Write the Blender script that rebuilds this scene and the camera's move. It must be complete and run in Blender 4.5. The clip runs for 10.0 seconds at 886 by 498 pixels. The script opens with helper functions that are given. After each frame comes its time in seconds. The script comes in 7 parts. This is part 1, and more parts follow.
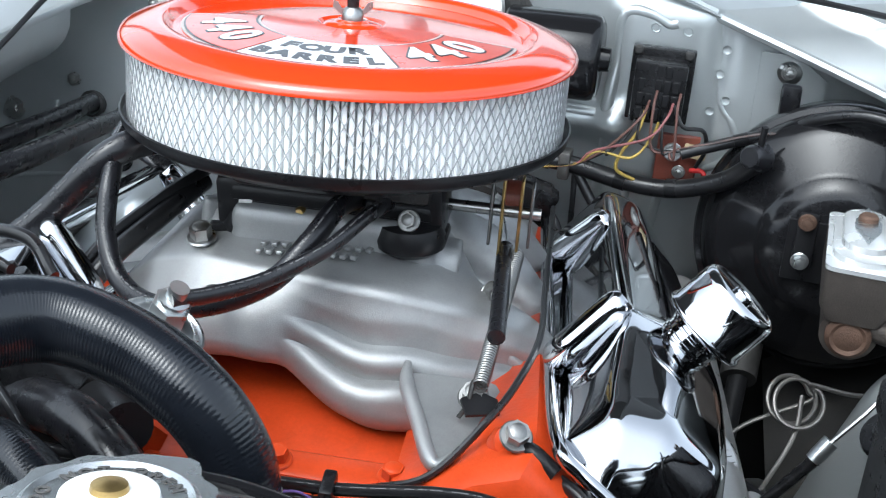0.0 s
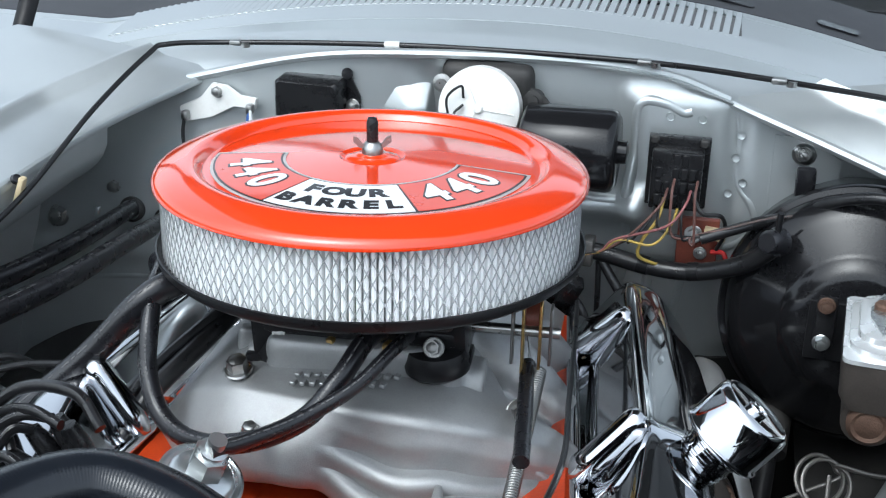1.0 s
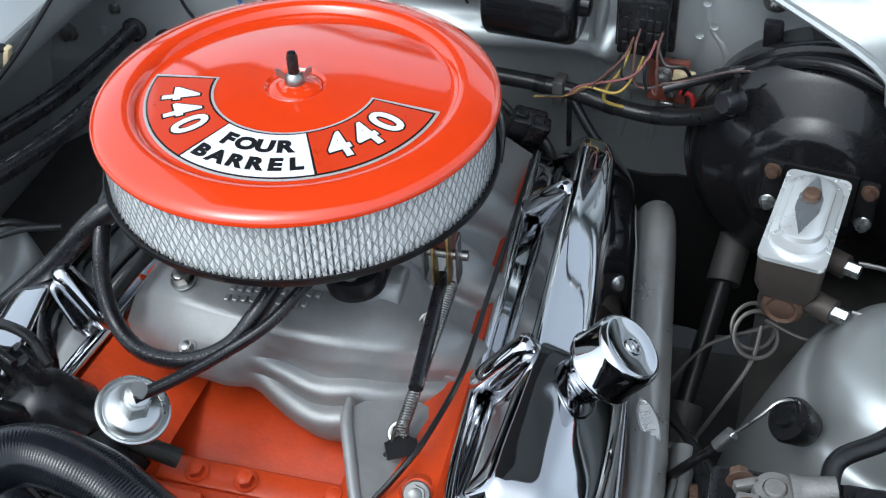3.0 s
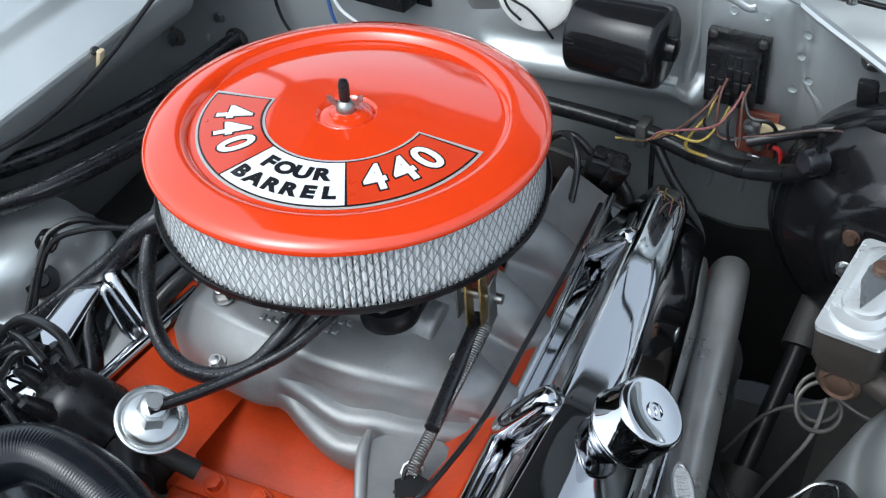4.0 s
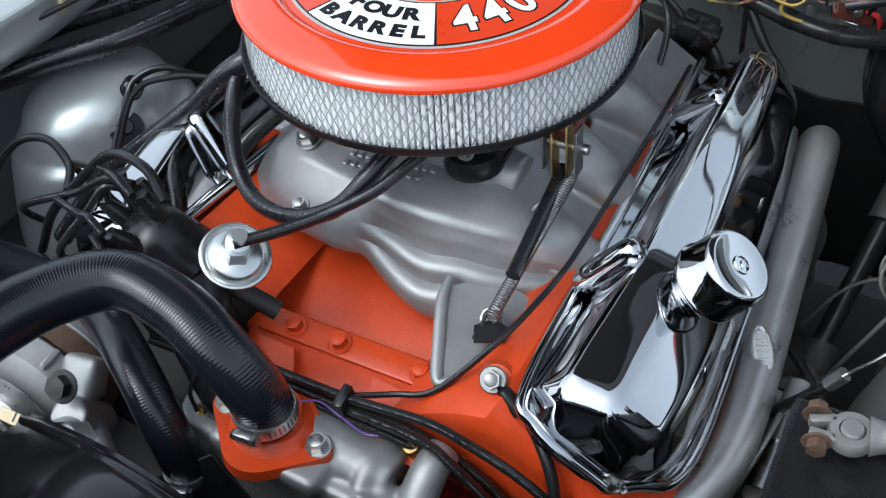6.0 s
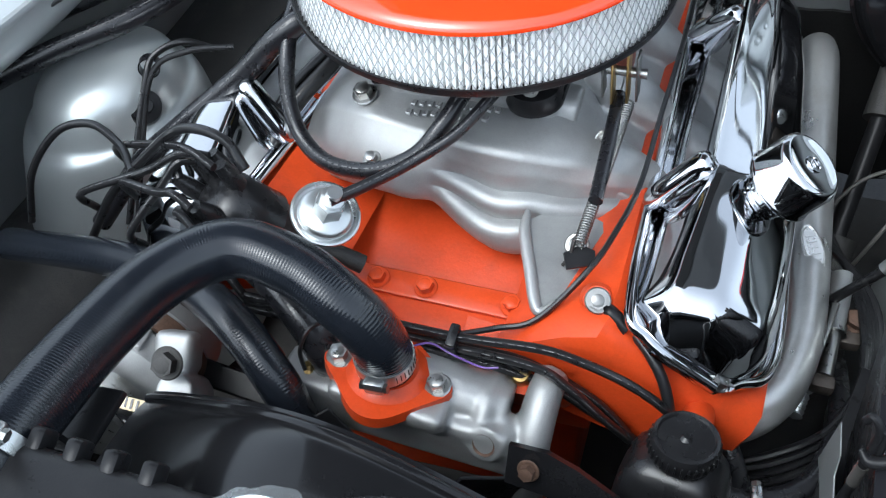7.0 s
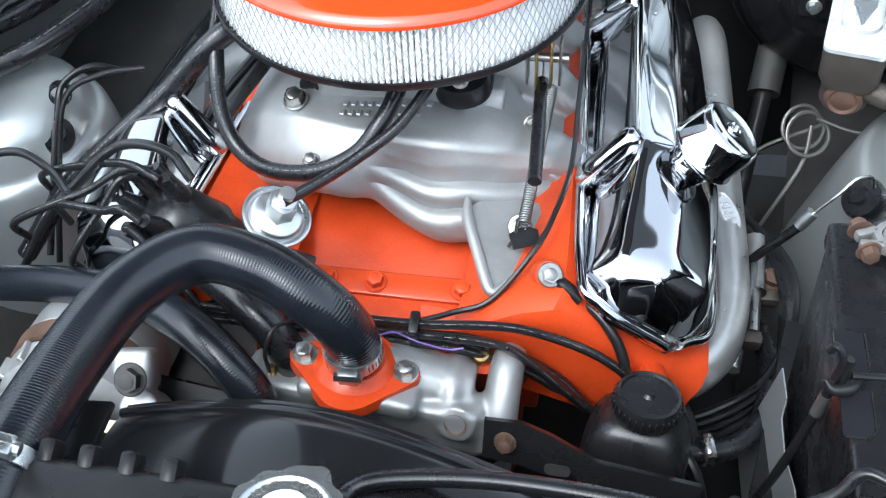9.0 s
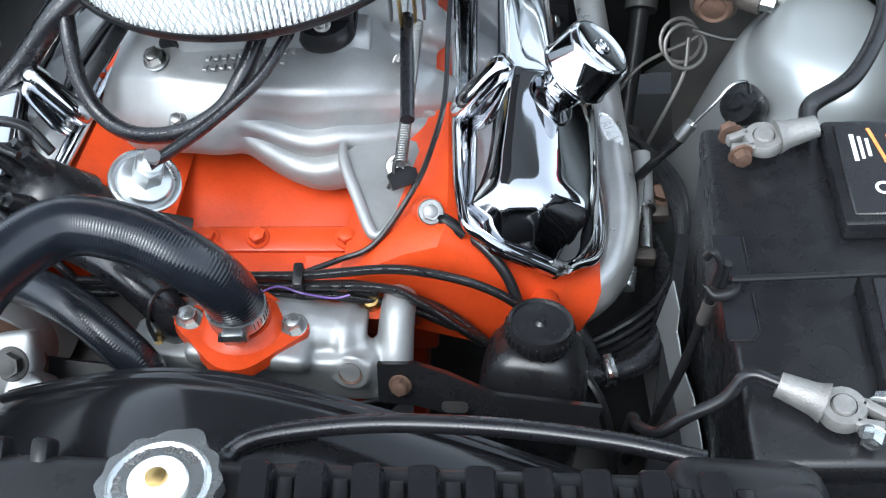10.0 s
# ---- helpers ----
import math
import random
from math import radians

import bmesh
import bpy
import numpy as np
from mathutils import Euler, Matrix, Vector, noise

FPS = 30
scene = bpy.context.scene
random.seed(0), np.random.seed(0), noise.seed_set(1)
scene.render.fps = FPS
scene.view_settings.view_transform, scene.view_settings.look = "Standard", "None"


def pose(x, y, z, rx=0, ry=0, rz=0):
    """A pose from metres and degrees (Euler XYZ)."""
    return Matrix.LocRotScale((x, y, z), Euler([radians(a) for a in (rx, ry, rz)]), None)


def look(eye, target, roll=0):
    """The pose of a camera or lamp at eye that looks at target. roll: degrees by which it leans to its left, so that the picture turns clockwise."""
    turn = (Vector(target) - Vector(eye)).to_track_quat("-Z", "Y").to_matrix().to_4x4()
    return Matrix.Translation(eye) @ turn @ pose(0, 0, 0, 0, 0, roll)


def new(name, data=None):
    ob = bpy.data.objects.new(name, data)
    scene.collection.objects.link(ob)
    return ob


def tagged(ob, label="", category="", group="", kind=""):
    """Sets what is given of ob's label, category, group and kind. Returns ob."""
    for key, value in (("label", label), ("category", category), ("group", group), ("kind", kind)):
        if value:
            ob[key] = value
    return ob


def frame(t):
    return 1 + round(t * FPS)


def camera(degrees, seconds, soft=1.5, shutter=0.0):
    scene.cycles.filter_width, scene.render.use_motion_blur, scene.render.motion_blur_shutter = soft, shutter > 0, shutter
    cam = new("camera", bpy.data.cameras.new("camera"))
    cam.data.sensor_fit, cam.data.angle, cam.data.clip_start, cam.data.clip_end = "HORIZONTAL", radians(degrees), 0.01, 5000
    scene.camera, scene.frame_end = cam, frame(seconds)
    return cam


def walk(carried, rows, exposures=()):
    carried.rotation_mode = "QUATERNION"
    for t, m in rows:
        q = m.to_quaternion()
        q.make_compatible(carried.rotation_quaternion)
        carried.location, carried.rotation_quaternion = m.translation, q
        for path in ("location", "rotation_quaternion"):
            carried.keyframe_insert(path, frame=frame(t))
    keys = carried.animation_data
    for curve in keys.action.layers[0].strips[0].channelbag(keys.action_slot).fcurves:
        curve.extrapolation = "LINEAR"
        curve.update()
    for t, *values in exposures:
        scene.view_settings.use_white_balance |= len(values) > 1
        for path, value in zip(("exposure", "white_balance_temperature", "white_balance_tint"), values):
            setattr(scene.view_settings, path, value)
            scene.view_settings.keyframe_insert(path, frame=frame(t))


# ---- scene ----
cam = camera(39.5, 10.0, 1.2)
PATH = [
    (0, (0.29, -0.892, 1.224), (-0.113, 0.892, 0.415), 4.9),
    (0.5, (0.284, -0.905, 1.249), (-0.162, 0.912, 0.542), 4.5),
    (1, (0.303, -0.894, 1.32), (-0.173, 0.879, 0.528), 1.4),
    (1.5, (0.382, -0.858, 1.469), (-0.131, 0.778, 0.441), 0.3),
    (2, (0.476, -0.818, 1.558), (-0.116, 0.67, 0.359), -4.7),
    (2.2, (0.481, -0.797, 1.57), (-0.135, 0.638, 0.321), -4.9),
    (3.3, (0.444, -0.742, 1.593), (-0.138, 0.614, 0.242), -1.1),
    (3.5, (0.48, -0.723, 1.594), (-0.156, 0.616, 0.251), -0.5),
    (4, (0.535, -0.69, 1.595), (-0.278, 0.574, 0.276), -3.8),
    (4.5, (0.543, -0.686, 1.601), (-0.328, 0.518, 0.262), -5.3),
    (5, (0.528, -0.691, 1.587), (-0.361, 0.489, 0.239), -5.1),
    (5.5, (0.518, -0.705, 1.572), (-0.342, 0.457, 0.19), -3),
    (6, (0.534, -0.72, 1.558), (-0.317, 0.39, 0.129), -5),
    (6.2, (0.531, -0.73, 1.559), (-0.304, 0.367, 0.109), -4.9),
    (7.3, (0.355, -0.876, 1.591), (-0.218, 0.327, 0.099), -7),
    (7.5, (0.35, -0.891, 1.594), (-0.191, 0.342, 0.116), -7.7),
    (8, (0.35, -0.909, 1.593), (-0.128, 0.354, 0.118), -6.2),
    (8.5, (0.333, -0.913, 1.596), (-0.112, 0.374, 0.132), -3.6),
    (9, (0.325, -0.912, 1.585), (-0.094, 0.38, 0.117), -2.8),
    (9.5, (0.346, -0.9, 1.569), (-0.044, 0.366, 0.07), -5.3),
    (10, (0.363, -0.898, 1.565), (0.065, 0.361, 0.04), -5.3),
]
walk(cam, [(t, look(eye, target, roll)) for t, eye, target, roll in PATH],
     exposures=[(0, 1.55, 5850, 4), (1, 1.2, 5850, 4), (2, 1.0, 5850, 4), (6, 1.1, 5850, 4), (7.5, 1.85, 5800, 4), (10, 2.0, 5800, 4)])

# ---------------------------------------------------------------- world and light
world = bpy.data.worlds.new("sky")
scene.world = world
world.use_nodes = True
wn, wl = world.node_tree.nodes, world.node_tree.links
sky = wn.new("ShaderNodeTexSky")
sky.sky_type = "NISHITA"
sky.sun_disc = False
sky.sun_elevation, sky.sun_rotation = radians(58), radians(202)
sky.air_density, sky.dust_density, sky.ozone_density = 1.0, 4.0, 1.0
wn["Background"].inputs[1].default_value = 0.15
soft_sky = wn.new("ShaderNodeHueSaturation")
soft_sky.inputs["Saturation"].default_value = 0.30
wl.new(sky.outputs[0], soft_sky.inputs["Color"])
wl.new(soft_sky.outputs[0], wn["Background"].inputs[0])
sun_data = bpy.data.lights.new("sun", "SUN")
sun_data.energy, sun_data.angle, sun_data.color = 0.05, radians(40), (1.0, 0.99, 0.97)
sun = new("sun", sun_data)
sun.matrix_world = look((-0.9, -2.2, 4.6), (0, 0, 0.8))


# ---------------------------------------------------------------- materials
def material(name, color, rough=0.5, metal=0.0, var=0.12, scale=30.0, fine=300.0, bump=0.0, bump_scale=400.0,
             rough_var=0.1, coat=0.0, stain=None, stain_amt=0.0, stain_scale=12.0, spec=0.5):
    """A painted, cast or moulded surface: blotches, fine grain, stains and relief at real size (metres)."""
    m = bpy.data.materials.new(name)
    m.use_nodes = True
    n, l = m.node_tree.nodes, m.node_tree.links
    b = n["Principled BSDF"]
    tc = n.new("ShaderNodeTexCoord")
    info = n.new("ShaderNodeObjectInfo")
    def tex(sc, detail=4.0, rough_=0.6):
        t = n.new("ShaderNodeTexNoise")
        t.inputs["Scale"].default_value, t.inputs["Detail"].default_value = sc, detail
        t.inputs["Roughness"].default_value = rough_
        l.new(tc.outputs["Object"], t.inputs["Vector"])
        return t
    big, small = tex(scale), tex(fine, 2.0)
    add = n.new("ShaderNodeMath"); add.operation = "MULTIPLY_ADD"
    l.new(big.outputs[0], add.inputs[0]); add.inputs[1].default_value = 0.65
    mul = n.new("ShaderNodeMath"); mul.operation = "MULTIPLY"
    l.new(small.outputs[0], mul.inputs[0]); mul.inputs[1].default_value = 0.35
    l.new(mul.outputs[0], add.inputs[2])
    ramp = n.new("ShaderNodeMapRange")
    ramp.inputs[1].default_value, ramp.inputs[2].default_value = 0.3, 0.7
    ramp.inputs[3].default_value, ramp.inputs[4].default_value = 1.0 - var, 1.0 + var
    l.new(add.outputs[0], ramp.inputs[0])
    hsv = n.new("ShaderNodeHueSaturation")
    hsv.inputs["Color"].default_value = (*color, 1)
    l.new(ramp.outputs[0], hsv.inputs["Value"])
    col = hsv.outputs[0]
    if stain:
        st = tex(stain_scale, 6.0, 0.7)
        sr = n.new("ShaderNodeMapRange")
        sr.inputs[1].default_value, sr.inputs[2].default_value = 0.52, 0.72
        sr.inputs[3].default_value, sr.inputs[4].default_value = 0.0, stain_amt
        l.new(st.outputs[0], sr.inputs[0])
        mix = n.new("ShaderNodeMix"); mix.data_type = "RGBA"
        l.new(sr.outputs[0], mix.inputs[0]); l.new(col, mix.inputs[6])
        mix.inputs[7].default_value = (*stain, 1)
        col = mix.outputs[2]
    l.new(col, b.inputs["Base Color"])
    rr = n.new("ShaderNodeMapRange")
    rr.inputs[1].default_value, rr.inputs[2].default_value = 0.3, 0.7
    rr.inputs[3].default_value, rr.inputs[4].default_value = max(0.0, rough - rough_var * rough), min(1.0, rough + rough_var)
    l.new(big.outputs[0], rr.inputs[0]); l.new(rr.outputs[0], b.inputs["Roughness"])
    b.inputs["Metallic"].default_value = metal
    b.inputs["Coat Weight"].default_value = coat
    b.inputs["Coat Roughness"].default_value = 0.06
    b.inputs["Specular IOR Level"].default_value = spec
    if bump:
        bt = tex(bump_scale, 3.0)
        bp = n.new("ShaderNodeBump")
        bp.inputs["Strength"].default_value, bp.inputs["Distance"].default_value = bump, 0.001
        l.new(bt.outputs[0], bp.inputs["Height"]); l.new(bp.outputs[0], b.inputs["Normal"])
    return m


def ribbed(name, color, rough, pitch, strength=0.5):
    """Moulded rubber hose: fine rings along the UV's v, with dust."""
    m = material(name, color, rough, 0.0, 0.25, 60, 500, 0, spec=0.55, rough_var=0.05, stain=(0.03, 0.032, 0.036), stain_amt=0.2, stain_scale=25)
    n, l = m.node_tree.nodes, m.node_tree.links
    uv = n.new("ShaderNodeUVMap")
    w = n.new("ShaderNodeTexWave")
    w.wave_type, w.bands_direction = "BANDS", "Y"
    w.inputs["Scale"].default_value = 0.314 / pitch
    w.inputs["Distortion"].default_value = 1.2
    w.inputs["Detail"].default_value = 1.0
    l.new(uv.outputs[0], w.inputs["Vector"])
    bp = n.new("ShaderNodeBump")
    bp.inputs["Strength"].default_value, bp.inputs["Distance"].default_value = strength, 0.0012
    l.new(w.outputs[0], bp.inputs["Height"])
    l.new(bp.outputs[0], n["Principled BSDF"].inputs["Normal"])
    return m


M_LID = material("lid_orange", (0.70, 0.046, 0.006), 0.06, 0.0, 0.04, 20, 600, rough_var=0.06, coat=1.0, spec=0.5)
M_ORANGE = material("engine_orange", (0.52, 0.053, 0.010), 0.33, 0.0, 0.14, 40, 350, 0.25, 250, coat=0.1, spec=0.3,
                    stain=(0.22, 0.03, 0.01), stain_amt=0.35, stain_scale=28)
M_CAST = material("cast_aluminium", (0.34, 0.345, 0.345), 0.44, 0.62, 0.14, 35, 900, 0.30, 1400,
                  stain=(0.25, 0.24, 0.225), stain_amt=0.45, stain_scale=22)
M_CHROME = material("chrome", (0.56, 0.57, 0.59), 0.03, 1.0, 0.02, 20, 200, 0.01, 40, rough_var=0.03)
M_STEEL = material("bright_steel", (0.38, 0.38, 0.37), 0.28, 1.0, 0.12, 120, 900, 0.1, 900)
M_ZINC = material("zinc_plate", (0.56, 0.58, 0.58), 0.26, 0.95, 0.05, 20, 600, 0.03, 500, rough_var=0.05)
# Lighter, less metallic copy of M_ZINC; its white stands in for reflected sky.
M_LIDZINC = material("sky_lit_zinc_lid", (0.82, 0.84, 0.84), 0.25, 0.62, 0.05, 20, 600, 0.03, 500, rough_var=0.05)
M_SPRING = material("dull_spring_steel", (0.22, 0.22, 0.215), 0.35, 0.9, 0.15, 120, 900)
M_PRINT = material("pale_hose_print", (0.09, 0.09, 0.092), 0.6)
M_BRASS = material("old_brass", (0.50, 0.35, 0.14), 0.32, 1.0, 0.2, 90, 600)
M_RUST = material("rusty_iron", (0.11, 0.065, 0.045), 0.65, 0.4, 0.3, 80, 500, 0.6, 500)
M_HEADER = material("coated_header", (0.62, 0.62, 0.61), 0.29, 0.85, 0.10, 25, 700, 0.2, 900,
                    stain=(0.35, 0.32, 0.28), stain_amt=0.35, stain_scale=14)
M_BODY = material("silver_body_paint", (0.47, 0.50, 0.505), 0.33, 0.62, 0.07, 8, 1500, 0.06, 2500, coat=0.4,
                  stain=(0.42, 0.44, 0.44), stain_amt=0.35, stain_scale=6)
M_GLOSSBLACK = material("gloss_black_paint", (0.009, 0.009, 0.010), 0.10, 0.0, 0.2, 20, 400, coat=0.0,
                        stain=(0.02, 0.02, 0.022), stain_amt=0.15, stain_scale=18, spec=0.35)
M_SATIN = material("satin_black", (0.011, 0.011, 0.012), 0.28, 0.0, 0.2, 40, 500, 0.12, 600,
                   stain=(0.03, 0.03, 0.03), stain_amt=0.2, stain_scale=25, spec=0.2)
M_PLASTIC = material("black_plastic", (0.009, 0.009, 0.010), 0.24, 0.0, 0.2, 40, 500, 0.10, 900,
                     stain=(0.03, 0.03, 0.03), stain_amt=0.2, stain_scale=30, spec=0.42)
M_WIRE = material("wire_insulation", (0.010, 0.010, 0.011), 0.28, 0.0, 0.25, 60, 500, stain=(0.05, 0.05, 0.05), stain_amt=0.15, stain_scale=40)
M_HOSE = ribbed("ribbed_radiator_hose", (0.009, 0.011, 0.015), 0.19, 0.0023, 0.14)
M_RUBBER = ribbed("smooth_rubber_hose", (0.010, 0.010, 0.012), 0.26, 0.003, 0.03)
M_PAPER = material("filter_paper", (0.92, 0.93, 0.93), 0.85, 0.0, 0.04, 30, 300, stain=(0.72, 0.70, 0.64), stain_amt=0.25, stain_scale=14)
M_MESHWIRE = material("filter_wire_mesh", (0.50, 0.51, 0.52), 0.30, 0.8, 0.1, 60, 500)
M_WHITE = material("white_vinyl", (0.80, 0.82, 0.84), 0.30, 0.0, 0.03, 40, 600, coat=1.0)
M_INK = material("black_ink", (0.010, 0.010, 0.012), 0.35, 0.0, 0.1, 40, 600, spec=0.12, coat=0.8)
M_DECAL_OR = material("decal_orange", (0.60, 0.042, 0.007), 0.30, 0.0, 0.04, 40, 600, coat=1.0)
M_SILVERINK = material("decal_silver_border", (0.50, 0.48, 0.46), 0.35, 0.2, 0.05, 60, 600)
M_ASPHALT = material("asphalt", (0.05, 0.05, 0.052), 0.85, 0.0, 0.3, 12, 200, 0.8, 150, stain=(0.02, 0.02, 0.02), stain_amt=0.5, stain_scale=3)
M_DARKMETAL = material("dirt_and_shade_metal", (0.03, 0.029, 0.028), 0.55, 0.2, 0.3, 50, 500, 0.4, 500, stain=(0.09, 0.08, 0.07), stain_amt=0.3, stain_scale=20)
M_TOEBOARD = material("toeboard_black", (0.014, 0.014, 0.014), 0.7, 0.0, 0.3, 30, 300, 0.5, 200, spec=0.2)
M_HOODIN = material("hood_underside", (0.10, 0.103, 0.106), 0.45, 0.1, 0.1, 10, 800, 0.1, 900)
M_LEAD = material("oxidised_lead", (0.24, 0.235, 0.225), 0.5, 0.6, 0.2, 150, 900, 0.5, 700, stain=(0.22, 0.20, 0.18), stain_amt=0.5, stain_scale=60)
M_IRON = material("brown_cast_iron", (0.075, 0.064, 0.056), 0.55, 0.5, 0.25, 80, 700, 0.5, 700)
M_WHITEPAINT = material("white_paint", (0.78, 0.78, 0.75), 0.35, 0.0, 0.04, 30, 500, stain=(0.55, 0.52, 0.46), stain_amt=0.3, stain_scale=40)
M_LABELOR = material("label_orange", (0.75, 0.25, 0.06), 0.4)
M_BROWNWIRE = material("brown_wire", (0.12, 0.06, 0.05), 0.4)
M_PINKWIRE = material("pink_wire", (0.24, 0.09, 0.09), 0.4)
M_TREES = material("dark_foliage", (0.045, 0.06, 0.035), 0.8, 0.0, 0.5, 1.2, 9, 0, stain=(0.015, 0.02, 0.012), stain_amt=0.8, stain_scale=0.9)
M_GLASS = material("windshield_glass", (0.75, 0.80, 0.78), 0.02, 0.0, 0.01, 5, 50, rough_var=0.0)
M_GLASS.node_tree.nodes["Principled BSDF"].inputs["Transmission Weight"].default_value = 1.0
M_CABIN = material("dark_interior", (0.03, 0.03, 0.032), 0.7, 0.0, 0.3, 6, 80)
M_GREYPANEL = material("grey_cowl_panel", (0.06, 0.062, 0.068), 0.6, 0.0, 0.12, 12, 500, spec=0.1)
M_PAD = material("hood_pad", (0.02, 0.02, 0.021), 0.9, 0.0, 0.3, 20, 300, 0.6, 200)
M_RED = material("red_plastic", (0.45, 0.02, 0.02), 0.4)
M_YELLOW = material("yellow_wire", (0.42, 0.30, 0.07), 0.4)
M_BLUE = material("blue_wire", (0.05, 0.12, 0.35), 0.4)
M_PURPLE = material("purple_wire", (0.12, 0.06, 0.25), 0.4)
M_TAN = material("tan_plastic", (0.55, 0.45, 0.28), 0.5)
M_BROWNRED = material("brown_phenolic", (0.16, 0.04, 0.025), 0.45, 0, 0.25, 90, 500)
M_WIREGREY = material("bare_steel_line", (0.20, 0.19, 0.18), 0.4, 0.8, 0.15, 100, 700)


# ---------------------------------------------------------------- from the drawing of the bay to the scene, by a fitted quadratic warp
# coefficients fitted so that the drawn parts line up in the camera's view
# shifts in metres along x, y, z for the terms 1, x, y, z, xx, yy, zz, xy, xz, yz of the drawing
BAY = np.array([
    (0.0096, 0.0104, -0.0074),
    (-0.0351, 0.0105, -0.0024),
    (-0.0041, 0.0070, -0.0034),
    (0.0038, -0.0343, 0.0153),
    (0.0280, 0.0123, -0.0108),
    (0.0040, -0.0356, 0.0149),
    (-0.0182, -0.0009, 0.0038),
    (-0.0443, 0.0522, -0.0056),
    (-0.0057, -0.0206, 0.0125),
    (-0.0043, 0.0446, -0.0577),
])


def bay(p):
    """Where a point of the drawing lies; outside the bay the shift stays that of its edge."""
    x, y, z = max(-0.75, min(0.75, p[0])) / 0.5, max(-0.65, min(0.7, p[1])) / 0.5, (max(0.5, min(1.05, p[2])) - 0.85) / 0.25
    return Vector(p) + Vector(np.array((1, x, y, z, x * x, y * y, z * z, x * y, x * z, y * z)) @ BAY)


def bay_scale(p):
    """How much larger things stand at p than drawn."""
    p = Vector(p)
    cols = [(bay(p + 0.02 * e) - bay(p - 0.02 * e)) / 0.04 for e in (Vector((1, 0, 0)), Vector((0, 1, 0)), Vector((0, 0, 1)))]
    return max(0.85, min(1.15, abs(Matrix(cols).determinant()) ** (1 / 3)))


AIR = pose(0.002, 0.001, 0.988, -2.0, -0.8, 0) @ Matrix.Scale(1.005, 4) @ pose(0, 0, -0.990)      # the air cleaner's seat


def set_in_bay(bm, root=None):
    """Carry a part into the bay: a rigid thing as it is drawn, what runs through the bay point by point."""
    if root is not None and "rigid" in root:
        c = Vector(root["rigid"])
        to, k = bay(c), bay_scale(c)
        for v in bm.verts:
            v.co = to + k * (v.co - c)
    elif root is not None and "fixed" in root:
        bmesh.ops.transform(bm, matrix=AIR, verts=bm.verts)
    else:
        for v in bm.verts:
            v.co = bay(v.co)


# ---------------------------------------------------------------- mesh helpers
def link(name, bm, mat, smooth=40.0, root=None, as_drawn=False):
    """One mesh object from a bmesh; edges sharper than `smooth` degrees stay hard."""
    if not as_drawn:
        set_in_bay(bm, root)
    bmesh.ops.recalc_face_normals(bm, faces=bm.faces[:])
    lim = math.radians(smooth)
    for f in bm.faces:
        f.smooth = True
    for e in bm.edges:
        if len(e.link_faces) == 2 and e.calc_face_angle(0) > lim:
            e.smooth = False
    me = bpy.data.meshes.new(name)
    bm.to_mesh(me)
    bm.free()
    for mm in (mat if isinstance(mat, (list, tuple)) else [mat]):
        me.materials.append(mm)
    return new(name, me)


def part(name, bm, mat, parent, label="", smooth=40.0):
    root = parent
    while root.parent:
        root = root.parent
    ob = link(name, bm, mat, smooth, root)
    ob.parent = parent
    ob.matrix_parent_inverse = parent.matrix_world.inverted() if parent.type != "EMPTY" else Matrix.Translation(parent.location).inverted()
    if label:
        ob["label"] = label
    return ob


RIGID = ("carburettor", "breather_cap", "vacuum_valve", "thermostat_housing", "pressure_cap", "battery_terminal", "steering_reservoir", "wire_separator", "distributor",
         "alternator", "wiper_motor", "voltage_regulator", "ballast_resistor", "bulkhead_connector", "wiper_relay", "brake_booster", "master_cylinder", "hose_clip", "harness_clip",
         "hose_grommet", "battery", "steering_box", "cable_end", "spark_plug", "paper_tag", "wire_clip", "cooling_fan", "return_spring")


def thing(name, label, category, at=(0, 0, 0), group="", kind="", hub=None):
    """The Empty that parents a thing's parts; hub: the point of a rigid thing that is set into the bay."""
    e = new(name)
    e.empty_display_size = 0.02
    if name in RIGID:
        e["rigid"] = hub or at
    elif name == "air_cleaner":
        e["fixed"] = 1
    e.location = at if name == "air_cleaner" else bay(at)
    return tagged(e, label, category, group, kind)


def frame_on(p, axis, up=(0, 0, 1)):
    """A matrix at p whose z runs along axis."""
    z = Vector(axis).normalized()
    u = Vector(up)
    if abs(z.dot(u.normalized())) > 0.99:
        u = Vector((0, 1, 0))
    x = u.cross(z).normalized()
    y = z.cross(x)
    m = Matrix((x, y, z)).transposed().to_4x4()
    m.translation = Vector(p)
    return m


def spline(pts, per=8):
    """Catmull-Rom through the points."""
    p = [Vector(q) for q in pts]
    if len(p) < 3:
        return [p[0].lerp(p[1], i / per) for i in range(per + 1)]
    p = [2 * p[0] - p[1]] + p + [2 * p[-1] - p[-2]]
    out = []
    for i in range(1, len(p) - 2):
        a, b, c, d = p[i - 1:i + 3]
        for k in range(per):
            t = k / per
            out.append(0.5 * ((2 * b) + (c - a) * t + (2 * a - 5 * b + 4 * c - d) * t * t + (3 * b - a - 3 * c + d) * t ** 3))
    out.append(p[-2])
    return out


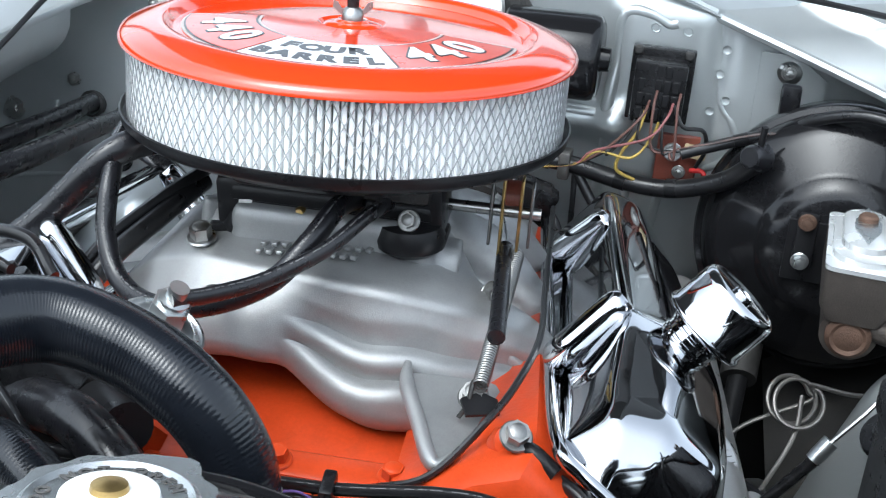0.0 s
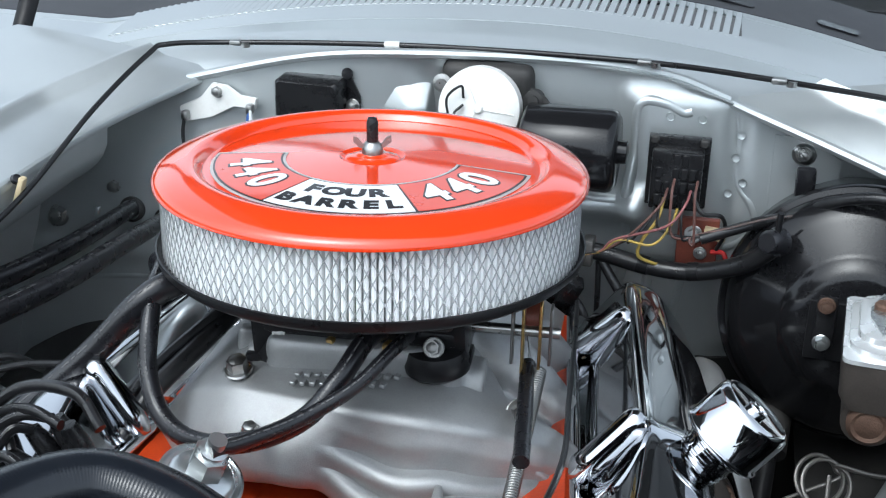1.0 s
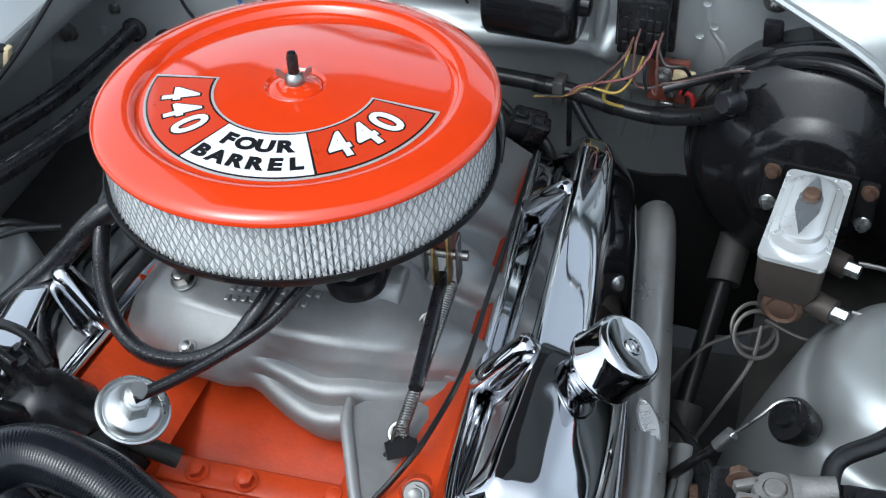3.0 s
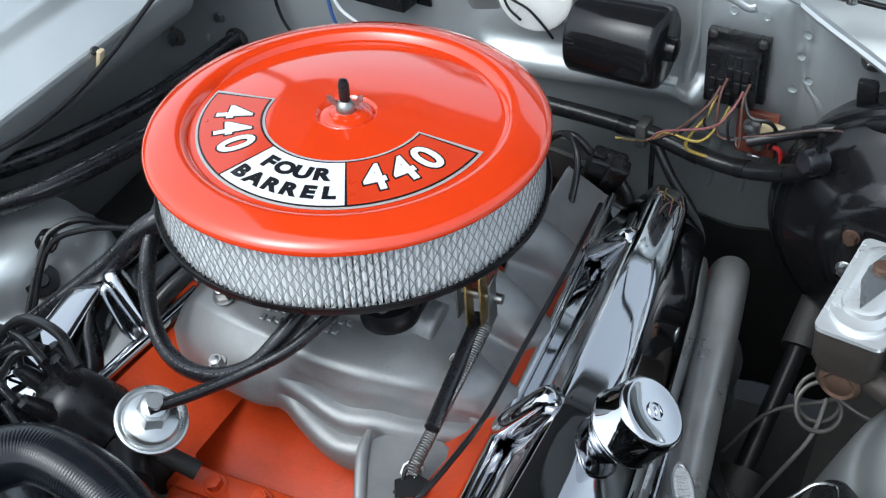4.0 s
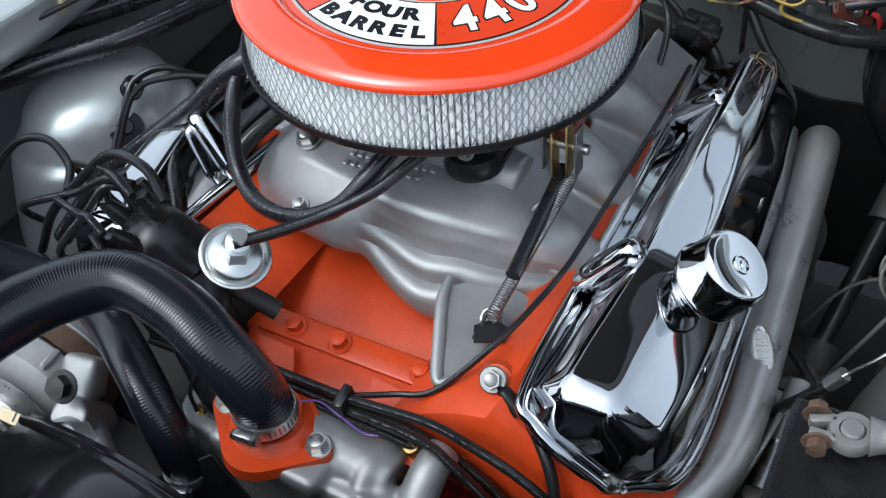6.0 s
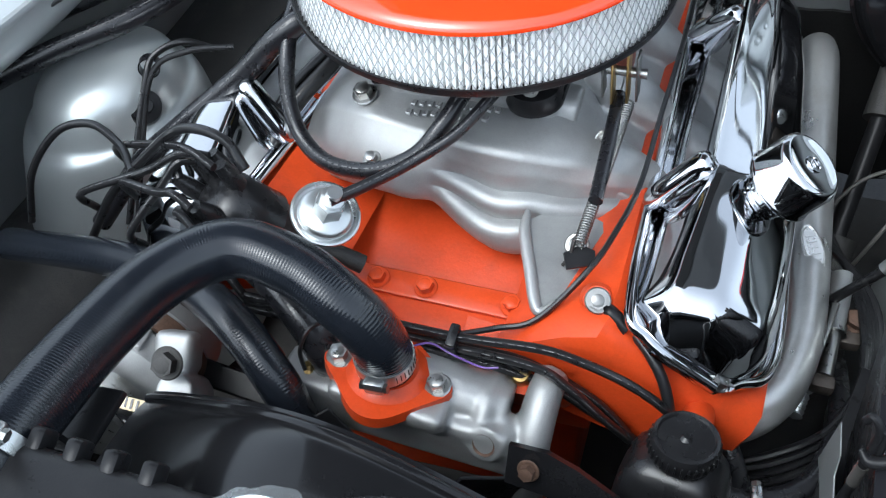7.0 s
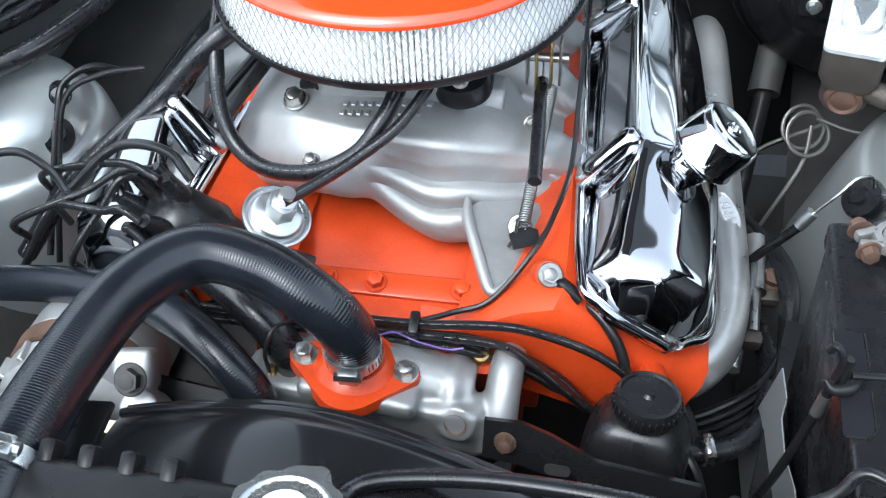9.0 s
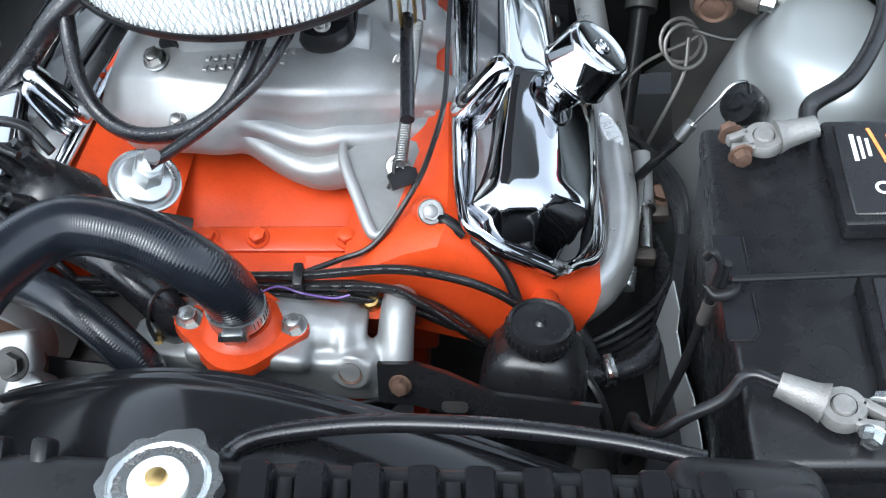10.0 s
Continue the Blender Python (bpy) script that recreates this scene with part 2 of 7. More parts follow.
def tube(pts, r, n=12, per=8, bm=None, cap=True, smooth=True):
    """A round tube through points; r is a number or one per given point. UV: u round, v metres along."""
    bm = bm or bmesh.new()
    uvl = bm.loops.layers.uv.verify()
    path = spline(pts, per) if smooth else [Vector(q) for q in pts]
    rs = [r] * len(path) if not isinstance(r, (list, tuple)) else [
        float(np.interp(i / (len(path) - 1), np.linspace(0, 1, len(r)), r)) for i in range(len(path))]
    rings, dist, prev, d = [], [], None, 0.0
    for i, p in enumerate(path):
        tan = (path[min(i + 1, len(path) - 1)] - path[max(i - 1, 0)]).normalized()
        if prev is None:
            prev = tan.orthogonal().normalized()
        prev = (prev - tan * prev.dot(tan)).normalized()
        side = tan.cross(prev)
        rings.append([bm.verts.new(p + rs[i] * (math.cos(a) * prev + math.sin(a) * side)) for a in (2 * math.pi * k / n for k in range(n))])
        if i:
            d += (p - path[i - 1]).length
        dist.append(d)
    for i in range(len(rings) - 1):
        for k in range(n):
            f = bm.faces.new((rings[i][k], rings[i][(k + 1) % n], rings[i + 1][(k + 1) % n], rings[i + 1][k]))
            for lp, (u, v) in zip(f.loops, ((k, dist[i]), (k + 1, dist[i]), (k + 1, dist[i + 1]), (k, dist[i + 1]))):
                lp[uvl].uv = (u / n, v)
    if cap:
        bm.faces.new(rings[0][::-1])
        bm.faces.new(rings[-1])
    return bm


def lathe(profile, n=48, m=None, bm=None):
    """Turn (radius, height) pairs round the z axis of m; close radius 0 ends to a point."""
    bm = bm or bmesh.new()
    m = m or Matrix.Identity(4)
    rings = []
    for r, z in profile:
        if r <= 1e-6:
            rings.append([bm.verts.new(m @ Vector((0, 0, z)))])
        else:
            rings.append([bm.verts.new(m @ Vector((r * math.cos(2 * math.pi * k / n), r * math.sin(2 * math.pi * k / n), z))) for k in range(n)])
    for a, b in zip(rings, rings[1:]):
        for k in range(n):
            q = (k + 1) % n
            if len(a) == 1 and len(b) == 1:
                continue
            if len(a) == 1:
                bm.faces.new((a[0], b[q], b[k]))
            elif len(b) == 1:
                bm.faces.new((a[k], a[q], b[0]))
            else:
                bm.faces.new((a[k], a[q], b[q], b[k]))
    return bm


def bevelled(bm, width, segments=2, angle=30):
    es = [e for e in bm.edges if len(e.link_faces) == 2 and e.calc_face_angle(0) > math.radians(angle)]
    if es and width > 0:
        bmesh.ops.bevel(bm, geom=es, offset=width, segments=segments, profile=0.5, affect="EDGES", clamp_overlap=True)
    return bm


def box(size, m=None, bevel=0.0, seg=2, bm=None):
    b = bmesh.new()
    bmesh.ops.create_cube(b, size=1.0)
    bmesh.ops.scale(b, vec=size, verts=b.verts)
    bevelled(b, bevel, seg)
    bmesh.ops.transform(b, matrix=m or Matrix.Identity(4), verts=b.verts)
    return merge(bm, b)


def merge(bm, other):
    if bm is None:
        return other
    me = bpy.data.meshes.new("tmp")
    other.to_mesh(me)
    other.free()
    bm.from_mesh(me)
    bpy.data.meshes.remove(me)
    return bm


def plate(outline, thick, m=None, bevel=0.0, seg=2, bm=None):
    """An outline in the xy plane of m, thickened along z by `thick`."""
    b = bmesh.new()
    lo = [b.verts.new((x, y, 0)) for x, y in outline]
    hi = [b.verts.new((x, y, thick)) for x, y in outline]
    b.faces.new(lo[::-1])
    b.faces.new(hi)
    for i in range(len(lo)):
        j = (i + 1) % len(lo)
        b.faces.new((lo[i], lo[j], hi[j], hi[i]))
    bevelled(b, bevel, seg)
    bmesh.ops.transform(b, matrix=m or Matrix.Identity(4), verts=b.verts)
    return merge(bm, b)


def loft(sections, closed=True, caps=True, bm=None):
    """Skin rings of points with equal counts."""
    bm = bm or bmesh.new()
    rs = [[bm.verts.new(Vector(p)) for p in s] for s in sections]
    n = len(rs[0])
    for a, b in zip(rs, rs[1:]):
        for k in range(n if closed else n - 1):
            q = (k + 1) % n
            bm.faces.new((a[k], a[q], b[q], b[k]))
    if caps and closed:
        bm.faces.new(rs[0][::-1])
        bm.faces.new(rs[-1])
    return bm


def rounded(w, h, r, n=4):
    """A rounded rectangle round the origin."""
    out = []
    for cx, cy, a0 in ((w / 2 - r, h / 2 - r, 0), (-w / 2 + r, h / 2 - r, 90), (-w / 2 + r, -h / 2 + r, 180), (w / 2 - r, -h / 2 + r, 270)):
        for k in range(n + 1):
            a = radians(a0 + 90 * k / n)
            out.append((cx + r * math.cos(a), cy + r * math.sin(a)))
    return out


def hexagon(r):
    return [(r * math.cos(radians(60 * k + 30)), r * math.sin(radians(60 * k + 30))) for k in range(6)]


def bolt_mesh(r, m, h=None, washer=True, bm=None):
    """A hex head with a washer and a domed top, its seat at m."""
    h = h or r * 1.1
    bm = bm or bmesh.new()
    if washer:
        lathe([(0, 0), (r * 1.55, 0), (r * 1.6, r * 0.12), (r * 1.45, r * 0.25), (0, r * 0.25)], 20, m, bm)
    plate(hexagon(r * 1.12), h, m @ Matrix.Translation((0, 0, r * 0.25)), r * 0.12, 1, bm)
    lathe([(r * 0.8, h + r * 0.25), (r * 0.62, h + r * 0.32), (0, h + r * 0.32)], 16, m, bm)
    return bm


def bolt(p, axis, r, mat, parent, name="bolt", label=""):
    return part(name, bolt_mesh(r, frame_on(p, axis)), mat, parent, label)


def grid_surface(fn, nu, nv, thick=0.0):
    """A surface fn(u, v) on the unit square."""
    bm = bmesh.new()
    vs = [[bm.verts.new(Vector(fn(i / nu, j / nv))) for j in range(nv + 1)] for i in range(nu + 1)]
    for i in range(nu):
        for j in range(nv):
            bm.faces.new((vs[i][j], vs[i + 1][j], vs[i + 1][j + 1], vs[i][j + 1]))
    if thick:
        bmesh.ops.recalc_face_normals(bm, faces=bm.faces[:])
        bmesh.ops.solidify(bm, geom=bm.faces[:], thickness=thick)
    return bm


def smoothed(bm, levels=1):
    """Round a coarse closed form off by Catmull-Clark."""
    me = bpy.data.meshes.new("tmp")
    bm.to_mesh(me)
    bm.free()
    ob = bpy.data.objects.new("tmp", me)
    scene.collection.objects.link(ob)
    mod = ob.modifiers.new("s", "SUBSURF")
    mod.levels = mod.render_levels = levels
    dg = bpy.context.evaluated_depsgraph_get()
    dg.update()
    out = bmesh.new()
    out.from_object(ob, dg)
    bpy.data.objects.remove(ob)
    bpy.data.meshes.remove(me)
    return out


V = Vector


def along(x, *pairs):
    return float(np.interp(x, [p[0] for p in pairs], [p[1] for p in pairs]))


def blend(bm, voxel=0.003, iters=6):
    """Melt overlapping solids into one casting."""
    me = bpy.data.meshes.new("tmp")
    bm.to_mesh(me)
    bm.free()
    ob = bpy.data.objects.new("tmp", me)
    scene.collection.objects.link(ob)
    r = ob.modifiers.new("r", "REMESH")
    r.mode, r.voxel_size = "VOXEL", voxel
    s = ob.modifiers.new("s", "SMOOTH")
    s.factor, s.iterations = 0.5, iters
    dg = bpy.context.evaluated_depsgraph_get()
    dg.update()
    out = bmesh.new()
    out.from_object(ob, dg)
    bpy.data.objects.remove(ob)
    bpy.data.meshes.remove(me)
    return out



# ---------------------------------------------------------------- engine frame: s across, f to the rear, h up
E_S, E_F = V((0.992, 0.123, 0.0)).normalized(), V((-0.121, 0.979, -0.157)).normalized()
E_H = E_S.cross(E_F)
ENG = Matrix((E_S, E_F, E_H)).transposed().to_4x4()
ENG.translation = V((0, 0, 0.8))


def eng(s, f, h):
    return ENG @ V((s, f, h))


# ---------------------------------------------------------------- ground and car shell
bm = grid_surface(lambda u, v: (-40 + 80 * u, -40 + 80 * v, 0), 8, 8, 0.05)
ground = tagged(link("ground", bm, M_ASPHALT), "dark grey asphalt ground under the car", "ground", kind="structure")

# Unseen tree ring, added to cut low sky light and darken chrome reflections.
tops = [2.4 + 0.7 * math.sin(3 * k * 0.1309) + 0.4 * math.sin(7 * k * 0.1309 + 1) + 0.15 * math.sin(17 * k * 0.1309) for k in range(48)]
bm = grid_surface(lambda u, v: ((16 - 1.5 * v + 0.5 * math.sin(40 * u)) * math.cos(6.28319 * u), (16 - 1.5 * v + 0.5 * math.sin(40 * u)) * math.sin(6.28319 * u), 0.75 * v * float(np.interp(u * 48, range(49), tops + tops[:1]))), 288, 10, 0.1)
tagged(link("backdrop_trees", bm, M_TREES), "unseen ring of dark green trees added to block low sky", "trees", kind="structure")

ARC = [(-1.1, 0.945), (-0.60, 0.950), (-0.416, 0.955), (-0.239, 0.989), (-0.1, 1.0), (0.10, 1.0), (0.215, 0.992),
       (0.293, 0.968), (0.389, 0.932), (0.465, 0.915), (0.62, 0.90), (0.9, 0.90)]


def arc_z(x):
    return float(np.interp(x, [a for a, _ in ARC], [b for _, b in ARC]))


def bump_at(x, z, cx, cz, w, h, soft):
    """1 inside a rounded stamping, 0 outside."""
    d = max(abs(x - cx) - w / 2, abs(z - cz) - h / 2)
    return 1 / (1 + math.exp(max(-30, min(30, d / soft))))


def firewall_point(u, v):
    x = -1.1 + 2.0 * u
    z = 0.30 + (arc_z(x) - 0.30) * v
    y = 0.378 + 0.024 * min(1.0, max(0.0, (x + 0.1) / 0.25)) + 0.03 * max(0.0, 0.82 - z) / 0.5
    y -= 0.012 * bump_at(x, z, 0.235, 0.86, 0.115, 0.22, 0.004)       # raised panel behind the connector
    y -= 0.010 * bump_at(x, z, 0.34, 0.80, 0.06, 0.34, 0.004)
    y += 0.014 * bump_at(x, z, -0.05, 0.94, 0.10, 0.10, 0.012)        # hollow beside the wiper motor
    y -= 0.030 * bump_at(x, z, 0.06, 0.825, 0.28, 0.03, 0.006)        # shelf below the wiper motor
    y -= 0.008 * bump_at(x, z, -0.60, 0.70, 0.30, 0.02, 0.006)
    return (x, y, z)


firewall = tagged(link("wall_firewall", grid_surface(firewall_point, 200, 90, 0.003), M_BODY, 60), "silver painted stamped steel firewall panel", "firewall", kind="structure")


# Plain black sheet over the right side of the lower firewall.
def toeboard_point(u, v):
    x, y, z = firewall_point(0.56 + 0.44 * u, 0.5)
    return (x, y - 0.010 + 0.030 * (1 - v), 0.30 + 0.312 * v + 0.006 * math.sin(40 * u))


tagged(link("wall_toeboard", grid_surface(toeboard_point, 60, 12, 0.004), M_TOEBOARD), "black undersealed toeboard below the firewall", "toeboard", kind="structure")
flange_pts = [(x, 0.372 + 0.024 * min(1.0, max(0.0, (x + 0.1) / 0.25)), z + 0.002) for x, z in ARC if -0.43 < x < 0.38]
tagged(link("trim_firewall_seam", tube(flange_pts, 0.006, 8, 6), M_BODY), "rolled silver seam along the top of the firewall", "seam", kind="structure")


def crown(x):
    """The body's crown: how far the cowl falls away to either side."""
    return min(0.07, 0.28 * x * x if x > 0 else 0.12 * x * x)


def cowl_point(u, v):
    x = -1.1 + 2.0 * u
    z0 = arc_z(x)
    y = 0.388 + 0.13 * v
    return (x, y, z0 + (max(z0, 1.012 - crown(x)) - z0) * min(1.0, v * 2.0) ** 0.7 + 0.006 * v)


tagged(link("cowl_ledge", grid_surface(cowl_point, 70, 14, 0.003), M_BODY), "silver painted ledge between firewall and cowl", "cowl", kind="structure")
cowl = thing("cowl_vent", "silver cowl panel with a long row of slots", "cowl vent", (0, 0.6, 1.02))
part("front_strip", grid_surface(lambda u, v: (-0.95 + 1.8 * u, 0.516 + 0.064 * v, 1.0185 + 0.012 * v - crown(-0.95 + 1.8 * u)), 40, 3, 0.003), M_BODY, cowl)
part("rear_strip", grid_surface(lambda u, v: (-0.95 + 1.8 * u, 0.650 + 0.018 * v, 1.042 + 0.003 * v - crown(-0.95 + 1.8 * u)), 40, 3, 0.003), M_BODY, cowl)
# Ink-black sheet under the slats, painting the shade seen through the gaps.
part("drain_tray", box((1.2, 0.085, 0.004), Matrix.Translation((-0.20, 0.615, 0.93))), M_INK, cowl)
slat = box((0.0080, 0.080, 0.004), pose(0, 0, 0, 9, 0, 0), 0.0006, 1)
slat_me = None
NS = 78
for i in range(NS):
    x = -0.70 + 1.0 * i / (NS - 1)
    if slat_me is None:
        ob = link("slat", slat, M_BODY, as_drawn=True)
        slat_me = ob.data
    else:
        ob = new("slat", slat_me)
    ob.parent = cowl
    ob.matrix_parent_inverse = Matrix.Translation(cowl.location).inverted()
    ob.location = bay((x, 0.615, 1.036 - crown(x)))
for x0, x1 in ((-0.95, -0.706), (0.306, 0.85)):
    part("blank_end", grid_surface(lambda u, v: (x0 + (x1 - x0) * u, 0.578 + 0.076 * v, 1.0295 + 0.0125 * v - crown(x0 + (x1 - x0) * u)), 16, 2, 0.003), M_BODY, cowl)

# windshield, its dark surround and the cabin behind it
tagged(link("trim_windshield_base", grid_surface(lambda u, v: (-0.95 + 1.8 * u, 0.670 + 0.165 * v, 1.046 + 0.015 * v - crown(-0.95 + 1.8 * u)), 40, 4, 0.003), M_GREYPANEL), "dark grey panel below the windshield", "cowl", kind="structure")
for dx in (0.295, 0.44, -0.35):
    tagged(link("trim_wiper_slot", plate(rounded(0.060, 0.020, 0.009), 0.003, pose(dx, 0.705, 1.0505 - crown(dx), 5, 14 if dx > 0 else -4, 0)), M_INK), "small oval slot in the cowl panel", "slot", kind="structure")
tagged(link("window_1", grid_surface(lambda u, v: (-0.80 + 1.5 * u, 0.832 + 0.62 * v + 0.25 * (u - 0.5) ** 2, 1.055 + 0.40 * v - 0.05 * (2 * u - 1) ** 2), 24, 8, 0.005), M_GLASS), "raked curved windshield glass above the cowl", "windshield", kind="structure")
cab = thing("car_cabin", "silver car roof over a dark cabin", "car cabin", (-0.05, 1.9, 0.5))
part("roof", grid_surface(lambda u, v: (-0.70 + 1.3 * u, 1.46 + 0.95 * v, 1.46 + 0.05 * math.sin(3.14 * u) + 0.03 * v), 16, 8, 0.02), M_BODY, cab)
part("interior", grid_surface(lambda u, v: (-0.80 + 1.5 * u, 0.90 + 1.5 * v, 0.98 + 0.06 * math.sin(6 * v)), 16, 8, 0.02), M_CABIN, cab)
for x in (-0.76, 0.66):
    part("pillar", tube([(x, 0.90, 1.03), (x * 0.93, 1.2, 1.25), (x * 0.9, 1.48, 1.455)], 0.03, 12, 4), M_BODY, cab)
    part("door_top", box((0.06, 1.5, 0.5), Matrix.Translation((x, 1.65, 0.78)), 0.02, 2), M_BODY, cab)
    part("pillar", tube([(x, 2.4, 1.0), (x * 0.9, 2.38, 1.48)], 0.05, 12, 4), M_BODY, cab)

# raised hood: outer skin and ribbed inner frame
hood = thing("hood", "raised silver hood held above the cowl on hinge arms", "hood", (-0.07, 0.70, 1.07))
HB = pose(-0.07, 0.70, 1.395, -58, 0, 0)


def hood_at(x, d, off):
    return HB @ V((x, -d, off)) - V((0, 0, crown(x - 0.07)))


def hood_sheet(x0, x1, d0, d1, off, thick):
    return grid_surface(lambda u, v: hood_at(x0 + (x1 - x0) * u, d0 + (d1 - d0) * v, off + 0.012 * math.sin(math.pi * v)), 30, 12, thick)


part("inner_panel", hood_sheet(-0.78, 0.78, 0.0, 1.38, 0.03, 0.006), M_HOODIN, hood)
part("insulation_pad", hood_sheet(-0.60, 0.60, 0.18, 1.30, 0.020, 0.012), M_PAD, hood, "dark insulation pad")
part("skin", hood_sheet(-0.80, 0.80, -0.01, 1.40, 0.05, 0.003), M_BODY, hood)
for x0 in (-0.70, 0.61):
    part("brace", hood_sheet(x0, x0 + 0.09, 0.03, 1.33, 0.004, 0.02), M_HOODIN, hood)
part("rear_brace", hood_sheet(-0.75, 0.75, 0.004, 0.10, 0.0, 0.024), M_HOODIN, hood)
for dx in (-0.70, 0.64):
    part("hinge_arm", tube([(dx - 0.07, 0.42, 0.93), (dx - 0.07, 0.50, 1.08), (dx - 0.07, 0.62, 1.26), hood_at(dx, 0.10, 0.02)], 0.012, 10, 5), M_SATIN, hood, "black hood hinge arm")
for dx in (0.37, 0.62, -0.3):
    bm = plate(rounded(0.055, 0.018, 0.008), 0.004, HB @ Matrix.Translation((dx, -0.05, -0.016)))
    bmesh.ops.translate(bm, vec=(0, 0, -crown(dx - 0.07)), verts=bm.verts)
    part("slot", bm, M_INK, hood)

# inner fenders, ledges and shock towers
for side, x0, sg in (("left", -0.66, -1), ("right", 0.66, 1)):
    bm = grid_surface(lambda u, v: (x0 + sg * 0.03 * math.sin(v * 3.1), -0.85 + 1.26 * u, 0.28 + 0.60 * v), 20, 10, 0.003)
    # The right panel is dark metal, standing in for shade deep in the bay.
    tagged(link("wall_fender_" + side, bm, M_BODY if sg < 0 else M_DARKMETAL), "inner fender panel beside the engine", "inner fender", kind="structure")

    LIPX = [(0.40, -0.390), (0.37, -0.403), (0.25, -0.475), (0.10, -0.480), (-0.1, -0.497), (-0.8, -0.55)] if sg < 0 else [(0.40, 0.29), (0.385, 0.31), (0.335, 0.400), (0.30, 0.478), (0.1, 0.575), (-0.1, 0.61), (-0.8, 0.63)]
    LIPZ = [(0.40, 0.962), (0.37, 0.958), (0.25, 0.929), (0.10, 0.911), (-0.1, 0.880), (-0.8, 0.84)] if sg < 0 else [(0.40, 0.970), (0.385, 0.966), (0.335, 0.947), (0.30, 0.929), (0.1, 0.91), (-0.1, 0.885), (-0.8, 0.85)]

    def lip(y, tab):
        return float(np.interp(y, [q[0] for q in tab][::-1], [q[1] for q in tab][::-1]))

    def ledge(u, v, LX=LIPX, LZ=LIPZ, sg=sg, lip=lip):
        y = 0.40 - 1.2 * u ** 1.5
        return (lip(y, LX) + sg * 0.36 * v, y + 0.02 * v, lip(y, LZ) + 0.075 * v - 0.02 * v * v + 0.012 * math.exp(-((v - 0.30) / 0.035) ** 2))
    tagged(link("fender_ledge_" + side, grid_surface(ledge, 60, 50, 0.004), M_BODY, 60), "silver painted fender ledge beside the engine bay", "fender", kind="structure")
    lp = [ledge(k / 14, 0) for k in range(15)]
    tagged(link("fender_lip_" + side, tube([(x, y, z - 0.004) for x, y, z in lp], 0.006, 8, 4), M_BODY), "rolled lip of the fender ledge", "fender", kind="structure")
    u0 = 0.24
    bm = grid_surface(lambda u, v: (ledge(u0 + (1 - u0) * u, 0)[0] + sg * (0.001 + 0.155 * v ** 2), ledge(u0 + (1 - u0) * u, 0)[1], ledge(u0 + (1 - u0) * u, 0)[2] - 0.006 - 0.10 * v ** 0.7), 50, 8, 0.003)
    tagged(link("fender_apron_" + side, bm, M_BODY), "silver painted apron under the fender ledge", "inner fender", kind="structure")
for cx, cy, zt, rx, ry in ((-0.490, -0.095, 0.772, 0.135, 0.155), (0.545, 0.03, 0.795, 0.110, 0.140)):
    tw = thing("shock_tower", "silver painted rounded shock tower with a black rubber plug", "shock tower", (cx, cy, 0.30), "shock towers")
    sg = -1 if cx < 0 else 1

    def dome(u, v, cx=cx, cy=cy, zt=zt, rx=rx, ry=ry):
        a = 2 * math.pi * u
        c, s_ = math.cos(a), math.sin(a)
        b = v * math.pi / 2
        rr = math.cos(b) ** 0.55 if v < 1 else 0.0
        flare = 1 + 0.12 * (1 - v) ** 3
        return (cx + rx * rr * flare * c, cy + ry * rr * flare * s_, 0.30 + (zt - 0.30) * (math.sin(b) ** 0.62) - 0.014 * math.exp(-((v - 0.66) / 0.06) ** 2) + 0.004 * math.exp(-((v - 0.52) / 0.05) ** 2))
    part("dome", grid_surface(dome, 64, 60), M_BODY, tw, "", 60)
    hx, hy, hz = (-0.410, -0.117, 0.734) if sg < 0 else (0.456, -0.036, 0.752)
    part("rubber_plug", lathe([(0, 0.010), (0.008, 0.010), (0.010, 0.006), (0.020, 0.005), (0.022, 0.0), (0.018, -0.02), (0, -0.02)], 28, frame_on((hx, hy, hz), (-sg * 0.75, -0.25, 0.75))), M_PLASTIC, tw)
for x0, x1 in ((-0.66, -0.40), (0.44, 0.66)):
    bm = grid_surface(lambda u, v: (x0 + (x1 - x0) * u, -0.8 + 1.2 * v, 0.52 + 0.06 * math.sin(3.1 * u)), 12, 20, 0.003)
    tagged(link("apron_floor_" + ("left" if x0 < 0 else "right"), bm, M_DARKMETAL), "dirty dark splash apron low in the engine bay", "splash apron", kind="structure")
# Dark sheet added below the engine, so gaps stay black over the lit ground.
tagged(link("floor_splash_shield", box((1.34, 1.05, 0.01), Matrix.Translation((0, -0.09, 0.25))), M_DARKMETAL), "dark sheet added under the engine to hide lit ground", "splash shield", kind="structure")
tagged(link("wall_radiator_support", box((1.5, 0.03, 0.5), Matrix.Translation((0, -0.60, 0.50)), 0.004), M_SATIN), "black painted radiator support wall", "radiator support", kind="structure")
tagged(link("frame_crossmember", box((1.4, 0.12, 0.10), Matrix.Translation((0, -0.28, 0.30)), 0.01), M_DARKMETAL), "dirty dark crossmember under the engine", "crossmember", kind="structure")

# ---------------------------------------------------------------- air cleaner
air = thing("air_cleaner", "round orange open-element air cleaner with white pleated paper filter", "air cleaner", (0, 0, 0.915))
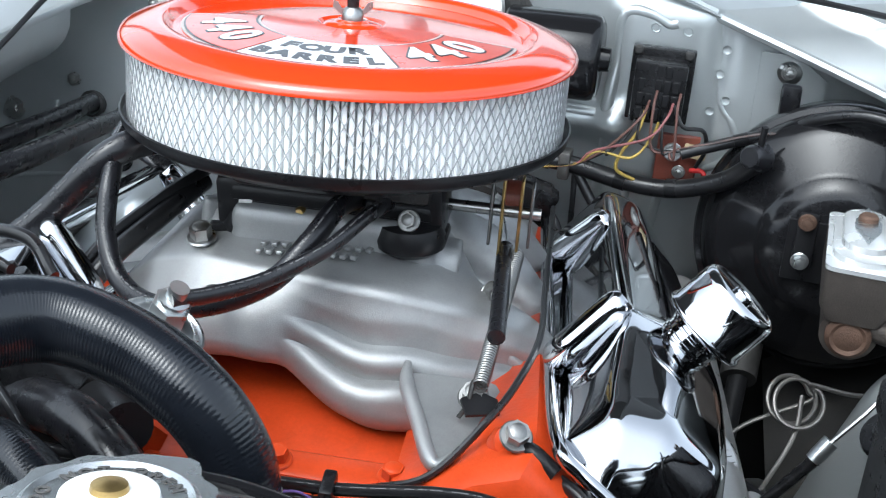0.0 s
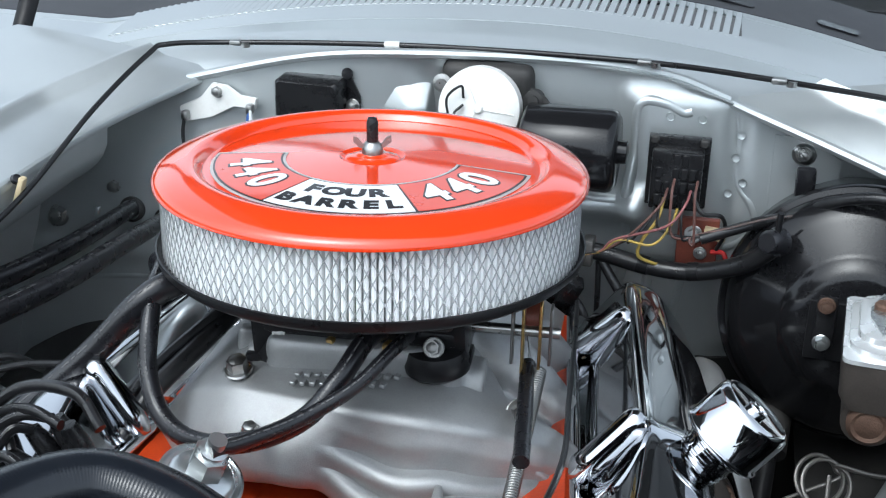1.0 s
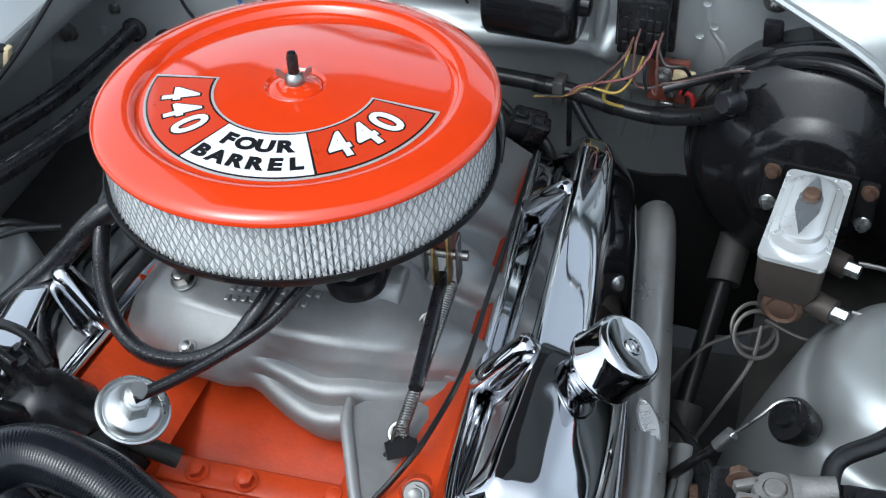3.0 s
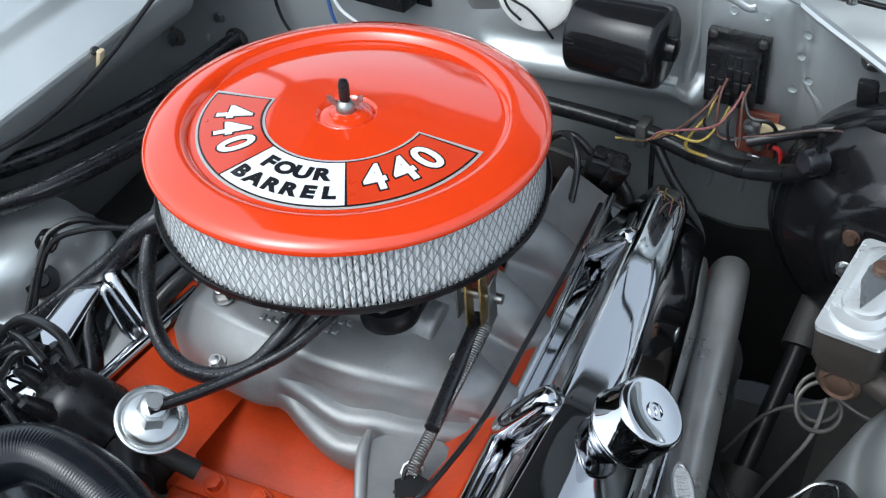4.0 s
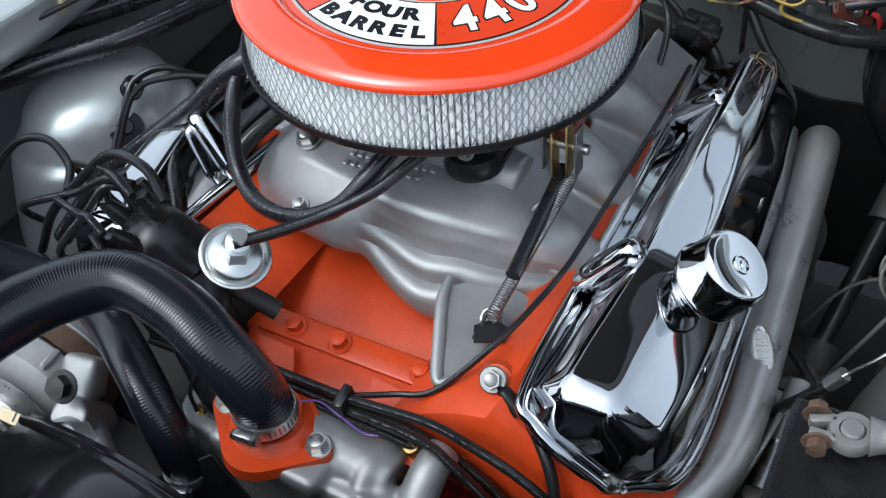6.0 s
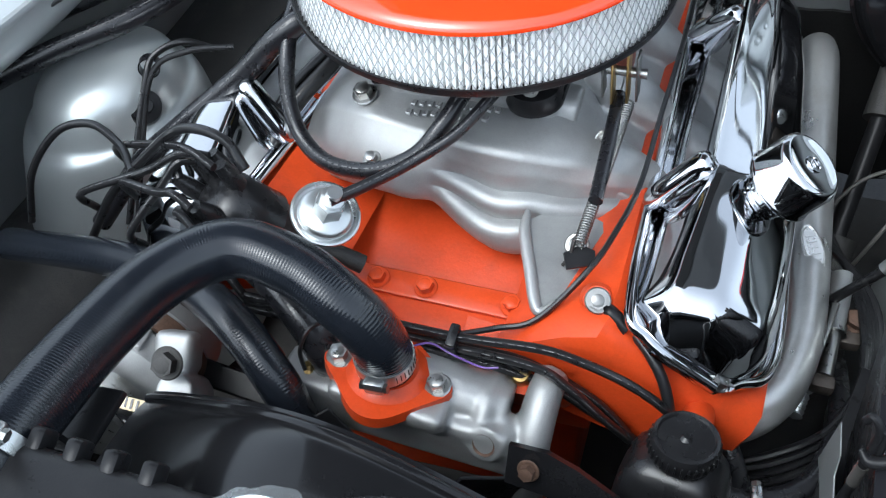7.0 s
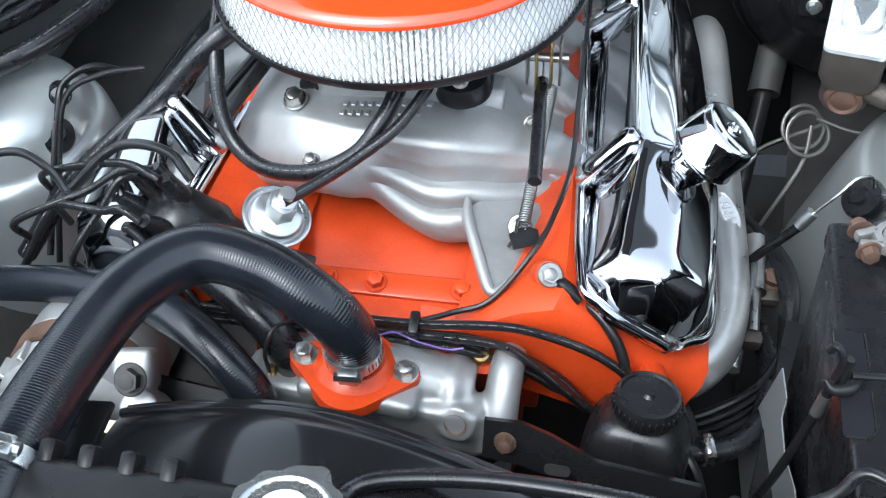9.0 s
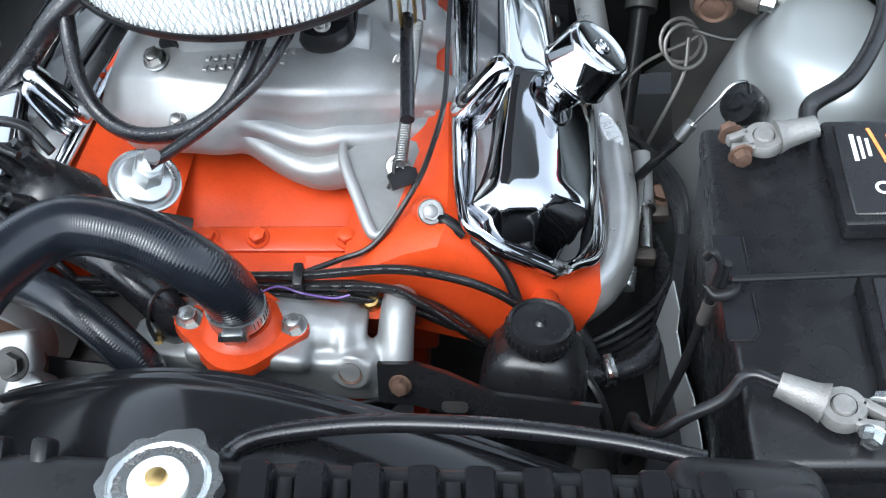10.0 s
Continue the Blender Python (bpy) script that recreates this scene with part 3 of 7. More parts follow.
LID = [(0, 0.9970), (0.012, 0.9970), (0.020, 0.9960), (0.0235, 0.9930), (0.0265, 0.9958), (0.06, 0.9940), (0.1275, 0.9895), (0.1315, 0.9880), (0.1345, 0.9885),
       (0.1375, 0.9930), (0.141, 0.9958), (0.147, 0.9958), (0.158, 0.9930), (0.167, 0.9900), (0.1722, 0.9872), (0.1745, 0.9838), (0.1745, 0.9806), (0.1725, 0.9802), (0.171, 0.9825), (0.165, 0.9845), (0.150, 0.9860), (0.138, 0.9860), (0.02, 0.9860), (0, 0.9860)]
part("lid", lathe(LID, 160), M_LID, air, "glossy orange steel lid")


def lid_z(r):
    return float(np.interp(r, [p[0] for p in LID[:15]], [p[1] for p in LID[:15]]))


A0 = 275.0


def sector(r0, r1, a0, a1, dz, na=60, nr=6):
    def f(u, v):
        a, r = radians(A0 + a0 + (a1 - a0) * u), r0 + (r1 - r0) * v
        return (r * math.cos(a), r * math.sin(a), lid_z(r) + dz)
    return grid_surface(f, na, nr, -0.0003)


decal = part("decal", sector(0.0690, 0.1285, -88.5, 88.5, 0.0005), M_SILVERINK, air, "curved silver-edged engine decal")
part("border", sector(0.0712, 0.1262, -86.8, 86.8, 0.0008), M_INK, decal)
part("orange_field", sector(0.0730, 0.1246, -85.6, -27.0, 0.0011, 24), M_DECAL_OR, decal)
part("orange_field", sector(0.0730, 0.1246, 29.0, 85.6, 0.0011, 24), M_DECAL_OR, decal)
part("white_field", sector(0.0730, 0.1246, -26.0, 28.0, 0.0011, 24), M_WHITE, decal)


def letter(ch, size, bold, m, mat, parent, wide=1.0, shear=0.0, name="letter"):
    """One character of the built-in font as a thin mesh, centred at m."""
    cu = bpy.data.curves.new("t", "FONT")
    cu.body, cu.size, cu.offset, cu.extrude, cu.resolution_u = ch, size, bold, 0.00012, 4
    cu.align_x, cu.align_y, cu.shear = "CENTER", "CENTER", shear
    tmp = bpy.data.objects.new("t", cu)
    scene.collection.objects.link(tmp)
    dg = bpy.context.evaluated_depsgraph_get()
    dg.update()
    bm = bmesh.new()
    ev = tmp.evaluated_get(dg)
    bm.from_mesh(ev.to_mesh())
    ev.to_mesh_clear()
    bpy.data.objects.remove(tmp)
    bpy.data.curves.remove(cu)
    bmesh.ops.transform(bm, matrix=m @ Matrix.Diagonal((wide, 1, 1, 1)), verts=bm.verts)
    return part(name, bm, mat, parent, "", 30)


def on_lid(r, ang, dz):
    a = radians(A0 + ang)
    rad, tan = V((math.cos(a), math.sin(a), 0)), V((-math.sin(a), math.cos(a), 0))
    m = Matrix((tan, -rad, V((0, 0, 1)))).transposed().to_4x4()
    slope = math.atan2(0.0047, 0.0675)
    m = m @ Matrix.Rotation(slope, 4, "X")
    m.translation = rad * r + V((0, 0, lid_z(r) + dz))
    return m


for word, r, size, step in (("FOUR", 0.0885, 0.0195, 10.6), ("BARREL", 0.1105, 0.0195, 8.6)):
    for i, ch in enumerate(word):
        letter(ch, size, 0.0011, on_lid(r, (i - (len(word) - 1) / 2) * step, 0.0016), M_INK, decal, 1.12, 0.0)
for mid in (-56.5, 56.5):
    for i, ch in enumerate("440"):
        ang = mid + (i - 1) * 14.5
        letter(ch, 0.044, 0.0028, on_lid(0.0985, ang, 0.0014), M_INK, decal, 0.86, 0.0, "digit_outline")
        letter(ch, 0.044, 0.0011, on_lid(0.0985, ang, 0.0019), M_WHITE, decal, 0.86, 0.0, "digit")

N = 196
ring_o = []
for k in range(N):
    for f_, r_ in ((0.0, 0.1662), (0.28, 0.1668), (0.56, 0.1662), (0.78, 0.1560)):
        ring_o.append((r_ * math.cos(2 * math.pi * (k + f_) / N), r_ * math.sin(2 * math.pi * (k + f_) / N)))
part("filter_element", loft([[(x, y, 0.921) for x, y in ring_o], [(x, y, 0.9825) for x, y in ring_o]]), M_PAPER, air, "white pleated paper filter element", 5)
bm = bmesh.new()
NH = 126
for k in range(NH):
    for sg in (-1, 1):
        pts = []
        for j in range(10):
            v = j / 9
            a = 2 * math.pi * k / NH + sg * v * 0.190
            rr = 0.1682 + 0.0006 * sg
            pts.append((rr * math.cos(a), rr * math.sin(a), 0.9225 + 0.0600 * v))
        tube(pts, 0.00055, 3, 1, bm, False, False)
part("wire_mesh", bm, M_MESHWIRE, air, "diamond wire mesh round the filter", 80)
pan = [(0.05, 0.908), (0.066, 0.902), (0.10, 0.904), (0.148, 0.908), (0.158, 0.914), (0.170, 0.9175), (0.1735, 0.921), (0.1748, 0.928), (0.1735, 0.9285), (0.172, 0.9235),
       (0.165, 0.9205), (0.05, 0.914), (0.05, 0.908)]
part("base_pan", lathe(pan, 96), M_SATIN, air, "black steel base pan")
part("stud", tube([(0, 0, 0.995), (0, 0, 1.028)], 0.0030, 12), M_STEEL, air)
part("stud_cap", lathe([(0.0045, 1.012), (0.0048, 1.016), (0.0048, 1.029), (0.0035, 1.033), (0, 1.034)], 20), M_PLASTIC, air, "black rubber stud cap")
part("dished_seat", lathe([(0.0225, 1.0005), (0.018, 0.9995), (0.012, 1.0040), (0.0, 1.0040)], 32), M_LID, air)
nut = part("wing_nut", lathe([(0, 1.004), (0.0085, 1.004), (0.0085, 1.008), (0.006, 1.013), (0.004, 1.014), (0, 1.014)], 24), M_STEEL, air, "steel wing nut")
for sg in (-1, 1):
    part("wing", plate([(0.004, 0.0), (0.010, 0.001), (0.0155, 0.006), (0.0150, 0.0105), (0.0115, 0.0095), (0.008, 0.0045), (0.004, 0.004)], 0.0022,
                       pose(0, 0, 1.0075, 90, 0, 25 + (180 if sg < 0 else 0)) @ Matrix.Translation((0, 0, -0.0011)), 0.0007, 1), M_STEEL, nut)

for ob in air.children:      # the nut and stud sit in the dished lid
    if ob.name.split(".")[0] in ("stud", "stud_cap", "dished_seat", "wing_nut"):
        ob.location.z -= 0.006

# ---------------------------------------------------------------- carburettor
carb = thing("carburettor", "dark four-barrel carburettor under the air cleaner", "carburettor", (0, 0, 0.866), hub=(0.03, -0.09, 0.88))
CARB = pose(-0.010, 0.030, -0.012)
part("throttle_body", box((0.150, 0.20, 0.014), ENG @ Matrix.Translation((0.0, 0.0, 0.067)), 0.004), M_SATIN, carb)
part("bowl", box((0.145, 0.085, 0.030), ENG @ Matrix.Translation((0.0, -0.065, 0.088)), 0.006), M_DARKMETAL, carb)
part("bowl", box((0.145, 0.085, 0.030), ENG @ Matrix.Translation((0.0, 0.065, 0.088)), 0.006), M_DARKMETAL, carb)
part("air_horn", lathe([(0.064, 0.86), (0.066, 0.91), (0.060, 0.915), (0.058, 0.86)], 40), M_SATIN, carb)
part("front_bowl", box((0.168, 0.050, 0.040), CARB @ pose(0.016, -0.092, 0.889, 0, -4, 7), 0.006, 2), M_SATIN, carb)
part("bowl_lip", box((0.176, 0.030, 0.008), CARB @ pose(0.017, -0.104, 0.869, 0, -4, 7), 0.003, 2), M_SATIN, carb)
for x, z in ((-0.041, 0.858), (0.080, 0.864)):
    part("mounting_ear", lathe([(0, 0), (0.020, 0), (0.025, 0.004), (0.026, 0.010), (0.022, 0.020), (0, 0.022)], 28, CARB @ pose(x, -0.106, z, 0, -4, 0)), M_SATIN, carb)
    bolt(CARB @ V((x, -0.1185, z + 0.027)), (0, -0.9, 0.45), 0.0052, M_SPRING, carb)
for x, z in ((0.0, 0.884), (0.045, 0.887)):
    part("idle_screw", lathe([(0, 0.005), (0.0025, 0.005), (0.0042, 0.003), (0.0042, -0.004), (0, -0.004)], 14, frame_on(CARB @ V((x, -0.120, z)), (0, -1, 0.2))), M_BRASS, carb, "brass idle screw")
for s_, l_, mt in ((0.114, 0.050, M_SPRING), (0.122, 0.066, M_BRASS), (0.135, 0.056, M_BRASS), (0.143, 0.048, M_SPRING)):
    part("linkage_lever", box((0.0022, 0.014, l_), ENG @ pose(s_, -0.075, 0.070, 12, 0, 0), 0.0006, 1), mt, carb)
part("throttle_shaft", tube([eng(0.06, -0.070, 0.07), eng(0.150, -0.070, 0.07)], 0.0045, 10), M_STEEL, carb)
part("choke_spool", tube([eng(0.122, -0.058, 0.078), eng(0.135, -0.058, 0.078)], 0.013, 16), M_BROWNRED, carb)
part("choke_rod", tube([eng(0.078, -0.06, 0.09), eng(0.083, -0.065, 0.04), eng(0.092, -0.06, 0.035)], 0.0018, 8), M_STEEL, carb)
bolt((0.133, -0.072, 0.826), (0.5, -0.8, 0.4), 0.0065, M_STEEL, carb)
fit_ = part("fuel_inlet", tube([eng(-0.075, -0.075, 0.090), eng(-0.112, -0.078, 0.092)], 0.0085, 14), M_BRASS, carb, "brass fuel inlet fitting")
part("fitting_hex", plate(hexagon(0.0125), 0.010, frame_on(eng(-0.095, -0.0765, 0.091), (-1, -0.12, 0))), M_BRASS, fit_)
part("fitting_hex", plate(hexagon(0.0135), 0.008, frame_on(eng(-0.108, -0.0765, 0.091), (-1, -0.12, 0))), M_STEEL, fit_)

# ---------------------------------------------------------------- valve covers, each in its own frame: u to the rear, v outward, n off the head
VC_O, VC_U, VC_V, VC_N = V((0.206, -0.217, 0.812)), V((-0.121, 0.979, -0.157)).normalized(), V((0.845, 0.018, -0.534)).normalized(), V((0.52, 0.197, 0.829)).normalized()
SIDE_R = Matrix((VC_U, VC_V, VC_N)).transposed().to_4x4()
SIDE_R.translation = VC_O
MIRROR = Matrix.Identity(4)
for i in range(3):
    for j in range(3):
        MIRROR[i][j] -= 2 * E_S[i] * E_S[j]
SIDE_L = MIRROR @ SIDE_R


def vc(u, v, n, side=None):
    return (side or SIDE_R) @ V((u, v, n))


# u, inner ridge (v, n), fold of the crown (v, n), outer ridge (v, n), outer foot v
def cover_rows():
    return [(-0.038, .040, .003, .064, .003, .088, .003, .100), (-0.031, .034, .016, .060, .020, .090, .020, .106), (-0.019, .024, .034, .056, .047, .094, .046, .120), (-0.006, .018, .041, .054, .056, .098, .055, .131),
            (0.020, .016, .047, .053, .062, .101, .060, .140), (0.055, .015, .058, .053, .072, .102, .066, .144), (0.085, .014, .068, .053, .080, .102, .071, .145), (0.11, .013, .073, .052, .085, .101, .074, .145),
            (0.20, .011, .076, .050, .088, .098, .077, .145), (0.33, .008, .080, .045, .091, .092, .079, .145), (0.43, .006, .082, .038, .091, .082, .076, .141), (0.462, .008, .076, .035, .085, .074, .068, .132),
            (0.478, .010, .046, .032, .052, .060, .042, .120), (0.486, .012, .006, .032, .007, .050, .005, .112)]


def gauss(a, sigma, axis=0):
    """Smooth an array along an axis, its ends kept."""
    r = int(3 * sigma) + 1
    w = np.exp(-0.5 * (np.arange(-r, r + 1) / sigma) ** 2)
    w /= w.sum()
    first, last = np.take(a, [0], axis), np.take(a, [-1], axis)
    wide = np.concatenate([2 * first - np.flip(np.take(a, range(1, r + 1), axis), axis), a, 2 * last - np.flip(np.take(a, range(-r - 1, -1), axis), axis)], axis)
    return np.apply_along_axis(lambda c: np.convolve(c, w, "valid"), axis, wide)


def cover_shell(nu=220, nv=90):
    """Points (u, v, n) of the pressed shell: inner wall, folded crown and outer wall with soft knees."""
    rows = np.array(cover_rows())
    us = np.linspace(rows[0, 0], rows[-1, 0], nu)
    cols = [gauss(np.interp(us, rows[:, 0], rows[:, c]), 2.6) for c in range(1, 8)]
    pts = np.zeros((nu, nv, 3))
    for i, u in enumerate(us):
        riv, rin, fov, fon, rov, ron, vo = [float(c[i]) for c in cols]
        vi = 0.005 + max(0.0, -0.012 - u) * 0.9
        line = np.array([(vi, 0.0), (riv, rin), (fov, fon), (rov, ron), (0.35 * rov + 0.65 * vo, 0.48 * ron), (vo, 0.0)])
        run = np.concatenate([[0], np.cumsum(np.hypot(*np.diff(line, axis=0).T))])
        at = np.linspace(0, run[-1], nv)
        pts[i, :, 0] = u
        pts[i, :, 1], pts[i, :, 2] = np.interp(at, run, line[:, 0]), np.interp(at, run, line[:, 1])
    pts[:, :, 1:] = gauss(pts[:, :, 1:], 2.2, 1)
    return pts


SHELL = cover_shell()


def valve_cover(side, label):
    root = thing("valve_cover", label, "valve cover", vc(0.2, 0.07, 0, side), "valve covers")
    part("shell", loft([[vc(*p, side) for p in row] for row in SHELL.tolist()]), M_CHROME, root, "", 180)
    rim = [(-0.002, -0.001), (-0.040, 0.022), (-0.046, 0.032), (-0.046, 0.092), (-0.036, 0.106), (0.02, 0.148), (0.20, 0.152), (0.46, 0.150), (0.495, 0.120), (0.497, 0.02), (0.485, -0.016), (0.24, -0.010)]
    part("flange", plate(rim, 0.0035, side, 0.0012, 2), M_CHROME, root)
    inner = [vc(0.488, -0.011, 0.0050, side), vc(0.24, -0.005, 0.0050, side), vc(0.0, 0.001, 0.0050, side), vc(-0.038, 0.025, 0.0050, side), vc(-0.043, 0.09, 0.0050, side)]
    part("flange_bead", tube(inner, 0.0050, 16, 12), M_CHROME, root, "", 80)
    outer = [vc(-0.034, 0.104, 0.0055, side), vc(0.02, 0.145, 0.0055, side), vc(0.2, 0.149, 0.0055, side), vc(0.46, 0.147, 0.0055, side)]
    part("flange_bead", tube(outer, 0.0045, 16, 12), M_CHROME, root, "", 80)
    for u0, u1 in ((0.100, 0.112), (0.374, 0.354)):
        foot, crest = vc(u0, -0.005, 0.004, side), vc(u1, 0.009, 0.076, side)
        way = [foot.lerp(crest, k / 14) for k in range(15)]
        part("pressed_rib", tube(way, [0.0060, 0.0090, 0.0110] + [0.0120] * 9 + [0.0118, 0.0110, 0.0085], 28, 1), M_CHROME, root, "", 180)
    bolt(vc(0.378, -0.010, 0.009, side), side.to_3x3() @ V((0, -0.3, 1)), 0.0040, M_CHROME, root)
    bolt(vc(-0.034, 0.094, 0.003, side), side.to_3x3() @ V((0, 0, 1)), 0.0058, M_STEEL, root, "bolt", "steel flange bolt")
    return root


cover_r = valve_cover(SIDE_R, "chrome stamped valve cover with the oil filler cap on it")
cover_l = valve_cover(SIDE_L, "chrome stamped valve cover crossed by black hoses")

# oil breather cap on its neck
CB, CT = V((0.277, -0.098, 0.8166)), V((0.319, -0.089, 0.869))
capm = frame_on(CB, CT - CB)
cl = (CT - CB).length
cap = thing("breather_cap", "chrome push-in oil breather cap on a short neck", "breather cap", CB, "", hub=(0.29, -0.092, 0.84))
part("neck", lathe([(0.0205, -0.035), (0.0205, 0.006)] + [q for k in range(4) for q in ((0.0195, 0.007 + 0.0065 * k), (0.0195, 0.0105 + 0.0065 * k), (0.0205, 0.0115 + 0.0065 * k), (0.0205, 0.0130 + 0.0065 * k))] + [(0.018, 0.034), (0.018, cl - 0.034), (0, cl - 0.034)], 48, capm), M_CHROME, cap, "ribbed chrome neck")
part("cap_shell", lathe([(0, cl - 0.036), (0.0288, cl - 0.037), (0.0312, cl - 0.036), (0.0318, cl - 0.034), (0.0312, cl - 0.0325), (0.0300, cl - 0.0315), (0.0300, cl - 0.007), (0.0291, cl - 0.0028), (0.0266, cl - 0.0006), (0.0248, cl - 0.0004), (0.0228, cl - 0.0012), (0.007, cl - 0.0006), (0, cl - 0.0006)], 64, capm), M_CHROME, cap, "", 60)
part("emblem", lathe([(0.0058, cl - 0.001), (0.0062, cl + 0.0008), (0.0074, cl + 0.0008), (0.0078, cl - 0.001)], 24, capm), M_CHROME, cap, "small pressed ring emblem")
part("emblem_bar", box((0.007, 0.0014, 0.0012), capm @ pose(0, 0, cl, 0, 0, 30), 0.0004, 1), M_CHROME, cap)

# ---------------------------------------------------------------- cylinder heads and block
block = thing("engine_block", "orange painted cast-iron V8 engine block with its timing cover", "engine block", (0.05, -0.1, 0.35))
part("crankcase", box((0.30, 0.46, 0.36), ENG @ Matrix.Translation((0.0, 0.04, -0.29)), 0.015, 2), M_ORANGE, block)
part("oil_pan", box((0.24, 0.48, 0.16), ENG @ Matrix.Translation((0.0, 0.03, -0.50)), 0.03, 3), M_DARKMETAL, block)
for side in (SIDE_R, SIDE_L):
    prof_h = [(-0.006, -0.004), (0.148, -0.004), (0.155, -0.03), (0.12, -0.068), (0.03, -0.088), (-0.058, -0.088), (-0.024, -0.026)]
    secs = [[vc(u, v, n - dn, side) for v, n in prof_h] for u, dn in (((-0.047, 0.030), (-0.043, 0.016), (-0.030, 0.004), (0.0, 0.0), (0.49, 0.0), (0.50, 0.0)) if side is SIDE_R else ((0.01, 0.01), (0.02, 0.0), (0.49, 0.0), (0.50, 0.0)))]
    part("cylinder_head", bevelled(loft(secs), 0.006, 3), M_ORANGE, block)
# valley cover, rail and bosses
part("valley_cover", grid_surface(lambda u, v: eng(-0.11 + 0.27 * u, -0.228 + 0.125 * v, -0.102 + 0.045 * v + 0.005 * math.sin(math.pi * v) - 0.004 * math.cos(6.28 * u)), 30, 16, 0.006), M_ORANGE, block)
part("front_rail", box((0.225, 0.026, 0.014), ENG @ pose(0.030, -0.238, -0.080, 16, 0, 0), 0.003, 2), M_ORANGE, block)
part("front_wall", box((0.26, 0.03, 0.14), ENG @ Matrix.Translation((0.03, -0.232, -0.156)), 0.004, 2), M_ORANGE, block)
for s_ in (-0.046, 0.0, 0.080):
    bolt(eng(s_, -0.240, -0.0735), ENG.to_3x3() @ V((0, -0.3, 1)), 0.0068, M_ORANGE, block)
part("sloped_face", box((0.235, 0.062, 0.05), ENG @ pose(0.028, -0.264, -0.113, 24, 0, 0), 0.008, 3), M_ORANGE, block)
part("boss", plate([(-0.036, -0.028), (0.036, -0.028), (0.008, 0.024), (-0.030, 0.024)], 0.05, ENG @ pose(-0.040, -0.264, -0.128, 24, 0, 0), 0.006, 3), M_ORANGE, block)
part("boss", plate([(-0.034, -0.03), (0.034, -0.03), (0.034, 0.020), (-0.034, 0.026)], 0.05, ENG @ pose(0.080, -0.264, -0.130, 24, 0, 0), 0.006, 3), M_ORANGE, block)
part("timing_cover", smoothed(loft([[eng(x, -0.243, h) for x, h in ((-0.10, -0.10), (0.13, -0.10), (0.10, -0.22), (-0.09, -0.22))], [eng(x, -0.272, h) for x, h in ((-0.07, -0.13), (0.10, -0.13), (0.08, -0.20), (-0.06, -0.20))]]), 1), M_ORANGE, block)
part("core_plug_boss", lathe([(0, 0.006), (0.018, 0.005), (0.024, 0.0), (0.026, -0.02)], 36, frame_on(eng(0.185, -0.236, -0.075), (0.25, -0.85, 0.5))), M_ORANGE, block)
part("strap_boss", lathe([(0, 0), (0.012, 0), (0.015, -0.006), (0.017, -0.04)], 24, frame_on((0.1862, -0.2325, 0.809), (0.2, -0.5, 0.85))), M_ORANGE, block)
bolt((0.1880, -0.2372, 0.8165), (0.2, -0.5, 0.85), 0.0068, M_SPRING, block, "bolt", "zinc bolt holding the earth strap")
part("head_lug", lathe([(0, 0.012), (0.010, 0.012), (0.013, 0.0), (0.013, -0.03)], 20, frame_on(vc(-0.066, 0.098, -0.022), (0.1, -0.8, 0.5))), M_ORANGE, block)

top = [V(p) for p in ((-0.178, -0.075, 0.790), (-0.140, -0.030, 0.830), (-0.112, -0.045, 0.822), (-0.118, -0.085, 0.802), (-0.150, -0.100, 0.790))]
part("head_rail", bevelled(loft([top, [p - V((0, 0, 0.05)) for p in top]]), 0.004, 2), M_ORANGE, block)
part("water_port", lathe([(0, 0.0015), (0.011, 0.0015), (0.012, 0.0)], 24, frame_on((-0.137, -0.078, 0.807), (0.35, -0.55, 0.75))), M_INK, block)

# ---------------------------------------------------------------- intake manifold
mani = thing("intake_manifold", "bare cast-aluminium intake manifold with curved runners", "intake manifold", (0.02, -0.05, 0.77))


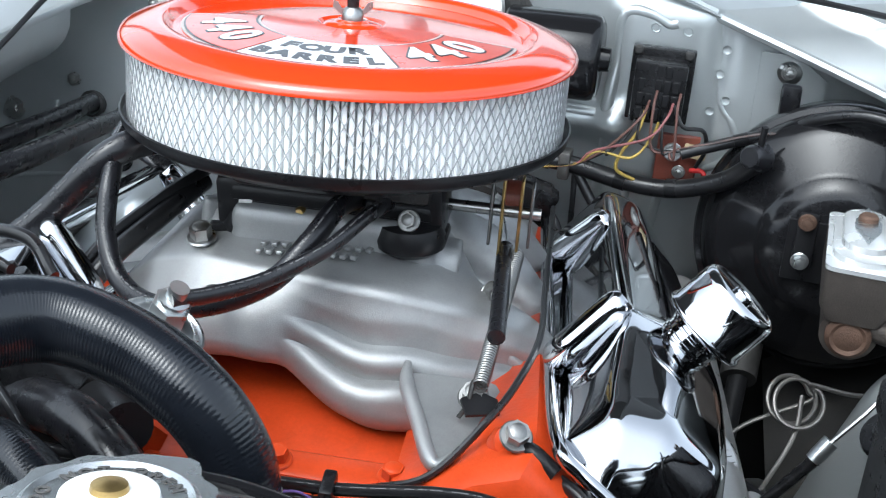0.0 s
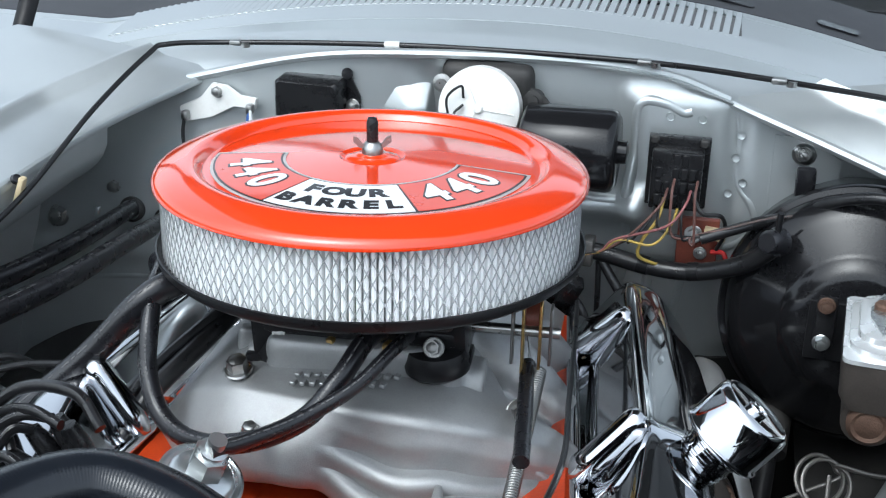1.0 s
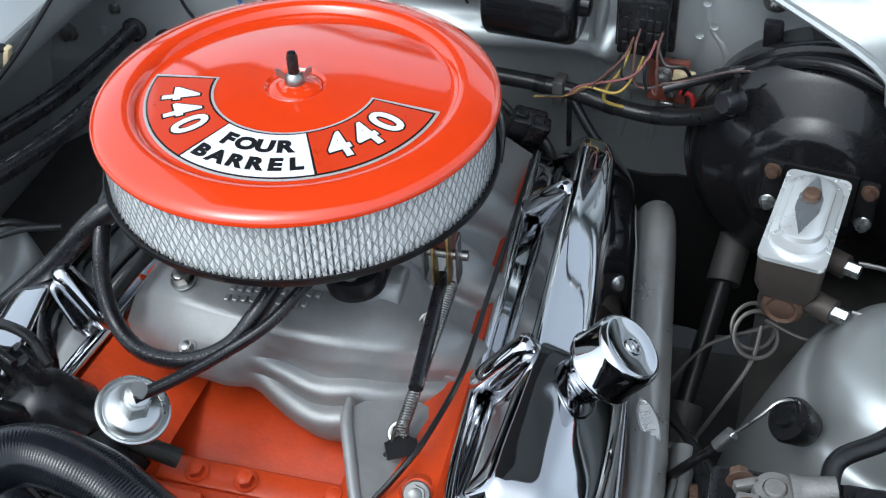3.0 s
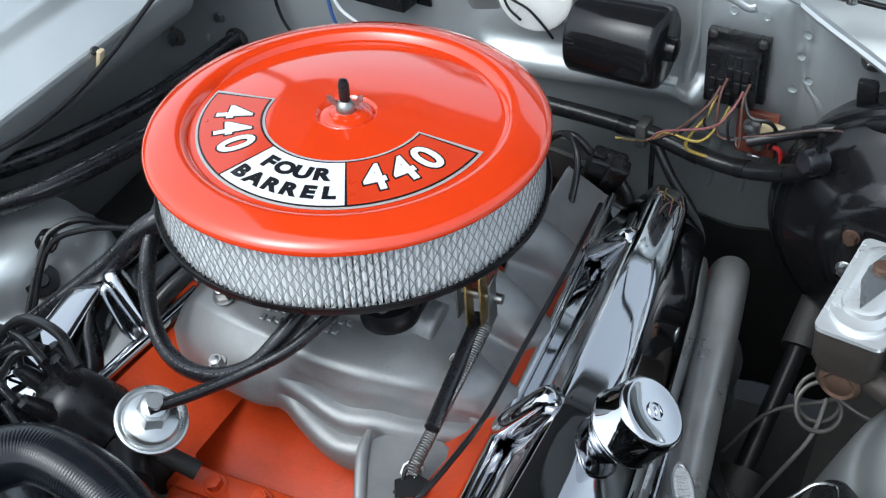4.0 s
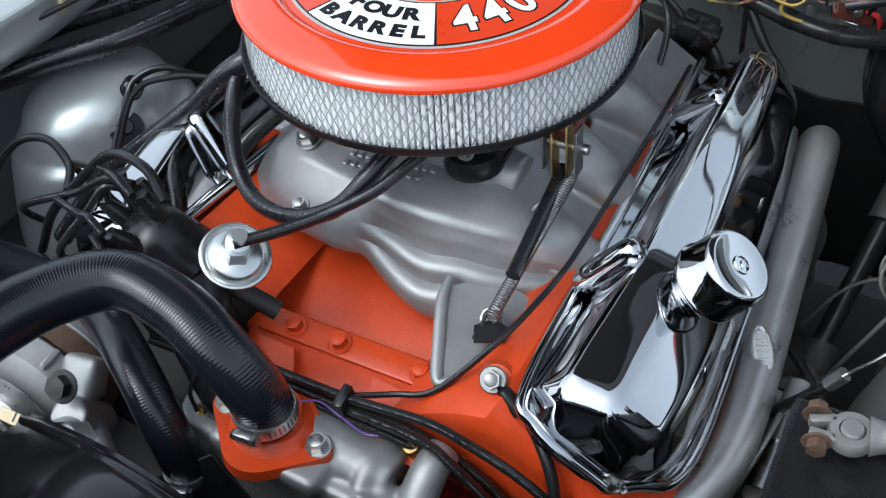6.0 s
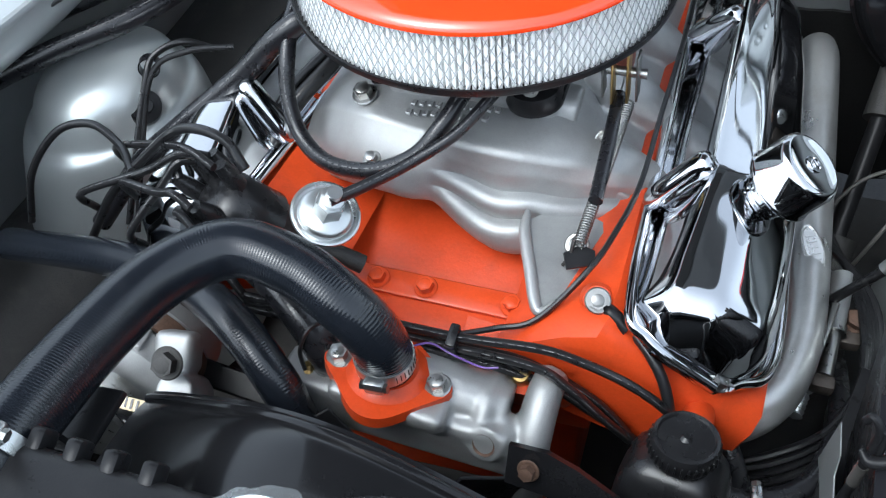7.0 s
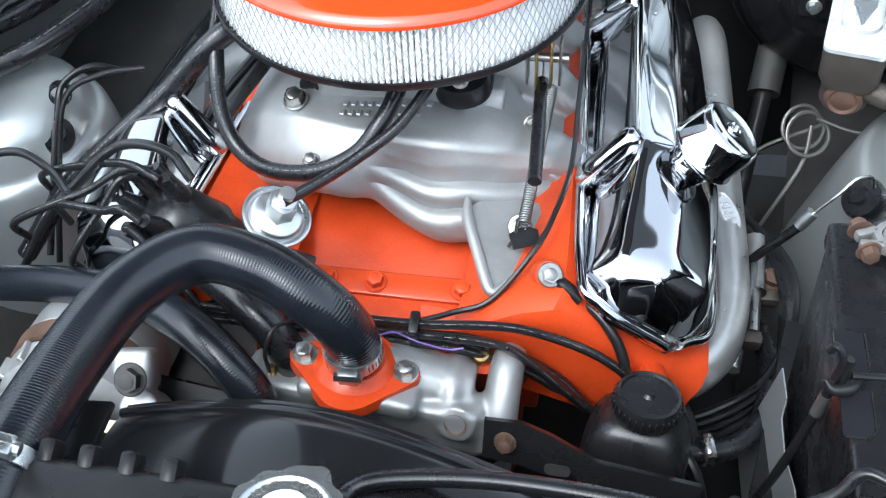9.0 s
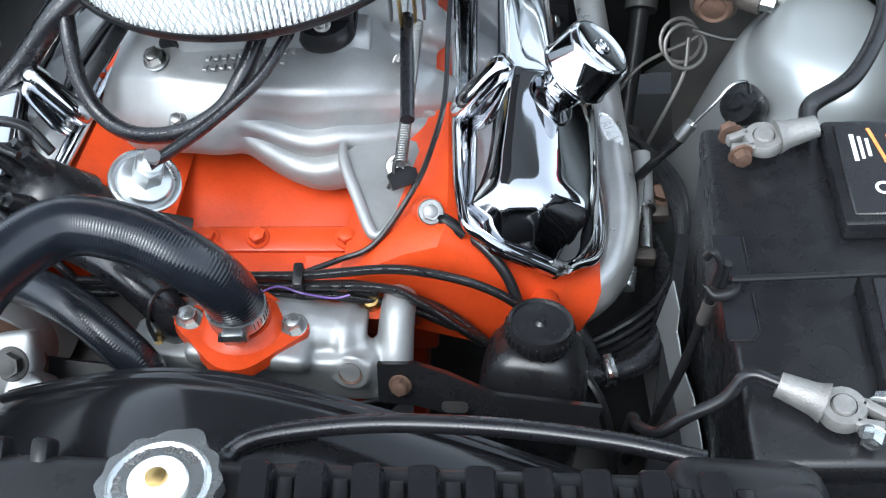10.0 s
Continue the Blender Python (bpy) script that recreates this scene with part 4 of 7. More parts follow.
def runner_front(u, v):
    """The front of the casting: plateau, crest, then a face with two stepped runner ridges."""
    x = -0.150 + 0.350 * u
    yc = along(x, (-0.15, -0.118), (-0.08, -0.135), (0.02, -0.141), (0.07, -0.135), (0.12, -0.118), (0.200, -0.075))
    zc = along(x, (-0.15, 0.806), (-0.125, 0.828), (-0.08, 0.843), (0.02, 0.8455), (0.07, 0.842), (0.12, 0.831), (0.150, 0.819), (0.172, 0.807), (0.188, 0.794), (0.195, 0.780), (0.200, 0.765))
    yb = along(x, (-0.15, -0.155), (-0.09, -0.170), (-0.02, -0.177), (0.005, -0.164), (0.035, -0.172), (0.078, -0.183), (0.12, -0.168), (0.200, -0.120))
    zb = along(x, (-0.15, 0.775), (-0.09, 0.792), (-0.03, 0.803), (0.0, 0.799), (0.02, 0.788), (0.045, 0.775), (0.078, 0.770), (0.12, 0.768), (0.18, 0.762), (0.200, 0.745))
    if v < 0.35:
        w = v / 0.35
        return (x, yc + (along(x, (0.09, 0.11), (0.15, 0.05), (0.20, 0.01)) * (1 - w)), zc + 0.010 * (1 - w) ** 1.5 - 0.004 * w ** 4 - 0.05 * max(0.0, min(1.0, (x - 0.08) / 0.05)) * (1 - w) ** 3)
    w = (v - 0.35) / 0.65
    k = max(0.0, min(1.0, (x - 0.000) / 0.035))
    k = k * k * (3 - 2 * k)
    sx = along(x, (0.0, 0), (0.06, 0.06), (0.09, -0.02), (0.12, 0.02), (0.185, 0.0))
    step = 0.0
    for at, amp in ((0.47 + sx, 0.0105), (0.74 + sx, 0.0115)):
        step += amp * (1 / (1 + math.exp(-(w - at) / 0.018)) - min(1.0, max(0.0, (w - at + 0.30) / 0.60)) if abs(w - at) < 0.30 else 0.0)
    rollin = 0.012 * max(0.0, (w - 0.92) / 0.08) ** 2
    y = yc + (yb - yc) * (w ** 1.15) - k * step * 1.5 + rollin - (1 - k) * 0.006 * math.sin(math.pi * w)
    z = zc + (zb - zc) * w - 0.004 + k * step * 0.6
    return (x, y, z - 0.004 * max(0.0, (w - 0.92) / 0.08))


def smooth_front(u, v):
    p = V((0, 0, 0))
    for du in (-0.026, -0.013, 0, 0.013, 0.026):
        p += V(runner_front(min(1, max(0, u + du)), v))
    p /= 5
    return (-0.150 + 0.350 * u, p.y, p.z)


part("front_runner", grid_surface(smooth_front, 130, 90, -0.008), M_CAST, mani, "", 60)
bm = bmesh.new()
box((0.165, 0.215, 0.050), ENG @ Matrix.Translation((0.0, 0.0, 0.036)), 0.010, 2, bm)
tube([eng(0.05, -0.02, 0.035), eng(0.11, -0.01, 0.015), eng(0.160, 0.0, -0.035)], [0.030, 0.032, 0.028], 16, 6, bm)
tube([eng(-0.05, -0.02, 0.035), eng(-0.11, -0.01, 0.015), eng(-0.160, 0.0, -0.035)], [0.030, 0.032, 0.028], 16, 6, bm)
tube([eng(0.05, 0.06, 0.03), eng(0.11, 0.10, 0.01), eng(0.160, 0.12, -0.04)], [0.030, 0.032, 0.028], 16, 6, bm)
tube([eng(-0.05, 0.06, 0.03), eng(-0.11, 0.10, 0.01), eng(-0.160, 0.12, -0.04)], [0.030, 0.032, 0.028], 16, 6, bm)
tube([eng(-0.10, -0.075, 0.028), eng(0.0, -0.08, 0.030), eng(0.10, -0.075, 0.022)], 0.024, 16, 6, bm)
for sg in (-1, 1):
    loft([[eng(sg * s_, f_, h_) for s_, h_ in ((0.110, 0.006), (0.180, -0.040), (0.168, -0.066), (0.10, -0.04))] for f_ in (-0.13, 0.27)], bm=bm)
part("casting", blend(bm, 0.003, 8), M_CAST, mani, "", 60)
# fin with its raised left edge and spring anchor
fin = [V(p) for p in ((0.100, -0.174, 0.806), (0.137, -0.244, 0.791), (0.147, -0.241, 0.793), (0.170, -0.200, 0.799), (0.186, -0.150, 0.792), (0.150, -0.140, 0.792), (0.112, -0.145, 0.792))]
part("corner_fin", bevelled(loft([fin, [p + V((0.004, 0.016, -0.036)) for p in fin]]), 0.003, 2), M_CAST, mani)
part("fin_rib", tube([(0.098, -0.166, 0.809), (0.103, -0.186, 0.805), (0.120, -0.217, 0.798), (0.136, -0.245, 0.791), (0.144, -0.246, 0.791), (0.154, -0.230, 0.795)], [0.003, 0.0055, 0.0055, 0.0055, 0.004, 0.002], 12, 6), M_CAST, mani)
for p in ((-0.047, -0.181, 0.840),):
    bolt(V(p) - V((0, 0, 0.003)), (0, -0.25, 1), 0.0054, M_STEEL, mani)
bolt((0.150, -0.182, 0.803), (0.0, -0.5, 0.9), 0.0070, M_SPRING, mani)
# cast lettering, too worn to read
for row, (y, z) in enumerate(((-0.118, 0.8550), (-0.129, 0.8535))):
    for k in range(11):
        if (k + row) % 6 == 5:
            continue
        part("cast_letter", box((0.0050, 0.0075, 0.0030), pose(-0.033 + 0.0080 * k, y + 0.0014 * k, z + 0.0003 * k, -4, 3, 0), 0.0008, 1), M_CAST, mani)
bm = bmesh.new()
box((0.020, 0.018, 0.040), pose(-0.103, -0.068, 0.842, -10, 8, 30), 0.004, 2, bm)
box((0.034, 0.022, 0.022), pose(-0.080, -0.092, 0.838, 0, 0, 12), 0.003, 2, bm)
part("cast_post", blend(bm, 0.002, 2), M_CAST, mani)
bolt((-0.086, -0.121, 0.851), (0, -0.2, 1), 0.0078, M_STEEL, mani, "bolt", "large steel hold-down bolt")
part("vacuum_boss", lathe([(0.018, -0.02), (0.016, 0.018), (0.013, 0.022), (0, 0.022)], 24, frame_on((-0.062, -0.075, 0.862), (0, -0.2, 1))), M_CAST, mani)

# throttle return springs
spr = thing("return_spring", "pair of steel throttle return springs, one in a black sleeve", "spring", (0.148, -0.184, 0.80), "throttle return springs", hub=(0.145, -0.14, 0.82))
a, b = V((0.139, -0.050, 0.853)), V((0.158, -0.160, 0.838))
part("sleeve", tube([a, b], 0.0060, 16, 6), M_RUBBER, spr, "black rubber sleeve")


def coil(a, b, r, turns, wire, n=10):
    d = b - a
    m = frame_on(a, d)
    pts = [m @ V((r * math.cos(2 * math.pi * t / n), r * math.sin(2 * math.pi * t / n), d.length * t / (turns * n))) for t in range(turns * n + 1)]
    return tube(pts, wire, 5, 1, None, True, False)


part("coil", coil(V((0.149, -0.056, 0.852)), V((0.156, -0.190, 0.817)), 0.0048, 60, 0.0008), M_SPRING, spr, "bare steel coil")
part("end_wire", tube([(0.139, -0.052, 0.853), (0.136, -0.030, 0.853), (0.126, 0.005, 0.855), (0.120, 0.02, 0.860)], 0.001, 6), M_STEEL, spr)
part("anchor_clip", plate([(-0.012, -0.010), (0.012, -0.008), (0.014, 0.004), (0.004, 0.010), (-0.012, 0.004)], 0.002, pose(0.157, -0.194, 0.806, 20, 10, 35), 0.0005, 1), M_SATIN, spr)
part("anchor_hook", tube([(0.150, -0.180, 0.812), (0.151, -0.188, 0.818), (0.150, -0.196, 0.806), (0.146, -0.200, 0.798)], 0.0016, 6), M_DARKMETAL, spr)

# ---------------------------------------------------------------- exhaust header
head = thing("exhaust_header", "silver coated steel exhaust header along the cylinder head", "exhaust header", (0.31, 0.0, 0.60))
part("primary_tube", tube([(0.290, 0.245, 0.690), (0.297, 0.205, 0.706), (0.312, 0.11, 0.704), (0.329, 0.0, 0.698), (0.342, -0.09, 0.695), (0.346, -0.15, 0.697), (0.337, -0.205, 0.702), (0.312, -0.240, 0.704), (0.282, -0.242, 0.690), (0.255, -0.225, 0.655)], 0.0215, 28, 8), M_HEADER, head)
bdg = part("badge", lathe([(0, 0.0018), (0.011, 0.0018), (0.0118, 0.0006), (0.013, 0.0014), (0.0145, 0.0)], 32, frame_on((0.3375, -0.052, 0.7175), (0.15, -0.25, 1)) @ Matrix.Diagonal((0.72, 1.75, 1, 1))), M_HEADER, head, "oval embossed maker's badge")
for k in range(5):
    part("embossed_bar", box((0.0095, 0.0036, 0.0010), frame_on((0.3375, -0.052, 0.7175), (0.15, -0.25, 1)) @ Matrix.Translation((0.0, -0.012 + 0.006 * k, 0.0020)), 0.0003, 1), M_HEADER, bdg)
for k, y in enumerate((0.20, 0.10, -0.02, -0.14)):
    part("primary_tube", tube([(0.262, y, 0.655), (0.29, y, 0.640), (0.315, y + 0.01, 0.58), (0.318, y + 0.05, 0.45)], 0.020, 18, 6), M_HEADER, head)
headl = thing("exhaust_header", "silver coated steel exhaust header in the shade of the inner fender", "exhaust header", (-0.31, 0.0, 0.60))
for k, y in enumerate((0.20, 0.10, -0.02, -0.14)):
    part("primary_tube", tube([(-0.262, y, 0.70), (-0.31, y, 0.68), (-0.34, y + 0.01, 0.60), (-0.34, y + 0.05, 0.45)], 0.020, 18, 6), M_HEADER, headl)

# ---------------------------------------------------------------- vacuum valve and its bracket
vvm = frame_on((-0.047, -0.258, 0.846), (0.42, -0.12, 0.90))
vv = thing("vacuum_valve", "round zinc-plated vacuum valve with a hex fitting", "vacuum valve", (-0.047, -0.258, 0.82), "", hub=(-0.045, -0.258, 0.85))
part("disc", lathe([(0, -0.006), (0.022, -0.006), (0.0272, -0.001), (0.0282, 0.001), (0.0278, 0.0030), (0.0262, 0.0034), (0.0248, 0.0018), (0.0225, 0.0016), (0.0210, 0.0050), (0.0190, 0.0066), (0.0140, 0.0082), (0.010, 0.010), (0, 0.010)], 48, vvm), M_ZINC, vv)
part("hex_fitting", plate(hexagon(0.0125), 0.019, vvm @ Matrix.Translation((0, 0, 0.008)), 0.001, 1), M_ZINC, vv)
part("nipple", lathe([(0.0095, 0.025), (0.0095, 0.031), (0.006, 0.032), (0.006, 0.040), (0, 0.040)], 20, vvm), M_ZINC, vv)
part("stem", tube([vvm @ V((0, 0, -0.006)), vvm @ V((0, 0.0, -0.05)), eng(-0.06, -0.23, -0.06)], 0.008, 12), M_DARKMETAL, vv)


def hose_thing(name, label, category, pts, r, mat, n=14, group="", print_along=False):
    root = thing(name, label, category, pts[0], group)
    part("hose" if r > 0.004 else "wire", tube(pts, r, n, 8), mat, root)
    if print_along:
        printed_line(pts, r, root)
    return root


def printed_line(pts, r, root, turn=V((0.2, -0.45, 0.85))):
    """Pale worn printing along a hose, as short dashes on its upper side."""
    path = spline(pts, 24)
    bm = bmesh.new()
    rnd = random.Random(len(pts) * 7 + int(r * 10000))
    for i in range(2, len(path) - 2):
        if rnd.random() < 0.45:
            continue
        tan = (path[i + 1] - path[i - 1]).normalized()
        up = (turn - tan * turn.dot(tan)).normalized()
        side = tan.cross(up)
        c = path[i] + up * (r - 0.0001)
        L, W = min(0.0035, 0.3 * (path[i + 1] - path[i - 1]).length), min(0.0007, r * 0.10) * rnd.uniform(0.6, 1)
        vs = [bm.verts.new(c + tan * a * L + side * b * W + up * h) for h in (0.0, 0.00035) for a, b in ((-1, -1), (1, -1), (1, 1), (-1, 1))]
        for q in ((0, 1, 2, 3), (4, 5, 6, 7), (0, 1, 5, 4), (1, 2, 6, 5), (2, 3, 7, 6), (3, 0, 4, 7)):
            bm.faces.new([vs[k] for k in q])
    tagged(part("printed_line", bm, M_PRINT, root, "pale worn printing"), kind="stuff")


hose_thing("vacuum_hose", "black rubber vacuum hose looping over the manifold", "hose",
           [(0.030, -0.075, 0.885), (0.028, -0.120, 0.893), (0.020, -0.158, 0.880), (0.0, -0.182, 0.858), (-0.040, -0.196, 0.840), (-0.090, -0.192, 0.828), (-0.128, -0.176, 0.834), (-0.150, -0.155, 0.858), (-0.158, -0.130, 0.888), (-0.172, -0.090, 0.905), (-0.20, -0.02, 0.895), (-0.235, 0.10, 0.84), (-0.25, 0.22, 0.80)], 0.0078, M_RUBBER, print_along=True)
hose_thing("vacuum_hose", "thin black vacuum hose to the zinc vacuum valve", "hose",
           [(0.055, -0.070, 0.885), (0.052, -0.125, 0.892), (0.035, -0.165, 0.880), (0.005, -0.200, 0.868), (-0.018, -0.235, 0.868), (-0.034, -0.262, 0.872)], 0.0052, M_RUBBER, print_along=True)
hose_thing("heater_hose", "black rubber hose crossing the passenger valve cover", "hose",
           [(-0.06, 0.06, 0.885), (-0.120, -0.040, 0.900), (-0.158, -0.110, 0.905), (-0.215, -0.145, 0.855), (-0.275, -0.182, 0.808), (-0.325, -0.215, 0.765), (-0.37, -0.26, 0.70)], 0.0112, M_RUBBER, 16, print_along=True)

# ---------------------------------------------------------------- thermostat housing and upper hose
hose = thing("radiator_hose", "thick black ribbed rubber upper radiator hose", "hose", (0.057, -0.358, 0.83))
part("hose_body", tube([(0.048, -0.343, 0.795), (0.046, -0.341, 0.828), (0.024, -0.338, 0.858), (-0.020, -0.332, 0.877), (-0.068, -0.341, 0.888), (-0.098, -0.388, 0.893), (-0.100, -0.455, 0.902), (-0.084, -0.530, 0.918), (-0.072, -0.58, 0.918)], 0.0228, 32, 12), M_HOSE, hose)


def clamp(p, axis, r, parent, w=0.011, turn=0.0):
    m = frame_on(p, axis) @ pose(0, 0, 0, 0, 0, turn)
    c = part("hose_clamp", lathe([(r - 0.0005, -w / 2), (r + 0.0012, -w / 2), (r + 0.0012, w / 2), (r - 0.0005, w / 2), (r - 0.0005, -w / 2)], 40, m), M_ZINC, parent, "zinc worm-drive hose clamp")
    part("worm_housing", box((0.016, 0.008, w * 1.1), m @ Matrix.Translation((0, -r - 0.004, 0)), 0.002, 2), M_ZINC, c)
    part("worm_screw", plate(hexagon(0.0042), 0.022, m @ pose(-0.011, -r - 0.004, 0, 0, 90, 0)), M_STEEL, c)
    for k in range(14):
        part("slot", box((0.0008, 0.0006, w * 0.55), m @ pose(0, 0, 0, 0, 0, 40 + k * 9) @ Matrix.Translation((0, -r - 0.0013, 0))), M_INK, c)
    return c


clamp((0.0475, -0.3425, 0.806), (0.0, 0.1, 1), 0.0232, hose, 0.012, 12)
clamp((-0.081, -0.541, 0.9195), (0.2, -1, 0.1), 0.0232, hose, 0.012, 160)
th = thing("thermostat_housing", "orange painted thermostat housing below the radiator hose", "thermostat housing", (0.055, -0.355, 0.80), hub=(0.045, -0.346, 0.792))
TH = pose(0.045, -0.342, 0.773, -4, 4, 5) @ Matrix.Scale(0.97, 4)
dia = []
for k in range(48):
    a = 2 * math.pi * k / 48
    dia.append((0.036 * math.cos(a) + 0.016 * math.copysign(abs(math.cos(a)) ** 7, math.cos(a)), (0.036 if math.sin(a) > 0 else 0.046) * math.sin(a) * (1 - 0.25 * abs(math.cos(a)) ** 3)))
part("flange", plate(dia, 0.011, TH, 0.003, 2), M_ORANGE, th)
part("neck", lathe([(0.033, 0.010), (0.029, 0.014), (0.0235, 0.018), (0.0225, 0.03), (0, 0.03)], 36, TH), M_ORANGE, th)
for dx in (-0.040, 0.040):
    bolt(TH @ V((dx, 0, 0.011)), (0, -0.1, 1), 0.0066, M_STEEL, th)

# ---------------------------------------------------------------- water pump housing
wp = thing("water_pump_housing", "bare cast-aluminium water pump housing at the front of the engine", "water pump", (0.08, -0.33, 0.60))
bm = bmesh.new()
tube([(-0.035, -0.350, 0.765), (0.02, -0.350, 0.775), (0.08, -0.345, 0.778), (0.145, -0.340, 0.770)], [0.024, 0.030, 0.030, 0.024], 16, 6, bm)
box((0.20, 0.035, 0.05), pose(0.06, -0.372, 0.762, -12, 0, 5), 0.008, 2, bm)
tube([(0.170, -0.302, 0.788), (0.170, -0.330, 0.785), (0.172, -0.372, 0.752), (0.172, -0.385, 0.70)], [0.014, 0.015, 0.016, 0.016], 16, 6, bm)
box((0.10, 0.08, 0.02), pose(0.055, -0.353, 0.793, -6, 4, 5), 0.006, 2, bm)
lathe([(0.016, -0.02), (0.016, 0.014), (0.0, 0.014)], 20, frame_on((0.140, -0.368, 0.772), (0, -0.8, 0.6)), bm)
tube([(0.128, -0.305, 0.772), (0.130, -0.345, 0.790), (0.132, -0.375, 0.77)], 0.010, 12, 5, bm)
tube([(0.0, -0.372, 0.775), (-0.002, -0.385, 0.74)], 0.016, 14, 3, bm)
tube([(-0.033, -0.366, 0.745), (-0.030, -0.37, 0.79)], 0.016, 14, 3, bm)
bmesh.ops.translate(bm, vec=(-0.004, 0.018, -0.024), verts=bm.verts)
part("casting", blend(bm, 0.0025, 5), M_CAST, wp, "", 60)
part("plug_hole", lathe([(0.0095, 0.0), (0.0085, -0.001), (0.0, -0.004)], 20, frame_on((0.1360, -0.3620, 0.7575), (0, -0.8, 0.6))), M_RUST, wp, "rusty recessed plug")
part("sensor", lathe([(0.0085, -0.01), (0.0085, 0.006), (0.0065, 0.010), (0, 0.010)], 18, frame_on((0.142, -0.294, 0.758), (0, -0.3, 1))), M_BRASS, wp, "brass sensor")
part("sensor_plug", box((0.026, 0.008, 0.010), pose(0.135, -0.294, 0.773, 0, 5, 0), 0.002, 2), M_PLASTIC, wp)
snd = part("temperature_sender", plate(hexagon(0.0095), 0.010, pose(-0.026, -0.361, 0.748, -10, 0, 0), 0.001, 1), M_BRASS, wp, "brass temperature sender")
part("sender_tip", lathe([(0.005, 0.009), (0.005, 0.016), (0.003, 0.018), (0.003, 0.024), (0, 0.024)], 14, pose(-0.026, -0.361, 0.748, -10, 0, 0)), M_BRASS, snd)

# lower and bypass hoses
h2 = thing("coolant_hose", "black rubber coolant hose curving down beside the water pump", "hose", (-0.02, -0.40, 0.70))
part("hose_body", tube([(-0.014, -0.400, 0.715), (-0.018, -0.396, 0.752), (-0.036, -0.385, 0.786), (-0.082, -0.364, 0.808), (-0.14, -0.345, 0.802), (-0.20, -0.335, 0.788), (-0.28, -0.33, 0.764), (-0.44, -0.33, 0.711)], 0.0175, 24, 8), M_HOSE, h2)
h3 = thing("coolant_hose", "black rubber bypass hose behind the alternator bracket", "hose", (0.0, -0.345, 0.76))
part("hose_body", tube([(-0.012, -0.345, 0.735), (-0.016, -0.342, 0.770), (-0.040, -0.330, 0.797), (-0.085, -0.31, 0.808), (-0.14, -0.29, 0.797)], 0.0165, 20, 8), M_RUBBER, h3)
clamp((-0.0135, -0.344, 0.752), (0, 0.1, 1), 0.017, h3, 0.010, 30)
clamp((-0.0165, -0.398, 0.738), (0, 0.1, 1), 0.018, h2, 0.010, 30)

# ---------------------------------------------------------------- radiator, cap, shroud
RAD = pose(0.104, -0.529, 0.937, 0, 0, 8.5)
rad = thing("radiator", "black painted radiator with a ribbed top tank", "radiator", (0.10, -0.53, 0.40))
part("top_tank", box((0.56, 0.070, 0.050), RAD @ Matrix.Translation((0.06, -0.012, -0.030)), 0.010, 3), M_SATIN, rad)
part("core", box((0.56, 0.05, 0.45), RAD @ Matrix.Translation((0.06, -0.012, -0.28)), 0.004, 1), M_DARKMETAL, rad)
for k in range(9):
    x = 0.047 + 0.0295 * k
    part("tank_rib", bevelled(loft([[RAD @ V((x + a, y - 0.008, z)) for a, y in rounded(w, l, 0.0035, 4)] for w, l, z in ((0.0168, 0.062, -0.012), (0.0163, 0.061, 0.0005), (0.0143, 0.058, 0.0035))]), 0.0008, 2), M_GLOSSBLACK, rad)
    part("tank_panel", box((0.0090, 0.050, 0.003), RAD @ pose(x + 0.0148, -0.010, -0.0040, 0, 0, 0), 0.001, 1), M_SATIN, rad)
part("tank_seam", box((0.56, 0.080, 0.006), RAD @ Matrix.Translation((0.06, -0.010, -0.058)), 0.002, 1), M_SATIN, rad)
for k in range(3):
    part("embossed_bar", box((0.0035, 0.018, 0.0012), RAD @ Matrix.Translation((0.187 + 0.006 * k, -0.012, 0.0)), 0.0004, 1), M_SATIN, rad)
part("tank_end", box((0.085, 0.075, 0.055), RAD @ pose(0.30, 0.0, -0.035, 8, 6, 0), 0.016, 3), M_SATIN, rad)
part("outlet_neck", tube([(-0.074, -0.570, 0.918), (-0.070, -0.61, 0.915)], 0.0215, 24, 3), M_SATIN, rad)
for k in range(6):
    part("end_lug", box((0.011, 0.016, 0.014), RAD @ pose(-0.21 + 0.026 * k, 0.026, -0.012, 18, 0, 0), 0.003, 2), M_SATIN, rad)
CAPP = V((0.100, -0.526, 0.934))
rc = thing("pressure_cap", "zinc-plated radiator pressure cap with stamped lettering", "pressure cap", CAPP, "", hub=(0.098, -0.524, 0.935))
CM = Matrix.Translation(CAPP) @ pose(0, 0, 0, -8, 0, 10) @ Matrix.Scale(0.89, 4)
part("neck", lathe([(0.026, -0.03), (0.026, -0.004), (0.029, 0.0), (0, 0.0)], 32, CM), M_ZINC, rc)
rim = []
for k in range(60):
    a = 2 * math.pi * k / 60
    r_ = 0.0335 + 0.0012 * math.cos(a * 12) + 0.006 * max(0.0, math.cos(a - 1.2)) ** 24 + 0.006 * max(0.0, math.cos(a - 1.2 - math.pi)) ** 24
    rim.append((r_ * math.cos(a), r_ * math.sin(a)))
capd = part("disc", plate(rim, 0.009, CM, 0.002, 2), M_ZINC, rc)
part("ring", lathe([(0.0285, 0.009), (0.0265, 0.0105), (0.0245, 0.009)], 40, CM), M_ZINC, capd)
part("raised_crown", lathe([(0.0165, 0.009), (0.0155, 0.0125), (0.0130, 0.0135), (0.0, 0.0135)], 36, CM), M_WHITEPAINT, rc, "pale raised crown")
part("rivet", lathe([(0.0062, 0.0135), (0.0058, 0.0155), (0.003, 0.0165), (0, 0.0165)], 20, CM), M_BRASS, rc, "brass rivet")
